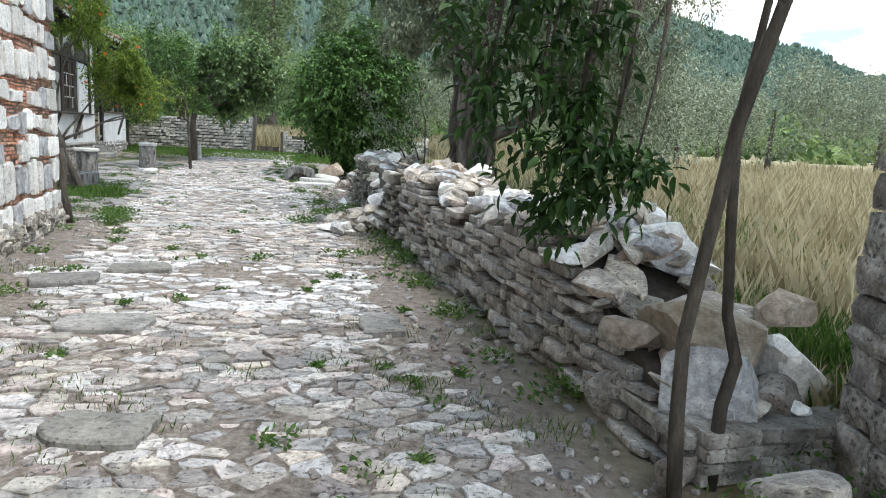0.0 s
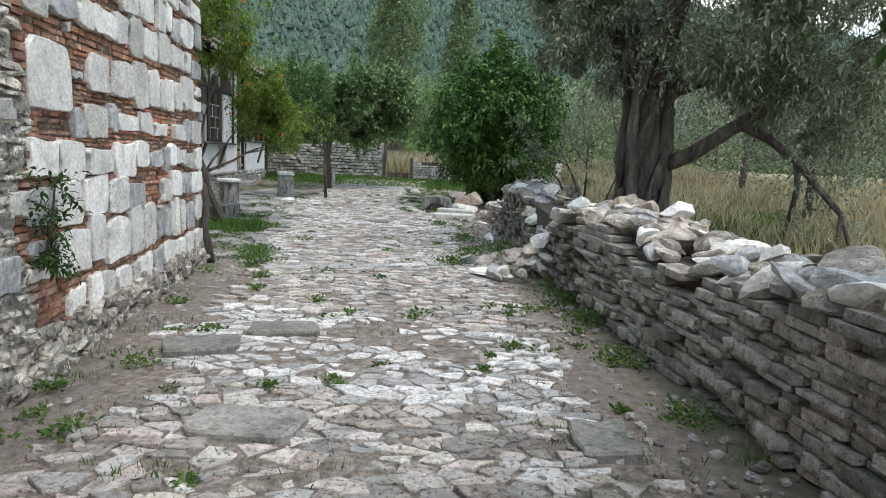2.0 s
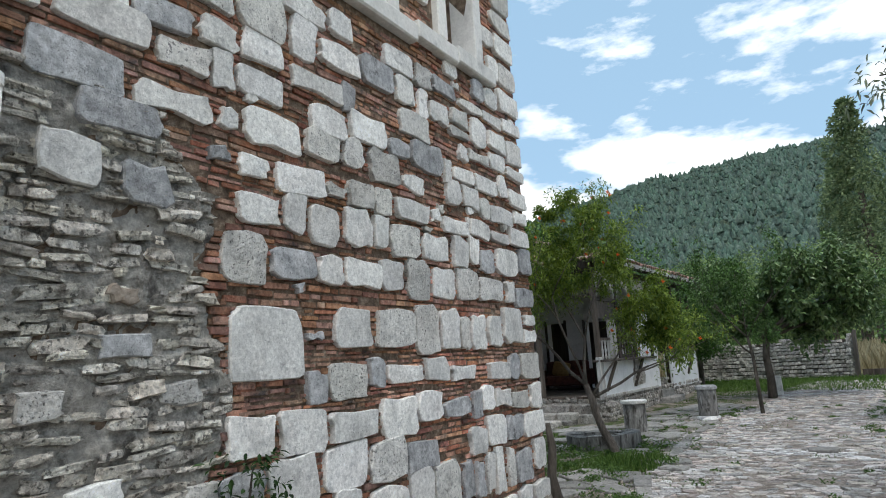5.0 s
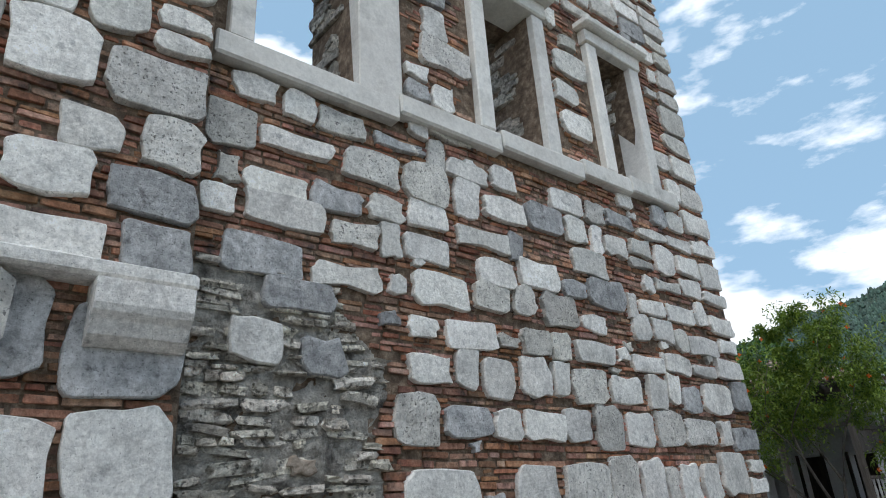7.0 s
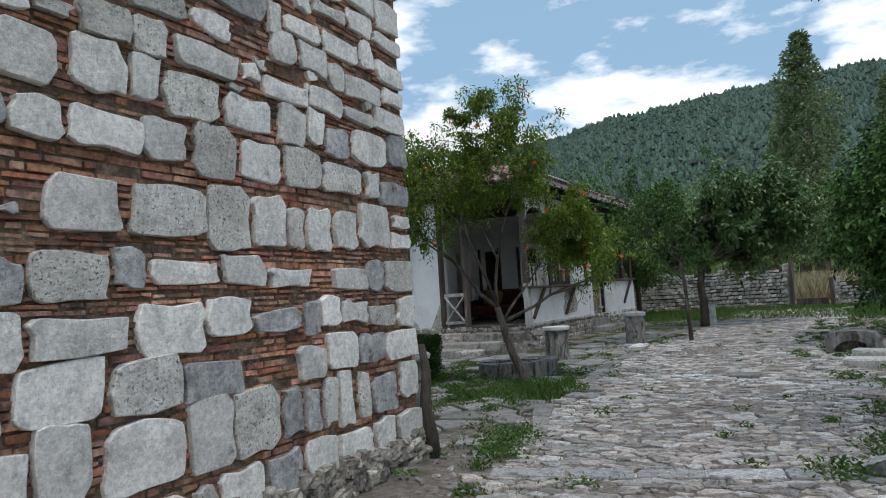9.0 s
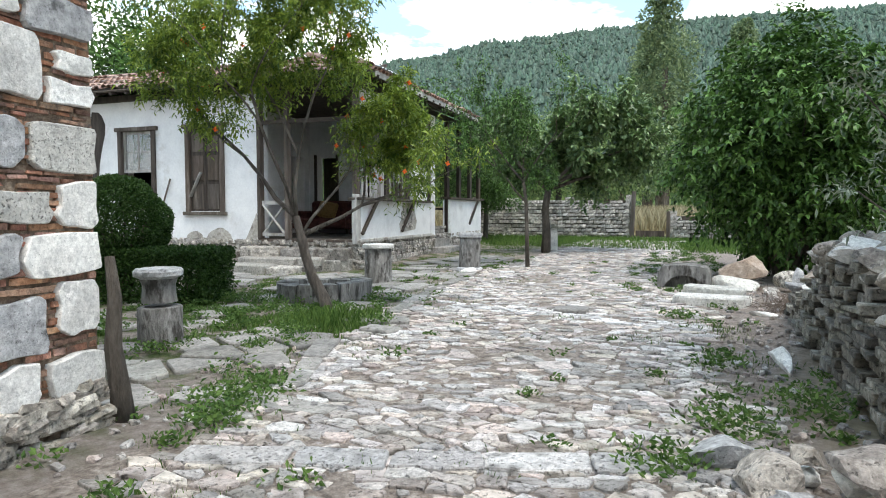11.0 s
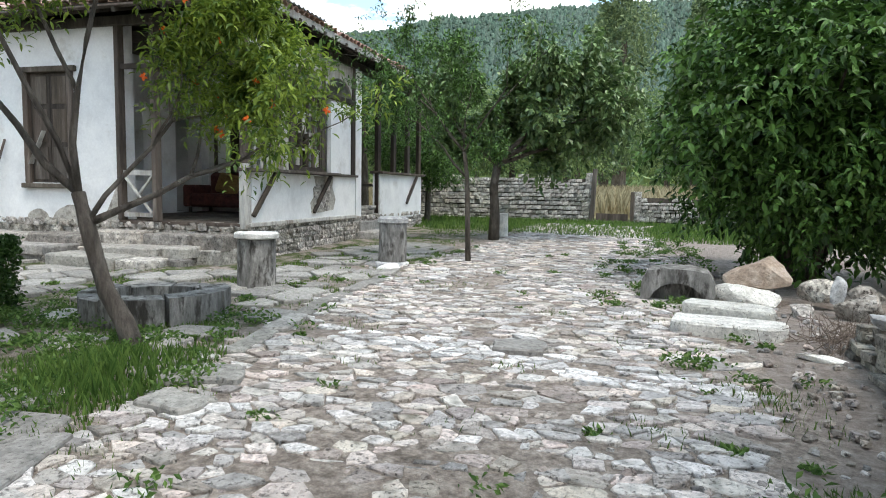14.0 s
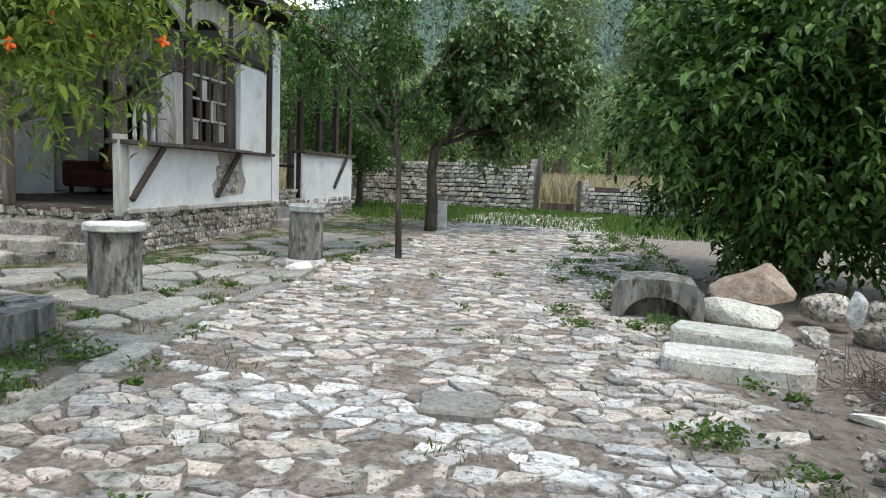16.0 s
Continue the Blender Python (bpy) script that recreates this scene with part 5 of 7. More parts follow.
def build_house_body():
    house = thing("village_house", Matrix.Identity(4), "old whitewashed village house with a timber porch and tiled roof, decayed", "house")
    holes = [(-6.06, -5.07, 1.30, 3.10), (-4.14, -3.24, 1.28, 3.10)]
    wall_with_holes(None, -6.95, -2.352, FLOOR_Z - 0.1, EAVE_Z, holes, lambda a, b, c, d: part("wall_section", hbox(Shape(), (a, 0, c), (b, 0.38, d)), M["plaster"], house, "whitewashed wall, stained and flaking"))
    s = Shape()
    hbox(s, (-11.0, 0.06, 0.1), (-6.952, 0.40, EAVE_Z))
    part("side_wing_wall", s, M["render_coat"], house, "bare grey rubble wall with fallen plaster")
    # inner wall of the gallery with a window and a door
    holes = [(1.25, 2.05, 1.35, 2.75), (3.0, 3.85, FLOOR_Z + 0.01, 2.75)]
    wall_with_holes(None, 0.382, 4.40, FLOOR_Z - 0.1, EAVE_Z, holes, lambda a, b, c, d: part("gallery_wall", hbox(Shape(), (-3.95, a, c), (-3.60, b, d)), M["plaster"], house))
    holes = [(-2.05, -1.25, FLOOR_Z + 0.01, 2.7), (-3.35, -2.75, 1.45, 2.75)]
    wall_with_holes(None, -3.598, 0.0, FLOOR_Z - 0.1, EAVE_Z, holes, lambda a, b, c, d: part("end_wall", hbox(Shape(), (a, 4.10, c), (b, 4.40, d)), M["plaster"], house))
    part("gallery_ceiling", hbox(Shape(), (-3.59, 0.39, EAVE_Z - 0.12), (-0.14, 4.09, EAVE_Z - 0.09)), M["darkwood"], house)
    # lone dark panel backing the end wall's openings; no room is built behind
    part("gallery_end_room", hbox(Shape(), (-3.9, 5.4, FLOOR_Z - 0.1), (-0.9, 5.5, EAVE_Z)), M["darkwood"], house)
    s = Shape()
    hbox(s, (-11.0, 4.402, 0.1), (-3.602, 4.75, EAVE_Z))
    hbox(s, (-11.0, 0.402, 0.1), (-10.7, 4.40, EAVE_Z))
    part("back_wall", s, M["plaster"], house)
    s = Shape()
    hbox(s, (-10.69, 0.41, FLOOR_Z - 0.12), (-3.96, 4.39, FLOOR_Z - 0.02))
    part("room_floor", s, M["darkwood"], house)
    s = Shape()
    hbox(s, (-10.69, 0.41, EAVE_Z - 0.04), (-3.96, 4.39, EAVE_Z - 0.002))
    part("room_ceiling", s, M["darkwood"], house)

    # porch and gallery floor of planks
    y = -0.02
    while y < 4.08:
        w = RNG.uniform(0.16, 0.24)
        s = Shape()
        hbox(s, (-3.59 if y > 0.39 else -2.34, y, FLOOR_Z - 0.05), (-0.02 + RNG.uniform(-.03, .04), min(y + w - 0.008, 4.09), FLOOR_Z + RNG.uniform(-.004, .006)), 0.003)
        part("floor_plank", s, M["wood"], house)
        y += w
    # plinth of rubble under the porch, along its side and front
    core = Shape()
    hbox(core, (-2.3, 0.08, 0.0), (-0.06, 8.6, FLOOR_Z - 0.06))
    hbox(core, (-6.9, 0.03, 0.0), (-2.3, 0.3, FLOOR_Z - 0.1))
    part("plinth_core", core, M["rubblemortar"], house)
    rng = random.Random(31)
    n = 0
    rest = Shape()
    for side in ("side", "front"):
        z = 0.12
        while z < FLOOR_Z - 0.04:
            h = rng.uniform(0.07, 0.15)
            u = -0.02 if side == "side" else -6.9
            end = 8.6 if side == "side" else 0.0
            while u < end:
                w = rng.uniform(0.11, 0.28)
                if side == "side":
                    top = FLOOR_Z - 0.04 + 0.05 * u
                    p = hv(-0.05 + rng.uniform(-.03, .02), u + w / 2, z + h / 2)
                    yaw = H_TURN + 90
                else:
                    top = FLOOR_Z - 0.06
                    p = hv(u + w / 2, 0.05 + rng.uniform(-.02, .03), z + h / 2)
                    yaw = H_TURN
                if z + h / 2 < top:
                    m = pose(p.x, p.y, p.z, rng.uniform(-8, 8), rng.uniform(-8, 8), yaw + rng.uniform(-8, 8))
                    if n < 230:
                        s = Shape()
                        rock(s, Matrix.Identity(4), (w, 0.16, h), 0.4, 0.14, rng)
                        part("plinth_stone", s, M["rubble"], house).matrix_world = m
                        n += 1
                    else:
                        rock(rest, m, (w, 0.16, h), 0.4, 0.14, rng)
                u += w
            z += h
    tagged(part("plinth_rubble", rest, M["rubble"], house), kind="stuff")

    # leaning plaster parapet with its timber ledge and struts
    def parapet(y0, y1, z0, z1, name):
        p = part(name, hbox(Shape(), (-0.16, y0, z0), (0.02, y1, z1), 0.0), M["plaster"], house, "whitewashed parapet, plaster partly fallen")
        return p
    parapet(0.09, 4.02, FLOOR_Z + 0.02, 1.50, "parapet")
    s = Shape()
    poly = [(2.05, 0.80), (2.95, 0.85), (3.05, 1.05), (2.9, 1.3), (2.95, 1.48), (2.15, 1.48), (2.25, 1.2), (2.0, 1.0)]
    prism(s, poly, 0.0, 0.026, lambda u, v, d: hv(d, u, v), 0.003)
    part("bare_patch", s, M["render_coat"], house, "bare lath and rubble where plaster fell")
    rng2 = random.Random(3)
    for k in range(22):
        u, v = rng2.uniform(2.15, 2.85), rng2.uniform(0.88, 1.42)
        s = Shape()
        rock(s, Matrix.Identity(4), (rng2.uniform(.08, .2), 0.05, rng2.uniform(.05, .12)), 0.4, 0.15, rng2)
        q = hv(0.024, u, v)
        part("patch_stone", s, M["rubble"], house).matrix_world = pose(q.x, q.y, q.z, rng2.uniform(-20, 20), 0, H_TURN + 90)
    s = Shape()
    hbox(s, (-0.18, 0.02, FLOOR_Z - 0.05), (0.045, 4.05, FLOOR_Z + 0.02), 0.0, 0.01)
    part("sill_beam", s, M["greywood"], house, "pale timber sill beam")
    s = Shape()
    hbox(s, (-0.22, -0.04, 1.502), (0.20, 2.95, 1.56), 0.006, 0.01)
    hbox(s, (-0.18, 2.96, 1.502), (0.08, 4.06, 1.55), 0.006, 0.01)
    part("ledge", s, M["wood"], house, "weathered timber ledge on the parapet")
    for u in (0.35, 2.35):
        s = Shape()
        hbeam(s, (0.035, u - 0.25, 0.82), (0.13, u + 0.28, 1.5), 0.06, 0.07)
        part("strut", s, M["darkwood"], house)
    s = Shape()
    hbeam(s, (-0.06, 0.03, 0.62), (-0.06, 0.03, 1.62), 0.13)
    part("corner_post_foot", s, M["greywood"], house, "pale flaking corner post")
    # posts
    for x, y, mat in ((-0.06, 0.03, "wood"), (-0.06, 1.45, "darkwood"), (-0.06, 2.62, "darkwood"), (-0.06, 4.02, "darkwood"), (-0.06, 5.5, "darkwood"), (-0.06, 6.55, "darkwood"), (-0.06, 7.6, "darkwood"), (-0.06, 8.55, "darkwood"), (-2.28, -0.0, "darkwood"), (-1.60, -0.02, "wood"), (-2.2, 8.55, "darkwood"), (-2.2, 6.55, "darkwood")):
        s = Shape()
        hbeam(s, (x, y, 1.565 if (x > -0.1 and y < 4) else FLOOR_Z + 0.002), (x, y, EAVE_Z - 0.1), 0.11)
        part("post", s, M[mat], house)
    # screen over the parapet: boarding, lattice window, plaster panel
    s = Shape()
    hbox(s, (-0.12, 0.86, 1.565), (-0.07, 1.38, 2.55))
    part("screen_panel", s, M["greywood"], house, "grey boarded panel")
    s = Shape()
    hbox(s, (-0.12, 2.98, 1.555), (-0.04, 3.92, 2.95))
    part("screen_panel", s, M["plaster"], house, "whitewashed panel")
    s = Shape()
    hbox(s, (-0.10, 0.10, 2.56), (-0.05, 1.38, 3.0))
    part("screen_board", s, M["wood"], house)
    for y in (0.32, 0.52, 0.70):
        s = Shape()
        lathe(s, [(0.02, 0), (0.03, 0.06), (0.018, 0.14), (0.028, 0.22), (0.018, 0.34), (0.03, 0.46)], 8, HM @ Matrix.Translation((-0.07, y, 1.565)))
        part("baluster", s, M["greywood"], house)
    s = Shape()
    hbox(s, (-0.10, 0.10, 2.03), (-0.04, 0.85, 2.09))
    part("hand_rail", s, M["wood"], house)
    win = part("lattice_window", hbox(hbox(Shape(), (-0.11, 1.52, 1.565), (-0.03, 2.55, 1.64)), (-0.11, 1.52, 2.90), (-0.03, 2.55, 2.98)), M["darkwood"], house, "dark timber window with many small panes")
    for k in range(5):
        y = 1.55 + k * 0.245
        part("mullion", hbox(Shape(), (-0.10, y - 0.022, 1.64), (-0.04, y + 0.022, 2.90)), M["wood" if k % 2 else "darkwood"], win)
    for z in (1.95, 2.25, 2.58):
        part("glazing_bar", hbox(Shape(), (-0.095, 1.55, z - 0.016), (-0.045, 2.53, z + 0.016)), M["greywood"], win)
    for k, z in ((0, 1.66), (2, 1.97), (3, 1.66), (1, 2.27)):
        y = 1.575 + k * 0.245
        part("pane", hbox(Shape(), (-0.075, y, z), (-0.068, y + 0.19, z + 0.27)), M["greywood"], win, "pale boarded pane")

    # beams and arched boards below the eaves
    s = Shape()
    hbeam(s, (-0.06, -0.5, EAVE_Z - 0.04), (-0.06, 9.1, EAVE_Z - 0.04), 0.13, 0.14)
    part("eave_beam", s, M["darkwood"], house)
    s = Shape()
    hbeam(s, (-6.9, -0.02, EAVE_Z - 0.04), (0.1, -0.02, EAVE_Z - 0.04), 0.13, 0.14)
    part("eave_beam", s, M["darkwood"], house)
    s = Shape()
    hbox(s, (-2.22, -0.05, 3.08), (-0.12, 0.01, 3.16))
    part("lintel_beam", s, M["darkwood"], house)
    s = Shape()
    hbox(s, (-0.11, 0.1, 3.0), (-0.01, 4.0, 3.09))
    part("lintel_beam", s, M["darkwood"], house)
    for y0, y1 in ((0.12, 1.40), (1.50, 2.57), (2.67, 3.97)):
        s = Shape()
        n = 12
        cx, rw, zs = (y0 + y1) / 2, (y1 - y0) / 2 - 0.05, 3.095
        lo = [(cx - rw * math.cos(math.pi * k / n), zs + 0.33 * math.sin(math.pi * k / n)) for k in range(n + 1)]
        hi = [(y0 + (y1 - y0) * k / n, 3.74) for k in range(n + 1)]
        vs = [hv(d, *p) for d in (-0.08, -0.02) for p in lo] + [hv(d, *p) for d in (-0.08, -0.02) for p in hi]
        k_ = n + 1
        fs = []
        for i in range(n):
            fs += [(k_ + i, k_ + i + 1, 3 * k_ + i + 1, 3 * k_ + i), (i + 1, i, 2 * k_ + i, 2 * k_ + i + 1), (i, i + 1, k_ + i + 1, k_ + i)]
        s.add(vs, fs)
        part("arch_board", s, M["greywood"], house, "flaking painted arch board under the eaves")
    # second parapet beyond the steps
    parapet(5.46, 8.6, 0.55, 1.62, "parapet")
    s = Shape()
    hbox(s, (-0.22, 5.42, 1.622), (0.10, 8.66, 1.68), 0.006, 0.01)
    part("ledge", s, M["wood"], house)
    for u in (7.6,):
        s = Shape()
        hbeam(s, (0.035, u - 0.3, 0.9), (0.12, u + 0.3, 1.6), 0.06, 0.07)
        part("strut", s, M["darkwood"], house)
    s = Shape()
    hbox(s, (-2.3, 4.42, FLOOR_Z - 0.04), (-0.17, 8.58, FLOOR_Z + 0.02))
    part("pavilion_floor", s, M["wood"], house)
    s = Shape()
    hbeam(s, (-0.12, 5.52, 1.35), (-2.2, 5.52, 1.35), 0.06)
    hbeam(s, (-2.2, 5.52, 1.35), (-2.2, 8.55, 1.35), 0.06)
    part("hand_rail", s, M["darkwood"], house)
    s = Shape()
    hbeam(s, (-2.2, 4.5, EAVE_Z - 0.04), (-2.2, 8.9, EAVE_Z - 0.04), 0.12)
    part("eave_beam", s, M["darkwood"], house)
    # gallery rail beside the entrance
    rail = part("gate_rail", hbox(Shape(), (-2.22, -0.04, 1.42), (-1.65, 0.0, 1.50)), M["greywood"], house, "crossed timber rail")
    part("lower_bar", hbox(Shape(), (-2.22, -0.04, 0.76), (-1.65, 0.0, 0.83)), M["greywood"], rail)
    part("cross_bar", hbeam(Shape(), (-2.2, -0.02, 0.82), (-1.67, -0.02, 1.43), 0.04), M["greywood"], rail)
    part("cross_bar", hbeam(Shape(), (-2.2, -0.055, 1.43), (-1.67, -0.055, 0.82), 0.04), M["greywood"], rail)

    # front windows
    def window(u0, u1, z0, z1, shut):
        w = part("window", hbox(Shape(), (u0 - 0.07, -0.07, z1), (u1 + 0.07, 0.15, z1 + 0.09), 0, 0.01), M["wood"], house, "weathered timber window, shutters closed" if shut else "weathered timber sash window, lower half open")
        part("jamb", hbox(Shape(), (u0, -0.05, z0), (u0 + 0.11, 0.14, z1), 0, 0.008), M["wood"], w)
        part("jamb", hbox(Shape(), (u1 - 0.11, -0.05, z0), (u1, 0.14, z1), 0, 0.008), M["wood"], w)
        part("window_sill", hbox(Shape(), (u0 - 0.05, -0.09, z0 - 0.08), (u1 + 0.05, 0.15, z0), 0, 0.01), M["wood"], w)
        if shut:
            mid = (u0 + u1) / 2
            for a, b in ((u0 + 0.112, mid - 0.006), (mid + 0.006, u1 - 0.112)):
                leaf_ = part("shutter", hbox(Shape(), (a, 0.02, z0 + 0.01), (b, 0.05, z1 - 0.01)), M["darkwood"], w, "dark panelled shutter")
                for c, d in ((z0 + 0.06, z0 + 0.6), (z0 + 0.68, z0 + 1.22), (z0 + 1.30, z1 - 0.06)):
                    part("shutter_panel", hbox(Shape(), (a + 0.05, 0.003, c), (b - 0.05, 0.019, d), 0, 0.006), M["wood"], leaf_)
            part("loose_board", hbeam(Shape(), (u0 + 0.12, -0.03, z0 + 0.32), (u0 + 0.42, -0.03, z0 + 0.86), 0.10, 0.02), M["greywood"], w, "grey board nailed askew")
        else:
            zm = (z0 + z1) / 2 - 0.02
            part("sash", hbox(hbox(hbox(Shape(), (u0 + 0.112, 0.03, zm), (u1 - 0.112, 0.07, zm + 0.07)), (u0 + 0.112, 0.03, z1 - 0.06), (u1 - 0.112, 0.07, z1 - 0.002)), (u0 + 0.112, 0.03, zm + 0.07), (u0 + 0.16, 0.07, z1 - 0.06)), M["greywood"], w)
            part("sash", hbox(Shape(), (u1 - 0.16, 0.03, zm + 0.07), (u1 - 0.112, 0.07, z1 - 0.06)), M["greywood"], w)
            mid = (u0 + u1) / 2
            part("glazing_bar", hbox(Shape(), (mid - 0.014, 0.035, zm + 0.07), (mid + 0.014, 0.065, z1 - 0.06)), M["greywood"], w)
            zz = (zm + z1) / 2
            part("glazing_bar", hbox(Shape(), (u0 + 0.16, 0.037, zz - 0.014), (u1 - 0.16, 0.063, zz + 0.014)), M["greywood"], w)
            part("pane", hbox(Shape(), (u0 + 0.16, 0.048, zm + 0.07), (u1 - 0.16, 0.052, z1 - 0.06)), GLASS, w)
    window(-6.10, -5.03, 1.27, 3.08, False)
    window(-4.20, -3.18, 1.27, 3.08, True)
    part("gallery_sill", hbox(Shape(), (-3.42, 4.06, 1.39), (-2.68, 4.12, 1.45)), M["darkwood"], house)
    for a in (-3.42, -2.75):
        part("gallery_jamb", hbox(Shape(), (a, 4.06, 1.45), (a + 0.07, 4.12, 2.82)), M["darkwood"], house)
    for a in (-2.12, -1.25):
        part("door_jamb", hbox(Shape(), (a, 4.05, FLOOR_Z + 0.01), (a + 0.07, 4.12, 2.78)), M["darkwood"], house)
    # a patch of bare render at the foot of the front wall
    s = Shape()
    for poly in ([(-4.25, 0.62), (-3.75, 0.62), (-3.8, 0.78), (-3.98, 0.86), (-4.2, 0.78)], [(-3.72, 0.62), (-3.0, 0.62), (-3.05, 0.80), (-3.3, 0.95), (-3.62, 0.82)], [(-6.9, 0.62), (-5.6, 0.62), (-5.8, 0.7), (-6.3, 0.76), (-6.9, 0.82)], [(-2.7, .62), (-2.36, .62), (-2.36, 1.3), (-2.5, 1.0)]):
        part("bare_patch", prism(Shape(), soften(poly, 0.2), -0.02, 0.008, lambda u, v, d: hv(u, -d, v), 0.002), M["render_coat"], house)
    # black crack with soot between front wall and wing
    s = Shape()
    prism(s, soften([(-6.72, 2.0), (-6.66, 2.5), (-6.45, 3.2), (-6.62, 3.55), (-6.94, 3.58), (-6.94, 2.4), (-6.9, 1.2), (-6.84, 1.25)], 0.2), -0.02, 0.006, lambda u, v, d: hv(u, -d, v), 0.001)
    part("soot_stain", s, M["darkwood"], house, "blackened damp streak")
    return house


build_house_body()


def build_roof():
    roof = thing("tiled_roof", Matrix.Identity(4), "sagging roof of old terracotta barrel tiles with broken edge", "roof", kind="structure")
    # eave corners and ridge
    x0, x1, y0, y1 = -11.6, 0.55, -0.55, 9.3
    run, rise = 3.3, 1.15
    E_ = EAVE_Z + 0.02
    A, B, C = (x0, y0, E_), (x1, y0, E_), (x1, y1, E_)
    rx, ry = x1 - run, y0 + run
    s = Shape()
    vs = [hv(x0, y0, E_), hv(x1, y0, E_), hv(x1, y1, E_), hv(rx, ry, E_ + rise), hv(x0, ry, E_ + rise), hv(rx, y1, E_ + rise), hv(x0, ry + run, E_), hv(rx - run, y1, E_), hv(rx - run, ry + run, E_)]
    up = [v + UP * 0.05 for v in vs]
    quads = [(0, 1, 3, 4), (1, 2, 5, 3), (4, 3, 8, 6), (3, 5, 7, 8)]
    s.add(vs + up, [q[::-1] for q in quads] + [tuple(i + 9 for i in q) for q in quads] + [(0, 1, 10, 9), (1, 2, 11, 10), (2, 5, 14, 11), (5, 7, 16, 14), (4, 0, 9, 13)])
    part("roof_boarding", s, M["darkwood"], roof, "dark boarding under the tiles")
    for k in range(28):
        x = x0 + 0.3 + k * 0.43
        if x < x1:
            part("rafter", beam(Shape(), hv(x, y0 - 0.03, E_ - 0.05), hv(x, y0 + 1.2, E_ - 0.05 + 1.2 * rise / run), 0.07), M["darkwood"], roof)
    for k in range(22):
        y = y0 + 0.3 + k * 0.43
        if y < y1:
            part("rafter", beam(Shape(), hv(x1 + 0.03, y, E_ - 0.05), hv(x1 - 1.2, y, E_ - 0.05 + 1.2 * rise / run), 0.07), M["darkwood"], roof)
    part("fascia", beam(Shape(), hv(x0, y0, E_ + 0.01), hv(x1 - 1.2, y0, E_ + 0.01), 0.12, 0.03), M["wood"], roof)
    part("fascia", beam(Shape(), hv(x1, y0 + 0.2, E_ + 0.01), hv(x1, y1, E_ + 0.01), 0.03, 0.12), M["greywood"], roof)
    # barrel tiles
    rng = random.Random(41)
    sl = math.hypot(run, rise)
    pitch = math.atan2(rise, run)

    def tile_mesh(ln, r0, r1):
        sh = Shape()
        n = 6
        vs = []
        for t_ in (0.0, -0.018):
            for yy, rr in ((0, r0), (ln, r1)):
                for k in range(n + 1):
                    a = math.pi * k / n
                    vs.append(Vector((-(rr + t_) * math.cos(a), yy, (rr + t_) * math.sin(a) * 0.8)))
        k_ = n + 1
        fs = []
        for i in range(n):
            fs += [(i, i + 1, k_ + i + 1, k_ + i), (2 * k_ + i + 1, 2 * k_ + i, 3 * k_ + i, 3 * k_ + i + 1), (i + 1, i, 2 * k_ + i, 2 * k_ + i + 1)]
        fs += [(0, k_, 3 * k_, 2 * k_), (k_ - 1, 3 * k_ - 1, 4 * k_ - 1, 2 * k_ - 1)]
        sh.add(vs, fs)
        return sh
    proto = tile_mesh(0.44, 0.095, 0.075)
    shared = proto.mesh("roof_tile", M["tile"])
    count = 0
    rest = Shape()
    for face in ("front", "side"):
        length = (x1 - x0) if face == "front" else (y1 - y0)
        for row in range(9):
            d = row * 0.375
            for c in range(int(length / 0.17)):
                a = c * 0.17 + 0.1
                lim = min(a, 99) if face == "side" else (length - a)
                if lim < d or d > sl - 0.25 or rng.random() < 0.04:
                    continue
                mess = 1.0 + (3.0 if noise.noise((a * 0.6, row * 0.5, 2)) > 0.22 else 0)
                jx, jz, ja = rng.uniform(-.012, .012) * mess, rng.uniform(0, .014) * mess, rng.uniform(-3, 3) * mess
                dh, dz = (d - 0.06) * math.cos(pitch), (d - 0.06) * math.sin(pitch)
                if face == "front":
                    m = HM @ pose(x0 + a + jx, y0 + dh, E_ + 0.055 + dz + jz, math.degrees(pitch) - 4, 0, ja)
                else:
                    m = HM @ pose(x1 - dh, y0 + a + jx, E_ + 0.055 + dz + jz, 0, 0, 90) @ pose(0, 0, 0, math.degrees(pitch) - 4, 0, ja)
                near_corner = (face == "front" and a > length - 5.6 and row < 5)
                if near_corner and count < 160 or (face == "side" and row < 4 and a < 7 and count < 300):
                    ob = new("roof_tile", shared)
                    ob.parent = roof
                    ob.matrix_world = m
                    count += 1
                else:
                    rest.add([m @ v for v in proto.v], proto.f)
    tagged(part("roof_tiles", rest, M["tile"], roof), kind="stuff")
    # hip tiles, heaped and slipped
    for k in range(16):
        f = k / 16
        p = hv(x1 + (rx - x1) * f, y0 + (ry - y0) * f, E_ + 0.10 + rise * f + rng.uniform(0, .05))
        ob = new("ridge_tile", shared)
        ob.parent = roof
        ob.matrix_world = pose(p.x, p.y, p.z, 15, rng.uniform(-15, 15), H_TURN + 45 + rng.uniform(-25, 25))
    # corrugated sheet mending the corner
    s = Shape()
    n = 60
    vs, fs = [], []
    for i in range(n + 1):
        y = -0.35 + i * 1.7 / n
        for j, d in enumerate((-0.12, 0.75)):
            vs.append(hv(x1 - d * math.cos(pitch), y, E_ + 0.16 + d * math.sin(pitch) + 0.016 * math.sin(i * 1.25)))
    fs = [(2 * i, 2 * i + 1, 2 * i + 3, 2 * i + 2) for i in range(n)]
    s.add(vs + [v - UP * 0.006 for v in vs], fs + [tuple(k + len(vs) for k in f[::-1]) for f in fs])
    tagged(part("corrugated_sheet", s, M["metal"], roof, "rusting corrugated metal sheet"))


build_roof()


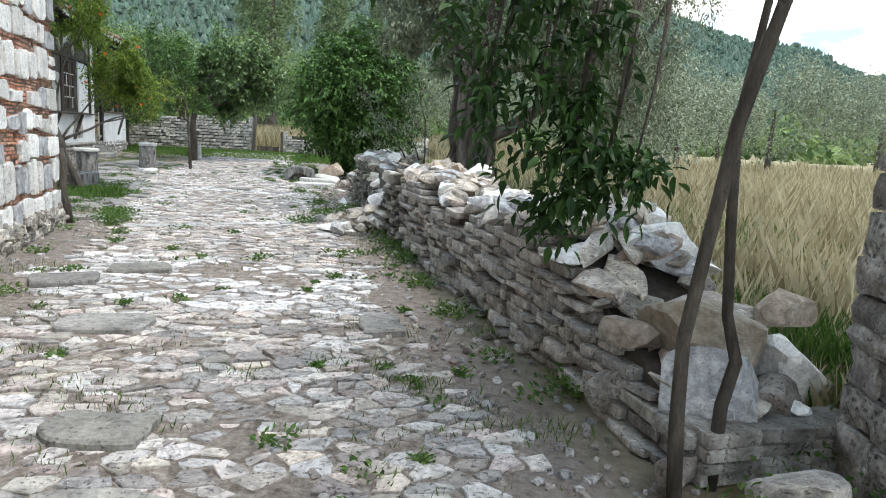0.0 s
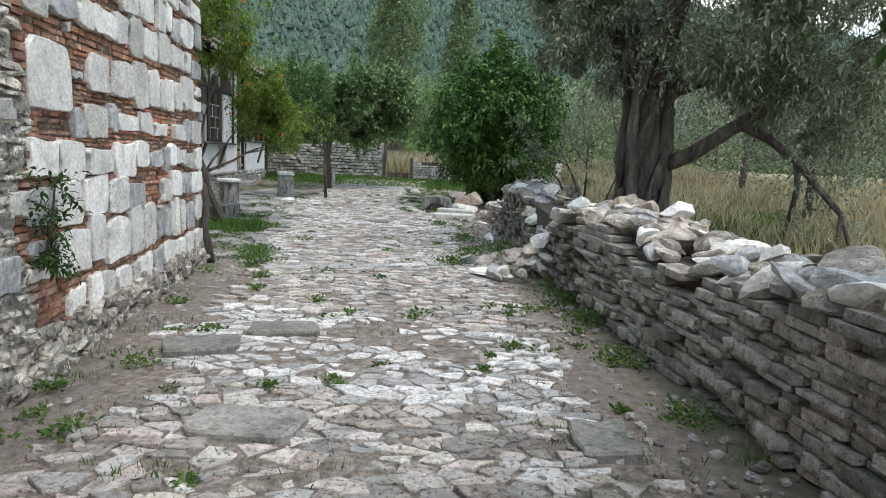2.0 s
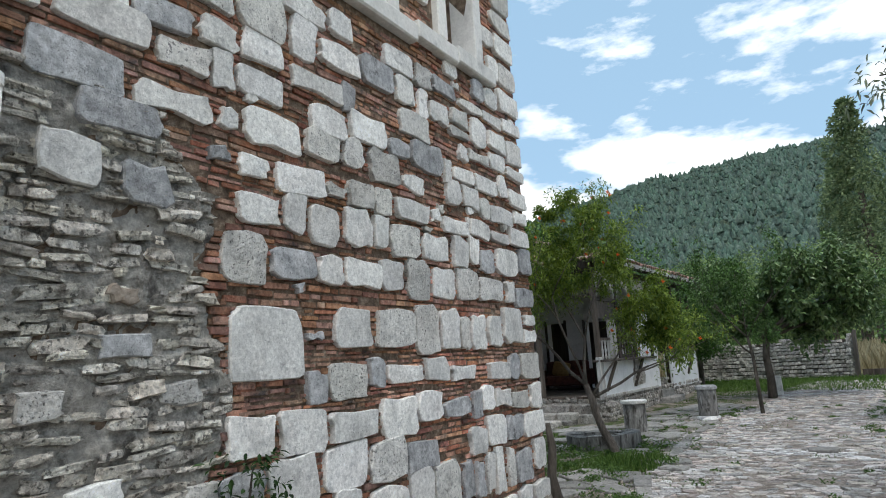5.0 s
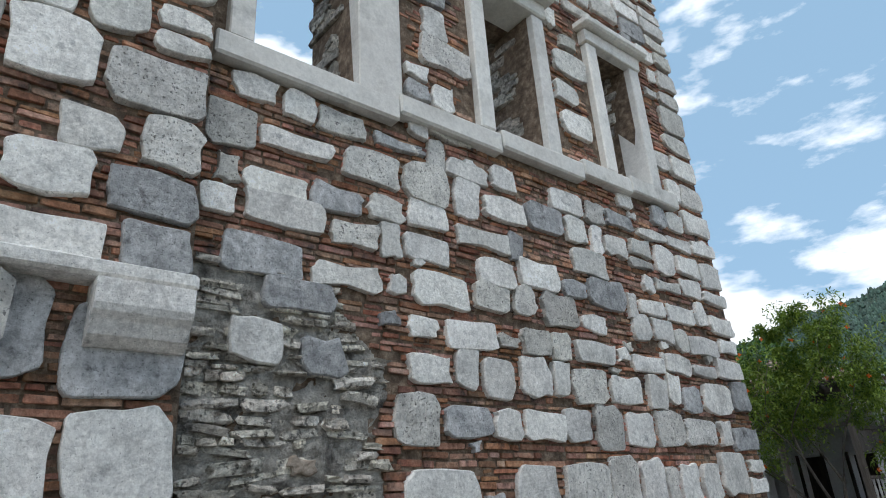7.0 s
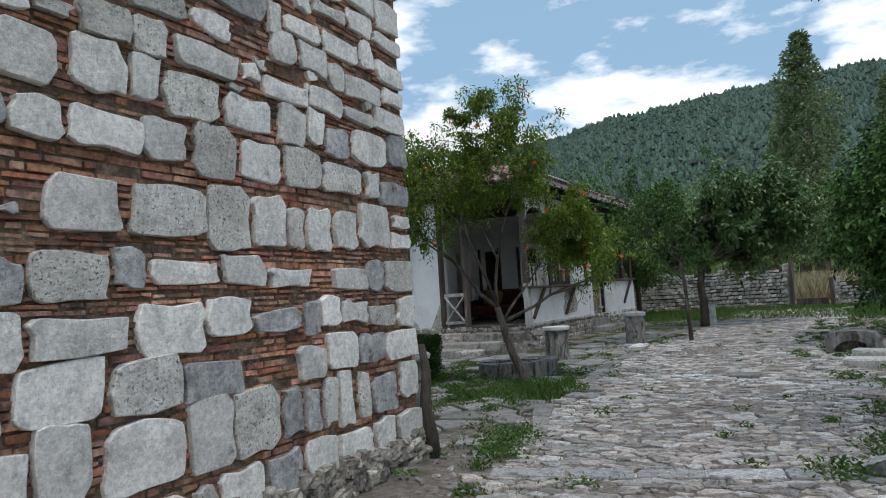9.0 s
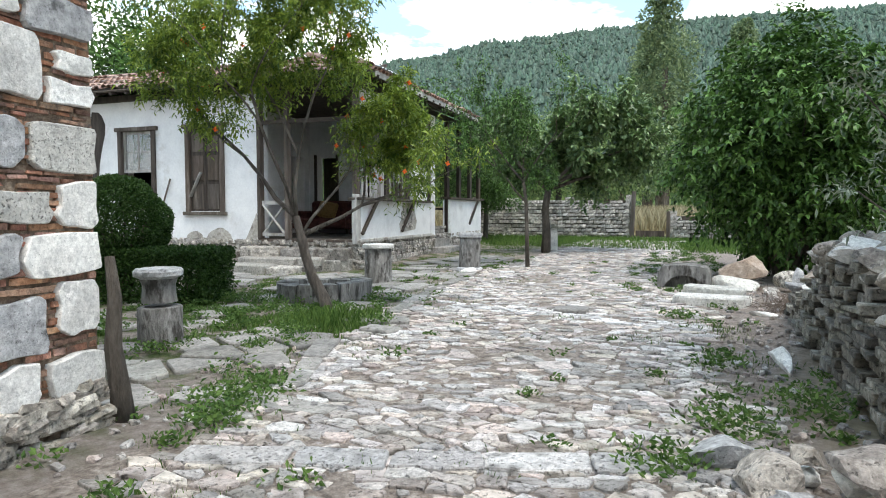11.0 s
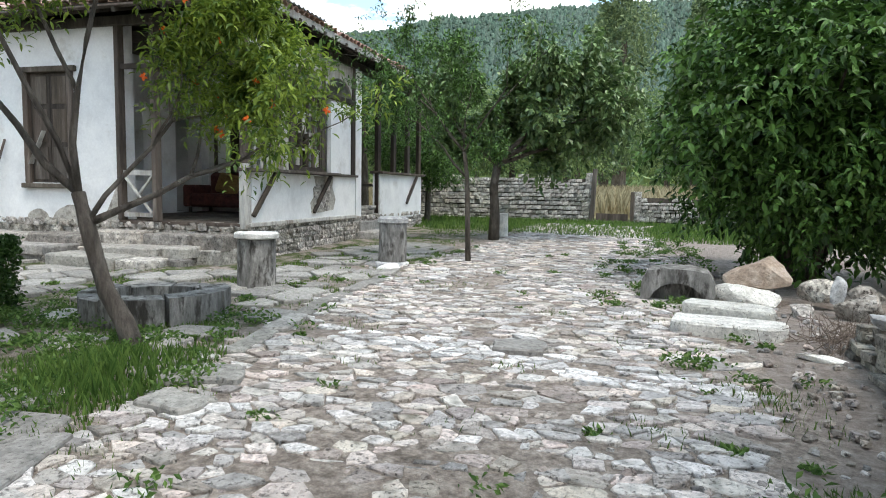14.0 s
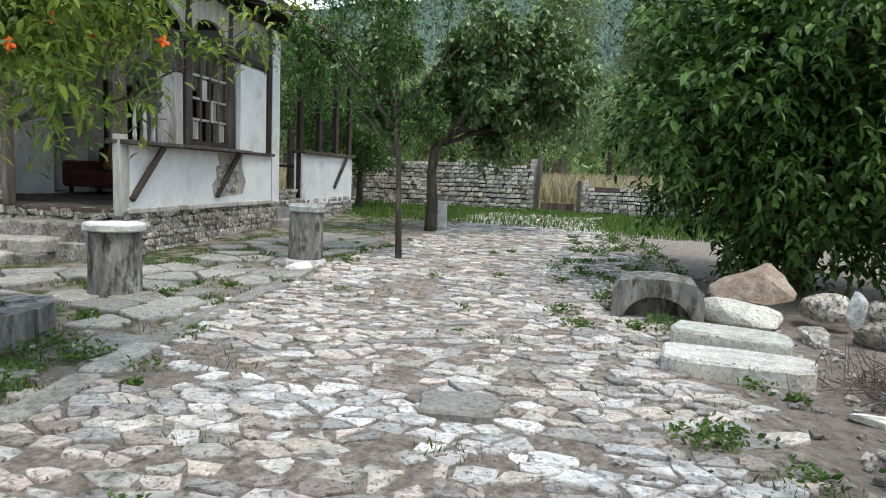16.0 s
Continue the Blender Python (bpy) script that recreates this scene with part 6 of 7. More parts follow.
def build_porch_things():
    # broad worn steps before the porch
    st = thing("porch_steps", Matrix.Identity(4), "broad worn stone steps up to the porch", "steps", kind="structure")
    rng = random.Random(8)
    for x0, x1, y0, y1, z0, z1 in ((-2.5, -0.1, -0.42, 0.02, 0.1, 0.56), (-2.3, -0.5, -0.85, -0.40, 0.1, 0.40), (-2.5, -0.7, -1.25, -0.83, 0.08, 0.27), (-5.6, -2.55, -0.55, 0.0, 0.1, 0.50), (-4.4, -2.6, -0.95, -0.5, 0.1, 0.36), (-7.0, -4.5, -0.95, -0.5, 0.05, 0.26)):
        u = x0
        while u < x1 - 0.05:
            w = min(rng.uniform(0.7, 1.6), x1 - u)
            z = z0
            lay = [z0 + (z1 - z0) * 0.5, z1] if z1 - z0 > 0.25 else [z1]
            for zt in lay:
                s = Shape()
                poly = soften(rough_quad(u + 0.01, u + w - 0.01, y0 + rng.uniform(-.12, .06), y1, 0.045), 0.16)
                prism(s, poly, z, zt - rng.uniform(0, .04), lambda a, b, d: hv(a, b, d), 0.02, 0.02)
                part("step_stone", s, M[rng.choice(("flag", "schist", "schist"))], st)
                z = zt - 0.02
            u += w
    for y0, y1, x1, z1 in ((4.15, 5.4, 0.42, 0.36), (4.2, 5.35, 0.12, 0.56)):
        s = Shape()
        prism(s, soften(rough_quad(-0.15, x1, y0, y1, 0.03), 0.2), 0.1, z1, lambda a, b, d: hv(a, b, d), 0.02, 0.02)
        part("step_stone", s, M["flag"], st)
    for k in range(9):
        y, z = 4.2 + k * 0.14, 0.62 + (k % 3) * 0.11
        s = Shape()
        rock(s, Matrix.Identity(4), (0.3, 0.18, 0.1), 0.3, 0.15, rng)
        part("step_stone", s, M["flag"], st).matrix_world = HM @ pose(-0.2, y, z, 0, 0, rng.uniform(-20, 20))

    sofa = thing("sofa", HM @ pose(-2.65, 3.4, FLOOR_Z + 0.01, 0, 0, 0), "worn dark red sofa standing in the gallery", "sofa")
    part("seat", box(Shape(), (-0.7, -0.35, 0.12), (0.7, 0.35, 0.40), None, 0, 0.05), M["sofa"], sofa)
    part("backrest", box(Shape(), (-0.7, 0.36, 0.12), (0.7, 0.55, 0.85), None, 0, 0.06), M["sofa"], sofa)
    for a in (-0.86, 0.71):
        part("armrest", box(Shape(), (a, -0.35, 0.12), (a + 0.15, 0.5, 0.58), None, 0, 0.04), M["sofa"], sofa)
    for a in (-0.75, 0.70):
        for b in (-0.28, 0.42):
            part("leg", box(Shape(), (a, b, 0), (a + 0.05, b + 0.05, 0.118)), M["darkwood"], sofa)
    cushion = tagged(part("cushion", box(Shape(), (-0.28, -0.06, -0.22), (0.28, 0.06, 0.22), None, 0, 0.05), M["ochrecloth"]), "ochre cushion leaning on the sofa's back", "cushion")
    cushion.matrix_world = HM @ pose(-2.75, 3.6, FLOOR_Z + 0.62, -18, 10, 0)
    pole = tagged(part("pole", beam(Shape(), hv(-4.95, -0.28, 0.50), hv(-4.62, -0.03, 2.0), 0.035), M["wood"]), "thin grey wooden pole leaning on the house wall", "pole")


build_porch_things()

# ---- garden wall beyond the yard ----


def garden_height(x, y):
    return ground_z(x, y) + 1.46 + 0.05 * math.sin(x * 2.1)


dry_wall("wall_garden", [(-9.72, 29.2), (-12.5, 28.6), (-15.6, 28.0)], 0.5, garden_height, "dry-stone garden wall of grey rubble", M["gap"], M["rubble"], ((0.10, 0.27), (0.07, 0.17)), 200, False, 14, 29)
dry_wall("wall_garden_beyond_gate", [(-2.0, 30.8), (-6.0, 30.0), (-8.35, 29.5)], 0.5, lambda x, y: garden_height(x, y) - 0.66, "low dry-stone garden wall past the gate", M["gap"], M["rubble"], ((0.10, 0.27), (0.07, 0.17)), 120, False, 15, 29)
gate = thing("gate_posts", pose(0, 0, 0), "wooden gate posts and a low hurdle in the garden wall", "gate")
part("post", beam(Shape(), (-9.62, 29.15, 0.3), (-9.55, 29.15, 2.0), 0.12), M["wood"], gate)
part("post", beam(Shape(), (-8.42, 29.4, 0.3), (-8.42, 29.4, 1.3), 0.10), M["wood"], gate)
part("hurdle", box(Shape(), (-9.5, 29.22, 0.40), (-8.5, 29.28, 0.62)), M["wood"], gate)

# ---- trees and bushes ----


def tree(name, x, y, label, leaf_mat, seed, trunk, limbs, leaves, reach, ln, wd, bark="bark", droop=0.0, depth=2, spread=0.7, up=0.15, extra=None, category="tree"):
    """trunk: rows of (dx, dy, z, radius); limbs: rows of (trunk row, direction, length, radius)."""
    rng = random.Random(seed)
    g = ground_z(x, y)
    root = thing(name, pose(x, y, g), label, category)
    s = Shape()
    pts = [Vector(p[:3]) for p in trunk]
    RNG.seed(seed)
    tube(s, pts, [p[3] for p in trunk], 12, 0.09)
    tips = []
    for k, d, l_, r_ in limbs:
        branches(s, pts[k], Vector(d).normalized(), l_, r_, depth, rng, tips, spread, up, 7)
    if name == "olive_thicket":
        tagged(part("stems", s, M[bark], root, smooth=True), kind="stuff")
    else:
        part("trunk", s, M[bark], root, smooth=True)
    fol = foliage(tips, leaves, reach, ln, wd, rng, droop)
    if extra:
        extra(fol, rng, tips)
    part("crown", fol, M[leaf_mat], root)
    return root, tips, rng




def masses(*rows, seed=1):
    """Clumps of leaves in rounded masses: rows of (x, y, z, radius, height radius, clumps, leaves, length, width)."""
    def put(fol, rng, tips):
        for x, y, z, ra, rz, clumps, count, ln, wd in rows:
            cs = []
            for _ in range(clumps):
                d = any_dir(rng)
                k = 0.55 + 0.5 * rng.random()
                cs.append((Vector((x + d.x * ra * k, y + d.y * ra * k, z + d.z * rz * k)), ra * rng.uniform(0.12, 0.30)))
            tips.extend(c for c, _ in cs)
            for _ in range(count // 8):
                c, r_ = rng.choice(cs)
                o = any_dir(rng)
                sprig(fol, c + o * r_ * 0.4 * rng.random(), (o + UP * 0.15).normalized(), r_ * rng.uniform(0.6, 1.3), 8, ln, wd, rng, 0.4)
    return put


def gnarl(root, strands, h, r0, seed):
    """Twisted strands that make up an old trunk."""
    rng = random.Random(seed)
    for k in range(strands):
        a = k / strands * math.tau
        pts, rad = [], []
        for i in range(14):
            f = i / 13
            w = r0 * (1.25 - 1.1 * f + 1.0 * f * f) * rng.uniform(0.88, 1.12)
            b = a + (1.1 + 0.5 * math.sin(k * 2.3)) * f + 0.28 * math.sin(8 * f + k * 1.7)
            pts.append((w * math.cos(b), w * math.sin(b), -0.15 + h * f * (0.9 + 0.03 * (k % 5))))
            rad.append(r0 * (0.34 - 0.25 * f) * rng.uniform(0.55, 1.5))
        part("trunk_strand", tube(Shape(), pts, rad, 7, 0.15), M["oldbark"], root, smooth=True)


root, tips, rng = tree("pomegranate_tree", -7.1, 12.2, "slender pomegranate tree with orange flowers, leaning over the yard", "leaf_pome", 12,
     [(.10, .06, -0.1, .085), (.0, .02, .18, .072), (-.10, -.05, .42, .062), (-.20, -.07, .68, .058), (-.22, -.12, .92, .060), (-.30, -.13, 1.15, .050)],
     [(5, (-.7, -.45, 1), 1.3, .032), (5, (.1, .05, 1), 1.5, .03), (4, (1, .7, .45), 1.1, .032), (4, (.6, .5, .9), 1.0, .024), (5, (-.3, -.2, 1), 1.6, .026)],
     9000, 0.24, 0.074, 0.025, "oldbark", spread=0.65, up=0.12,
     extra=masses((-1.1, -.8, 2.95, .85, .7, 60, 9500, .074, .025), (-.1, 0, 3.3, .8, .7, 60, 9500, .074, .025), (.66, .62, 2.3, .46, .55, 44, 7500, .074, .025), (-.3, -.25, 3.9, .6, .6, 26, 4200, .074, .025)))
s = Shape()
for k in range(9):
    leaf(s, Vector((0, 0, 0)), any_dir(rng), 0.035, 0.024, rng=rng)
bloom = s.mesh("flower", M["flower"])
for _ in range(52):
    c = rng.choice(tips) + any_dir(rng) * 0.3
    ob = part("flower", bloom, None, root)
    ob.location = c

tree("fig_tree", -9.05, 21.64, "dark fig tree with a spreading crown beside the lawn", "leaf_fig", 22,
     [(0, 0, -0.1, .13), (.03, 0, .5, .105), (-.02, 0, 1.1, .09), (0.06, 0, 1.6, .085)],
     [(3, (1, .4, .6), 1.5, .07), (3, (-.7, -.4, .9), 1.2, .06), (3, (.9, -.5, .9), 1.4, .06), (3, (1, .6, .5), 1.5, .05), (3, (.2, .2, 1), 1.3, .06)],
     6000, 0.4, 0.15, 0.085, droop=0.5, extra=masses((1.15, .6, 2.75, 1.3, 1.2, 46, 8500, .16, .10), (-.6, -.3, 2.7, .9, .9, 18, 3600, .16, .09)))
tree("young_tree", -7.57, 18.1, "thin young tree with sparse dark leaves", "leaf_bush", 32,
     [(0, 0, -0.1, .045), (-.02, 0, .6, .04), (-.06, .02, 1.3, .034), (-.12, .02, 1.7, .03)],
     [(3, (-.8, -.2, 1), 1.1, .02), (3, (.3, .2, 1), 1.2, .02), (2, (-.9, -.3, .8), 1.2, .02), (3, (-.2, .5, 1), 1.0, .018), (3, (-1, -.8, .9), 1.4, .02)],
     2600, 0.25, 0.08, 0.026, spread=0.6, up=0.2, extra=masses((-.6, -.3, 2.7, .8, 1.1, 50, 5200, .08, .026), (.25, .2, 2.0, .5, .6, 14, 1300, .08, .026)))


olive, _, _ = tree("olive_tree", 0.25, 11.6, "old olive tree with a thick gnarled trunk beside the field wall", "leaf_olive", 42,
     [(0, 0, -0.2, .40), (.0, .0, .4, .32), (.0, .0, .9, .26), (.0, .0, 1.3, .26), (0, .0, 1.8, .28), (.0, .0, 2.2, .27), (.0, .0, 2.5, .22)],
     [(6, (-.9, -.2, .8), 1.6, .13), (3, (1, -.1, .62), 2.9, .13), (5, (.2, 1, .6), 1.8, .12), (6, (.3, -.9, .8), 1.7, .12), (6, (0, .1, 1), 1.6, .14), (5, (-.4, .1, 1), 1.7, .12), (6, (.5, -.2, .9), 1.8, .12)],
     12000, 0.45, 0.11, 0.03, "oldbark", 0.35, 2, 0.75, 0.0,
     extra=masses((1.4, .3, 4.0, 2.3, 1.5, 80, 28000, .11, .03), (-.75, .1, 3.4, .95, 1.0, 24, 7000, .11, .03), (2.2, -.6, 3.2, 1.2, .9, 24, 7000, .11, .03), (-1.1, .1, 3.5, .8, .7, 30, 5000, .11, .03), (1.3, -.2, 2.75, 1.0, .55, 30, 6000, .11, .03), (2.6, .6, 2.4, 1.2, .7, 30, 7000, .11, .03)))

gnarl(olive, 12, 3.3, 0.34, 5)
tree("olive_thicket", -0.55, 11.9, "thicket of young olive shoots at the trunk's foot", "leaf_olive", 43, [(0, 0, -0.1, .04), (0, 0, .3, .035), (0, 0, .6, .03)],
     [(1, (-.3, 0, 1), 1.2, .02), (1, (.3, .2, 1), 1.3, .02), (2, (0, -.3, 1), 1.1, .02), (2, (-.5, .3, 1), 1.2, .02), (1, (.5, -.2, 1), 1.1, .02)], 2600, 0.3, 0.07, 0.018, depth=1, category="shrub")


def round_bush(name, x, y, radius, height, label, leaf_mat, seed, leaves, ln, wd, base=0.1, lumps=0.22, sprigs=0):
    """Stems within, leaves dense towards an uneven outline."""
    rng = random.Random(seed)
    g = ground_z(x, y)
    root = thing(name, pose(x, y, g), label, "bush")
    for k in range(9):
        a = k / 9 * math.tau
        d = Vector((math.cos(a) * 0.45, math.sin(a) * 0.45, 1))
        s = Shape()
        tube(s, [Vector((0.1 * math.cos(a), 0.1 * math.sin(a), -0.1)), d * height * 0.3, d * height * 0.62 + any_dir(rng) * 0.2], [0.05, 0.04, 0.015], 6)
        part("stem", s, M["bark"], root)
    f = Shape()
    hz = (height - base) / 2
    cz = base + hz

    def at(d, k):
        taper = 1 - 0.25 * max(0.0, d.z - 0.2) - 0.45 * max(0.0, -d.z - 0.35)
        return Vector((d.x * radius * k * taper, d.y * radius * k * taper, cz + d.z * hz * k))
    for _ in range(leaves):
        d = any_dir(rng)
        bump = 1 + lumps * noise.noise((d.x * 2.6 + seed, d.y * 2.6, d.z * 2.6)) + 0.6 * lumps * noise.noise((d.x * 6, d.y * 6 + seed, d.z * 6))
        if sprigs:
            p = at(d, bump * (1.0 - 0.42 * rng.random() ** 1.3) - 0.10)
            if p.z > 0.1:
                sprig(f, p, (d * 0.8 + any_dir(rng) * 0.7 + UP * 0.15).normalized(), rng.uniform(0.2, 0.42), sprigs, ln, wd, rng, 0.7)
        else:
            p = at(d, bump * (1 - 0.3 * rng.random() ** 2.2))
            if p.z > 0.02:
                leaf(f, p, (d * 0.8 + any_dir(rng) - UP * 0.35).normalized(), ln * rng.uniform(.6, 1.25), wd * rng.uniform(.7, 1.2), rng=rng)
    if sprigs:
        for _ in range(5000):
            d = any_dir(rng)
            p = at(d, 0.62 * rng.random() ** 0.4)
            if p.z > 0.1:
                blade(f, p, any_dir(rng), ln * 2.2, wd * 2.6, rng, 3)
    part("crown", f, M[leaf_mat], root)
    return root


round_bush("mulberry_bush", -3.1, 18.85, 1.85, 4.1, "large dense dark-green bush beside the lane", "leaf_bush", 52, 3300, 0.125, 0.062, 0.15, 0.30, 9)
M["leaf_box"] = leafy("boxwood_leaf", (0.02, 0.05, 0.012), (0.055, 0.11, 0.025))
round_bush("clipped_ball", -10.35, 11.35, 0.72, 1.75, "clipped round boxwood ball behind a low hedge", "leaf_box", 54, 34000, 0.042, 0.028, 0.35, 0.05)


def hedge(x, y, sx, sy, h, turn):
    rng = random.Random(6)
    root = thing("clipped_hedge", pose(x, y, ground_z(x, y), 0, 0, turn), "low clipped boxwood hedge", "hedge")
    for k in range(6):
        s = Shape()
        tube(s, [Vector((-sx / 2 + sx * (k + .5) / 6, 0, -0.05)), Vector((-sx / 2 + sx * (k + .5) / 6, 0, h * 0.8))], [0.02, 0.01], 5)
        part("stem", s, M["bark"], root)
    f = Shape()
    for _ in range(34000):
        p = Vector((rng.uniform(-1, 1), rng.uniform(-1, 1), rng.uniform(0.0, 1)))
        ax = rng.choice((0, 1, 2, 2))
        e = 1 - 0.3 * rng.random() ** 1.5
        p[ax] = e if ax == 2 else rng.choice((-e, e))
        p *= 1 + 0.05 * noise.noise((p.x * 3, p.y * 3, p.z * 3))
        leaf(f, Vector((p.x * sx / 2, p.y * sy / 2, p.z * h)), any_dir(rng), 0.046, 0.028, rng=rng)
    part("crown", f, M["leaf_box"], root)


hedge(-9.75, 11.55, 1.9, 1.0, 0.72, 30)

# the dark sapling where the walk begins, its twigs hanging over the lane
rng = random.Random(61)
sap = thing("bay_sapling", pose(1.25, 2.82, 0), "dark two-stemmed sapling with glossy leaves hanging over the lane", "tree")
s = Shape()
tube(s, [(0, 0, -0.05), (-.03, .01, .35), (-.04, .02, .69), (0, 0, 1.08), (.05, -.01, 1.52), (.14, -.05, 1.95), (.24, -.08, 2.5), (.3, -.05, 3.0)], [.032, .03, .028, .028, .027, .026, .022, .015], 8, 0.08)
tube(s, [(.2, .17, -0.05), (.2, .17, .37), (.23, .16, .57), (.18, .18, .76), (.15, .19, 1.13), (.13, .2, 1.53), (.16, .1, 2.1)], [.03, .03, .027, .024, .022, .02, .015], 8, 0.08)
tips = []
for p, d, l_ in (((.2, -.08, 2.3), (-1, .5, .1), .8), ((.24, -.08, 2.5), (-1, .6, 0), .9), ((.2, -.08, 2.2), (-1, .5, .15), 1.0), ((.3, -.05, 2.8), (-.6, .3, .3), .8), ((.3, -.05, 2.8), (.5, .6, .3), .8)):
    branches(s, Vector(p), Vector(d).normalized(), l_, 0.014, 1, rng, tips, 0.5, -0.1, 5)
hang = [Vector((.36, .36, 1.41)).lerp(Vector(p), 0.60) - Vector((1.25, 2.82, 0)) for p in ((.21, 3.36, 1.96), (.46, 3.36, 1.88), (.71, 3.34, 1.89), (.9, 3.31, 1.94), (.38, 3.36, 1.66), (.63, 3.35, 1.67), (.83, 3.32, 1.68), (.58, 3.35, 1.42), (.78, 3.33, 1.45), (.95, 3.3, 1.42), (1.06, 3.27, 1.38), (.92, 3.31, 1.26), (.75, 3.34, 1.2), (.7, 3.3, 2.05), (.5, 3.3, 2.1))]
for h in hang:
    tube(s, [h + Vector((.05, 0, .5)), h + Vector((.03, 0, .2)), h], [.006, .005, .003], 5)
part("stem", s, M["bark"], sap, smooth=True)
f = foliage(hang, 1300, 0.125, 0.052, 0.023, rng, 0.6)
for _ in range(260):
    c = rng.choice(tips)
    leaf(f, c + any_dir(rng) * 0.25 * rng.random(), any_dir(rng), 0.08, 0.034, rng=rng)
part("leaves", f, M["leaf_dark"], sap)

# a gnarled vine stem on the church corner
s = Shape()
tube(s, [CM @ Vector(p) for p in ((.10, .10, -0.05), (.10, .06, .2), (.05, .07, .45), (.09, .05, .75), (.05, .06, 1.0))], [.07, .06, .05, .045, .03], 8, 0.15)
vine = thing("vine_stump", Matrix.Identity(4), "gnarled dead vine stem at the church corner", "vine")
part("stem", s, M["bark"], vine, smooth=True)
rng = random.Random(62)
f = foliage([CM @ Vector((.12, -4.05 + a, .75 + b)) for a in (-.15, 0, .1) for b in (0, .2, .4)], 420, 0.17, 0.06, 0.022, rng)
shrub = thing("wall_shrub", Matrix.Identity(4), "small dark shrub growing out of the church wall", "shrub")
part("leaves", f, M["leaf_dark"], shrub)
s = Shape()
tube(s, [CM @ Vector(p) for p in ((.02, -4.05, .6), (.1, -4.07, .9), (.13, -4.05, 1.2))], [.012, .01, .005], 5)
part("stem", s, M["bark"], shrub)

tree("plane_tree", 3.0, 3.5, "shady tree over the start of the field wall", "leaf_bush", 63,
     [(0, 0, -0.1, .14), (-.05, 0, .9, .12), (-.12, -.02, 1.7, .11), (-.15, -.02, 2.4, .10)],
     [(3, (-.6, -.3, .9), 1.2, .06), (3, (.6, .3, .9), 1.2, .06), (3, (.1, -.6, .9), 1.2, .05)], 3000, 0.4, 0.12, 0.06,
     extra=masses((.1, -.1, 4.2, 1.9, .9, 50, 9000, .12, .06)))

# ---- trees further off ----


def far_tree_shape(seed, h, w, leaves, size, tall=False):
    rng = random.Random(seed)
    s, f = Shape(), Shape()
    tube(s, [(0, 0, -0.3), (0.05, 0, h * 0.25), (0.0, 0.05, h * 0.6)], [h * 0.03, h * 0.025, h * 0.01], 7)
    blobs = []
    n = 26 if tall else 16
    for k in range(n):
        if tall:
            z = h * (0.14 + 0.84 * k / n)
            r_ = w * 0.5 * math.sin(math.pi * min(1, 0.18 + 0.8 * k / n)) ** 0.8
            o = any_dir(rng)
            blobs.append((Vector((o.x * r_ * 0.6, o.y * r_ * 0.6, z)), r_ * 0.6 + 0.15))
        else:
            o = any_dir(rng)
            blobs.append((Vector((o.x * w * 0.34, o.y * w * 0.34, h * 0.62 + o.z * h * 0.25)), w * rng.uniform(0.13, 0.24)))
    for _ in range(leaves):
        c, r_ = rng.choice(blobs)
        d = any_dir(rng)
        p = c + d * r_ * (0.6 + 0.5 * rng.random())
        leaf(f, p, (d + any_dir(rng)).normalized(), size * rng.uniform(.6, 1.3), size * 0.5, rng=rng)
    return s, f


def far_tree(name, label, mat, seed, h, w, leaves, size, places, group, tall=False):
    s, f = far_tree_shape(seed, h, w, leaves, size, tall)
    x, y, k, a = places[0]
    first = thing(name, pose(x, y, ground_z(x, y), 0, 0, a), label, "tree", group)
    first.scale = (k, k, k)
    part("trunk", s, M["bark"], first)
    part("crown", f, M[mat], first)
    for x, y, k, a in places[1:]:
        ob = copy_thing(first, pose(x, y, ground_z(x, y), 0, 0, a))
        ob.scale = (k, k, k)


far_tree("poplar", "tall slender poplar behind the garden", "leaf_poplar", 71, 18, 4.5, 9000, 0.34, [(-20, 64, 1.2, 0), (-22.4, 67, 0.95, 60), (-15.0, 70, 1.0, 120), (-11.5, 72, 0.8, 200)], "poplars behind the garden", True)
far_tree("orchard_tree", "green orchard tree behind the garden wall", "leaf_wood", 72, 5.5, 5.5, 8000, 0.17,
         [(-13, 35, .9, 0), (-17, 38, 1.1, 40), (-22, 41, 1.2, 90), (-8, 42, 1.0, 130), (-27, 40, 1.1, 170), (-12, 48, 1.2, 220), (-19, 52, 1.4, 260), (-27, 52, 1.4, 300), (-5, 50, 1.2, 20), (-34, 46, 1.4, 70), (-35, 60, 1.6, 110), (-1, 58, 1.4, 10), (-44, 58, 1.6, 33), (-52, 50, 1.6, 99)], "trees behind the garden wall")
far_tree("walnut_tree", "dark leafy tree behind the house", "leaf_bush", 73, 7.5, 7, 11000, 0.2, [(-19.5, 22.5, .95, 0), (-23, 17, 1.1, 80), (-17.5, 27.5, .8, 150), (-26, 23, 1.2, 200), (-13.6, 25.8, .45, 30)], "trees behind the house")
far_tree("field_olive", "grey-green olive tree in the dry field", "leaf_olive", 74, 4.6, 5.6, 9000, 0.13,
         [(4.5, 26, 1.0, 0), (9.5, 31, 1.1, 50), (1.0, 33, 1.1, 100), (15, 34, 1.2, 150), (20, 29, 1.0, 200), (6, 41, 1.2, 250), (13, 45, 1.3, 300), (25, 42, 1.3, 20), (31, 36, 1.2, 70), (-3.5, 40, 1.1, 140), (36, 50, 1.4, 10), (20, 55, 1.4, 190), (4.5, 18.5, .8, 300)], "olive trees in the field")

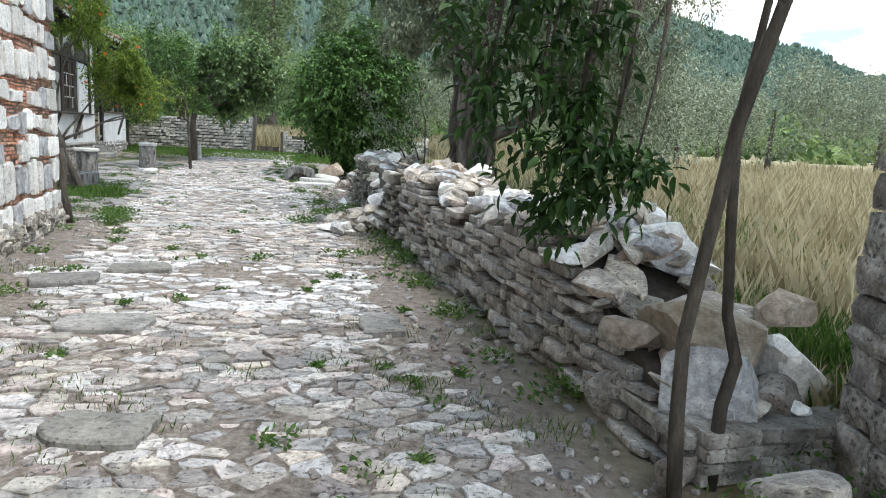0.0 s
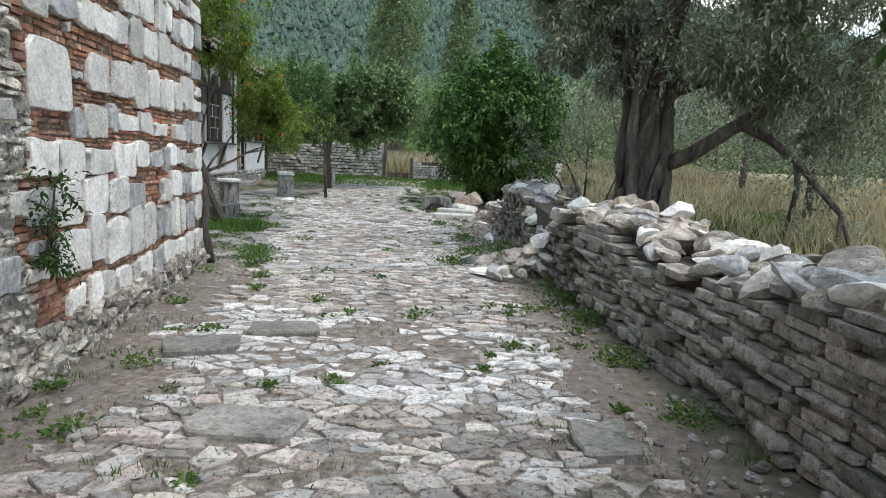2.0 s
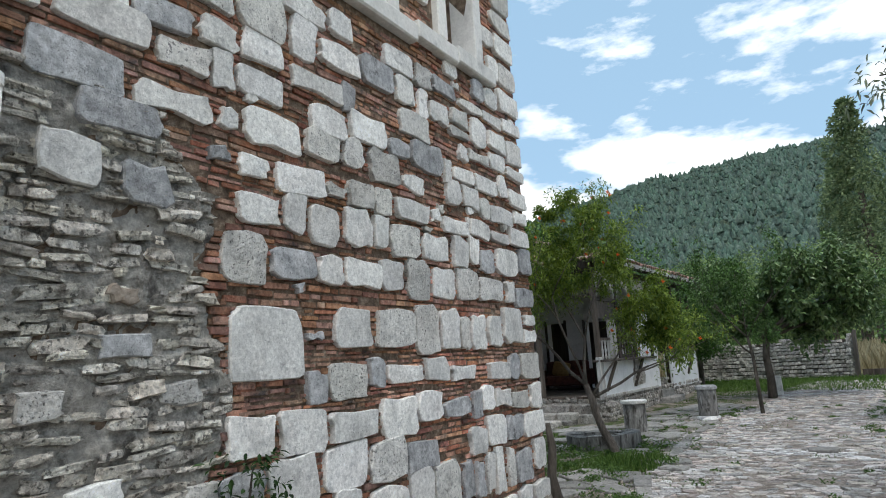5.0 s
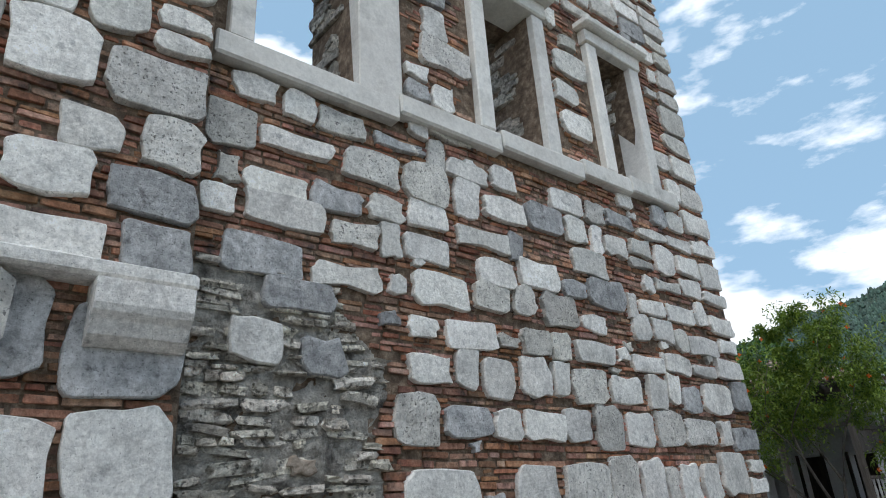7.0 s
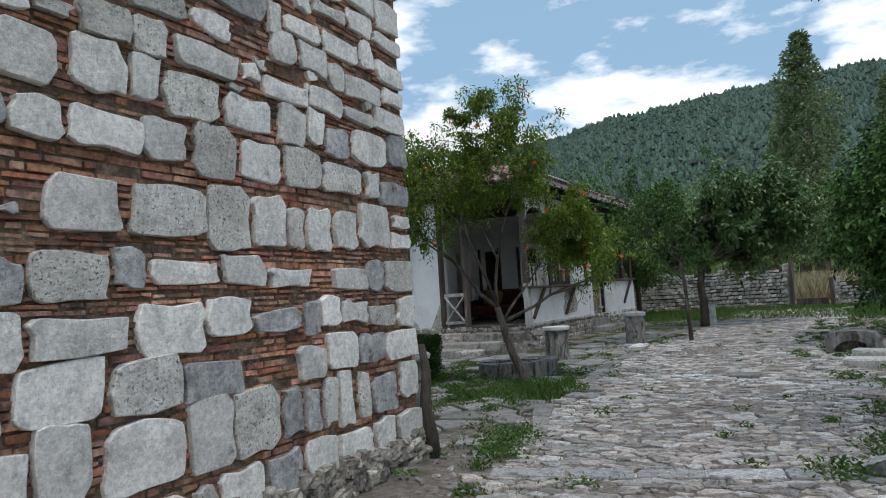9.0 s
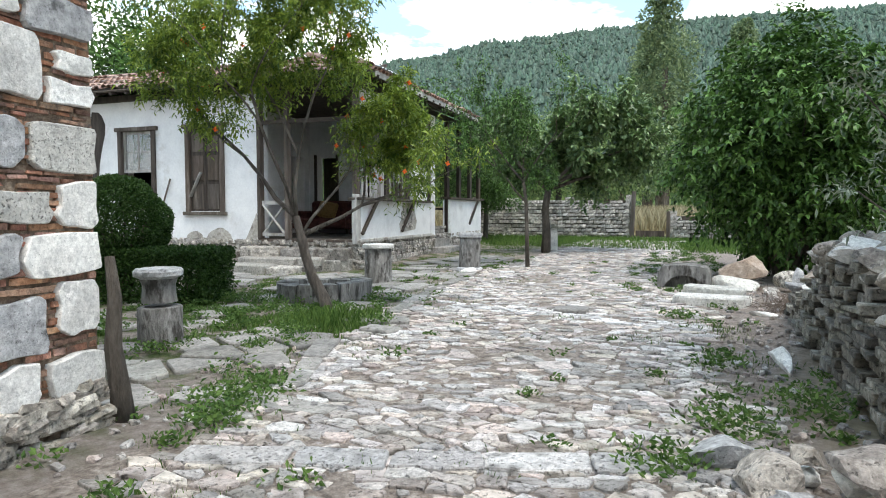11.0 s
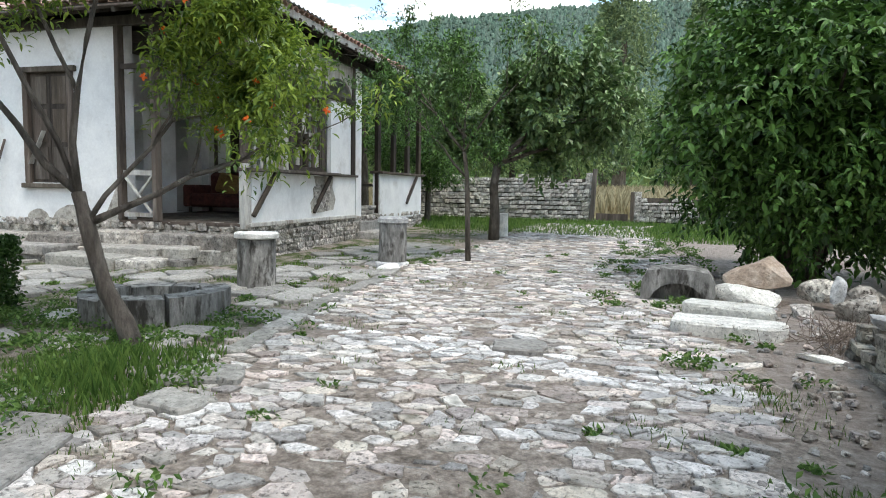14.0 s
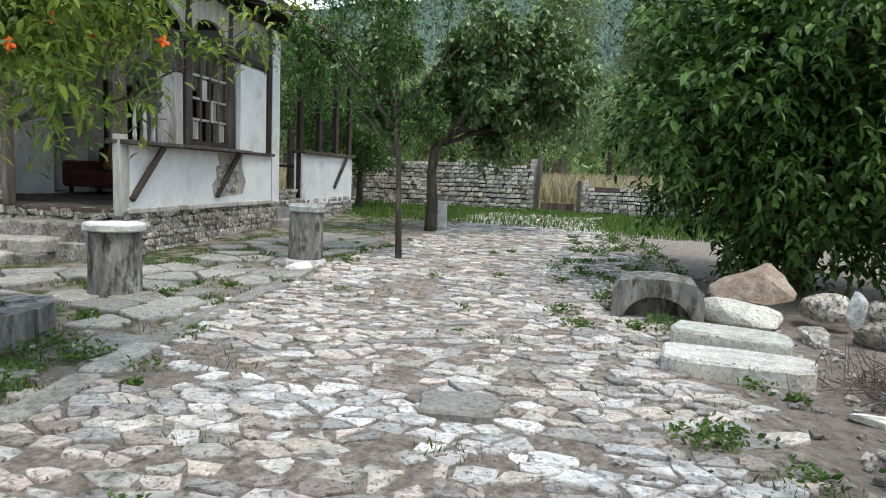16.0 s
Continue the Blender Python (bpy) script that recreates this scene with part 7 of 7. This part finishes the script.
# trees massed at the foot of the mountain
rng = random.Random(75)
f = Shape()
for _ in range(900):
    az = radians(rng.uniform(-70, 70))
    d = rng.uniform(85, 300)
    x, y = -4 - math.sin(az) * d, 10 + math.cos(az) * d
    w, h = rng.uniform(4, 8), rng.uniform(4, 8)
    g = ground_z(x, y)
    for k in range(70):
        o = any_dir(rng)
        leaf(f, Vector((x + o.x * w * .5, y + o.y * w * .5, g + h * (.5 + .5 * o.z))), any_dir(rng), 1.5, 1.1, rng=rng)
tagged(part("far_woods", f, M["leaf_wood"]), "belt of mixed trees below the mountain", "woods", kind="stuff")

# ---- grass, weeds ----


def blades(name, label, mat, spots, rng, category="grass"):
    """spots: rows of (x, y, height, width)."""
    s = Shape()
    for x, y, h, w in spots:
        a = rng.uniform(0, math.tau)
        b = rng.uniform(0, math.tau)
        g = ground_z(x, y) - 0.01
        dx, dy = math.cos(a) * w / 2, math.sin(a) * w / 2
        lx, ly = math.cos(b) * h * rng.uniform(.1, .5), math.sin(b) * h * rng.uniform(.1, .5)
        s.add([(x - dx, y - dy, g), (x + dx, y + dy, g), (x + lx * .4 + dx * .6, y + ly * .4 + dy * .6, g + h * .6), (x + lx, y + ly, g + h)], [(0, 1, 2), (0, 2, 3)])
    return tagged(part(name, s, M[mat]), label, category, kind="stuff")


def inside_buildings(x, y):
    q = HM.inverted() @ Vector((x, y, 0))
    c = CM.inverted() @ Vector((x, y, 0))
    return (q.y > -1.2 and q.x < 0.4 and q.y < 9.0) or (c.y < 0.02 and c.x < 0.04)


rng = random.Random(81)
spots = []
while len(spots) < 34000:
    y = rng.uniform(9, 19) if len(spots) < 25000 else rng.uniform(19, 30)
    x = rng.uniform(-14, edge_at(LANE_L, y) + 0.05)
    if inside_buildings(x, y):
        continue
    d = noise.noise((x * 0.9, y * 0.9, 6)) + 0.6 * noise.noise((x * 2.6, y * 2.6, 3))
    bump = math.exp(-((x + 6.3) ** 2 + (y - 11.7) ** 2) / 0.5)
    lawn = y > 23
    if d + bump * 1.0 + (0.5 if lawn else 0) < rng.uniform(0.0, .5):
        continue
    spots.append((x, y, rng.uniform(.02, .06) + .2 * bump * rng.random(), rng.uniform(.006, .014) * (1 + y / 30)))
while len(spots) < 50000:
    y = rng.uniform(23.5, 29)
    x = rng.uniform(-15, -2)
    spots.append((x, y, rng.uniform(.05, .14), .03))
blades("yard_grass", "short green grass between the yard's flagstones", "grass", spots, rng)

spots = []
while len(spots) < 62000:
    y = 2 + 42 * rng.random() ** 1.7
    x0 = along_x(y) + 0.9 if y < 15.1 else -0.8
    x = x0 + 30 * rng.random() ** 1.8 * (0.2 + y / 40)
    if 2.0 < x < 2.95 and y < 3.3:
        continue
    h = (0.28 + 0.5 * rng.random()) * (0.7 + 0.6 * noise.noise((x * .4, y * .4, 2)) + .2)
    spots.append((x, y, max(.15, h), rng.uniform(.006, .013) * (1 + y / 12)))
blades("field_grass", "tall dry straw-coloured grass in the field", "drygrass", spots, rng)
spots = []
while len(spots) < 34000:
    y = 2 + 20 * rng.random() ** 1.4
    x0 = along_x(y) + 0.9 if y < 15.1 else -1.5
    x = x0 + 5 * rng.random() ** 1.5
    if noise.noise((x * .8, y * .8, 9)) < -0.12 or (2.0 < x < 2.95 and y < 3.3):
        continue
    spots.append((x, y, rng.uniform(.2, .55), rng.uniform(.006, .012) * (1 + y / 15)))
for _ in range(2600):
    spots.append((rng.gauss(2.35, .25), rng.gauss(4.1, .3), rng.uniform(.2, .5), .005))
blades("field_weeds", "green grass and weeds along the field wall", "grass", spots, rng)
spots = []
while len(spots) < 40000:
    x, y = rng.uniform(-45, 5), rng.uniform(31.2, 46)
    spots.append((x, y, rng.uniform(.7, 1.15), .05))
blades("wheat_field", "golden dry wheat behind the garden wall", "drygrass", spots, rng)
# grass in the joints and at the foot of walls
spots = []
for _ in range(120):
    y = 0.8 + 17 * rng.random()
    side = rng.random()
    if side < 0.45:
        x = edge_at(LANE_L, y) + rng.gauss(-0.1, 0.35)
    elif side < 0.8:
        x = edge_at(LANE_R, y) + rng.gauss(0.1, 0.3)
    else:
        x = rng.uniform(edge_at(LANE_L, y), edge_at(LANE_R, y))
    if inside_buildings(x, y):
        continue
    r_ = rng.uniform(.05, .2)
    for _ in range(int(420 * r_)):
        spots.append((x + rng.gauss(0, r_), y + rng.gauss(0, r_ * .6), rng.uniform(.02, .08), rng.uniform(.004, .008)))
for x, y, r_ in ((-1.75, 3.5, .2), (-1.4, 3.3, .2), (-2.0, 3.0, .16), (-.9, 3.8, .14), (-.4, 4.1, .14), (-1.6, 2.7, .2), (-1.1, 3.1, .14), (.05, 3.9, .12), (0.75, 3.4, .2), (-2.2, 3.9, .16), (-4.4, 13.3, .12), (-2.95, 13.6, .2), (-4.8, 15.1, .16), (-3.3, 12.7, .14), (.55, 5.0, .12)):
    for _ in range(int(900 * r_)):
        spots.append((x + rng.gauss(0, r_ * .8), y + rng.gauss(0, r_ * .45), rng.uniform(.02, .085), rng.uniform(.004, .008)))
blades("joint_grass", "tufts of grass in the joints of the lane", "grass", spots, rng)


def rosettes(places, rng):
    s = Shape()
    for x, y, r_, n in places:
        if inside_buildings(x, y):
            continue
        g = ground_z(x, y)
        for _ in range(2 * n):
            a = rng.uniform(0, math.tau)
            d = Vector((math.cos(a), math.sin(a), rng.uniform(.15, 1.3))).normalized()
            p = Vector((x + rng.gauss(0, r_ * .45), y + rng.gauss(0, r_ * .45), g + rng.uniform(0, r_ * .5)))
            leaf(s, p, d, rng.uniform(.025, .065), rng.uniform(.014, .03), rng=rng)
    return tagged(part("weeds", s, M["weed"]), "low broad-leaved weeds along the walls and lane", "weeds", kind="stuff")


places = [(-4.75, 9.3, .32, 300), (-4.55, 9.0, .22, 160), (-4.95, 9.7, .2, 140), (-2.05, 10.6, .3, 200), (-1.75, 11.3, .3, 180), (-2.2, 9.9, .25, 150), (-.35, 7.5, .25, 150), (-.6, 8.3, .25, 150), (-.1, 6.4, .22, 110), (.25, 5.4, .2, 90), (-.75, 8.9, .3, 150), (1.02, 3.95, .22, 160), (-2.5, 12.1, .25, 120), (-6.1, 10.9, .25, 120), (-5.9, 11.9, .2, 120), (-3.4, 14.0, .2, 80), (1.75, 2.6, .35, 260), (1.5, 2.4, .3, 180), (2.0, 3.3, .3, 160), (-8.1, 12.6, .25, 140), (-7.6, 11.3, .2, 120)]
for _ in range(150):
    y = 0.8 + 19 * rng.random()
    x = rng.choice((edge_at(LANE_R, y) + rng.uniform(-.3, .7), edge_at(LANE_L, y) + rng.uniform(-1.0, .3), rng.uniform(edge_at(LANE_L, y), edge_at(LANE_R, y))))
    if x < along_x(y):
        places.append((x, y, rng.uniform(.04, .14), rng.randint(8, 40)))
for _ in range(150):
    x, y = rng.gauss(-7.3, 1.5), rng.gauss(11.6, 1.0)
    if x < edge_at(LANE_L, y) - 0.15 and math.hypot(x + 7.95, y - 13.05) > 0.75:
        places.append((x, y, rng.uniform(.08, .22), rng.randint(20, 70)))
for _ in range(60):
    y = rng.uniform(16, 23)
    places.append((edge_at(LANE_R, y) + rng.uniform(-.9, .6), y, rng.uniform(.06, .2), rng.randint(15, 50)))
rosettes(places, rng)
s = Shape()
for _ in range(260):
    p = Vector((rng.gauss(-2.45, .22), rng.gauss(15.35, .2), ground_z(-2.4, 15.3) + rng.uniform(.0, .1)))
    tube(s, [p, p + any_dir(rng) * .12, p + any_dir(rng) * .2], [.003, .003, .002], 4)
tagged(part("dry_twigs", s, M["twig"]), "heap of dry brown twigs on the earth", "twigs", kind="stuff")
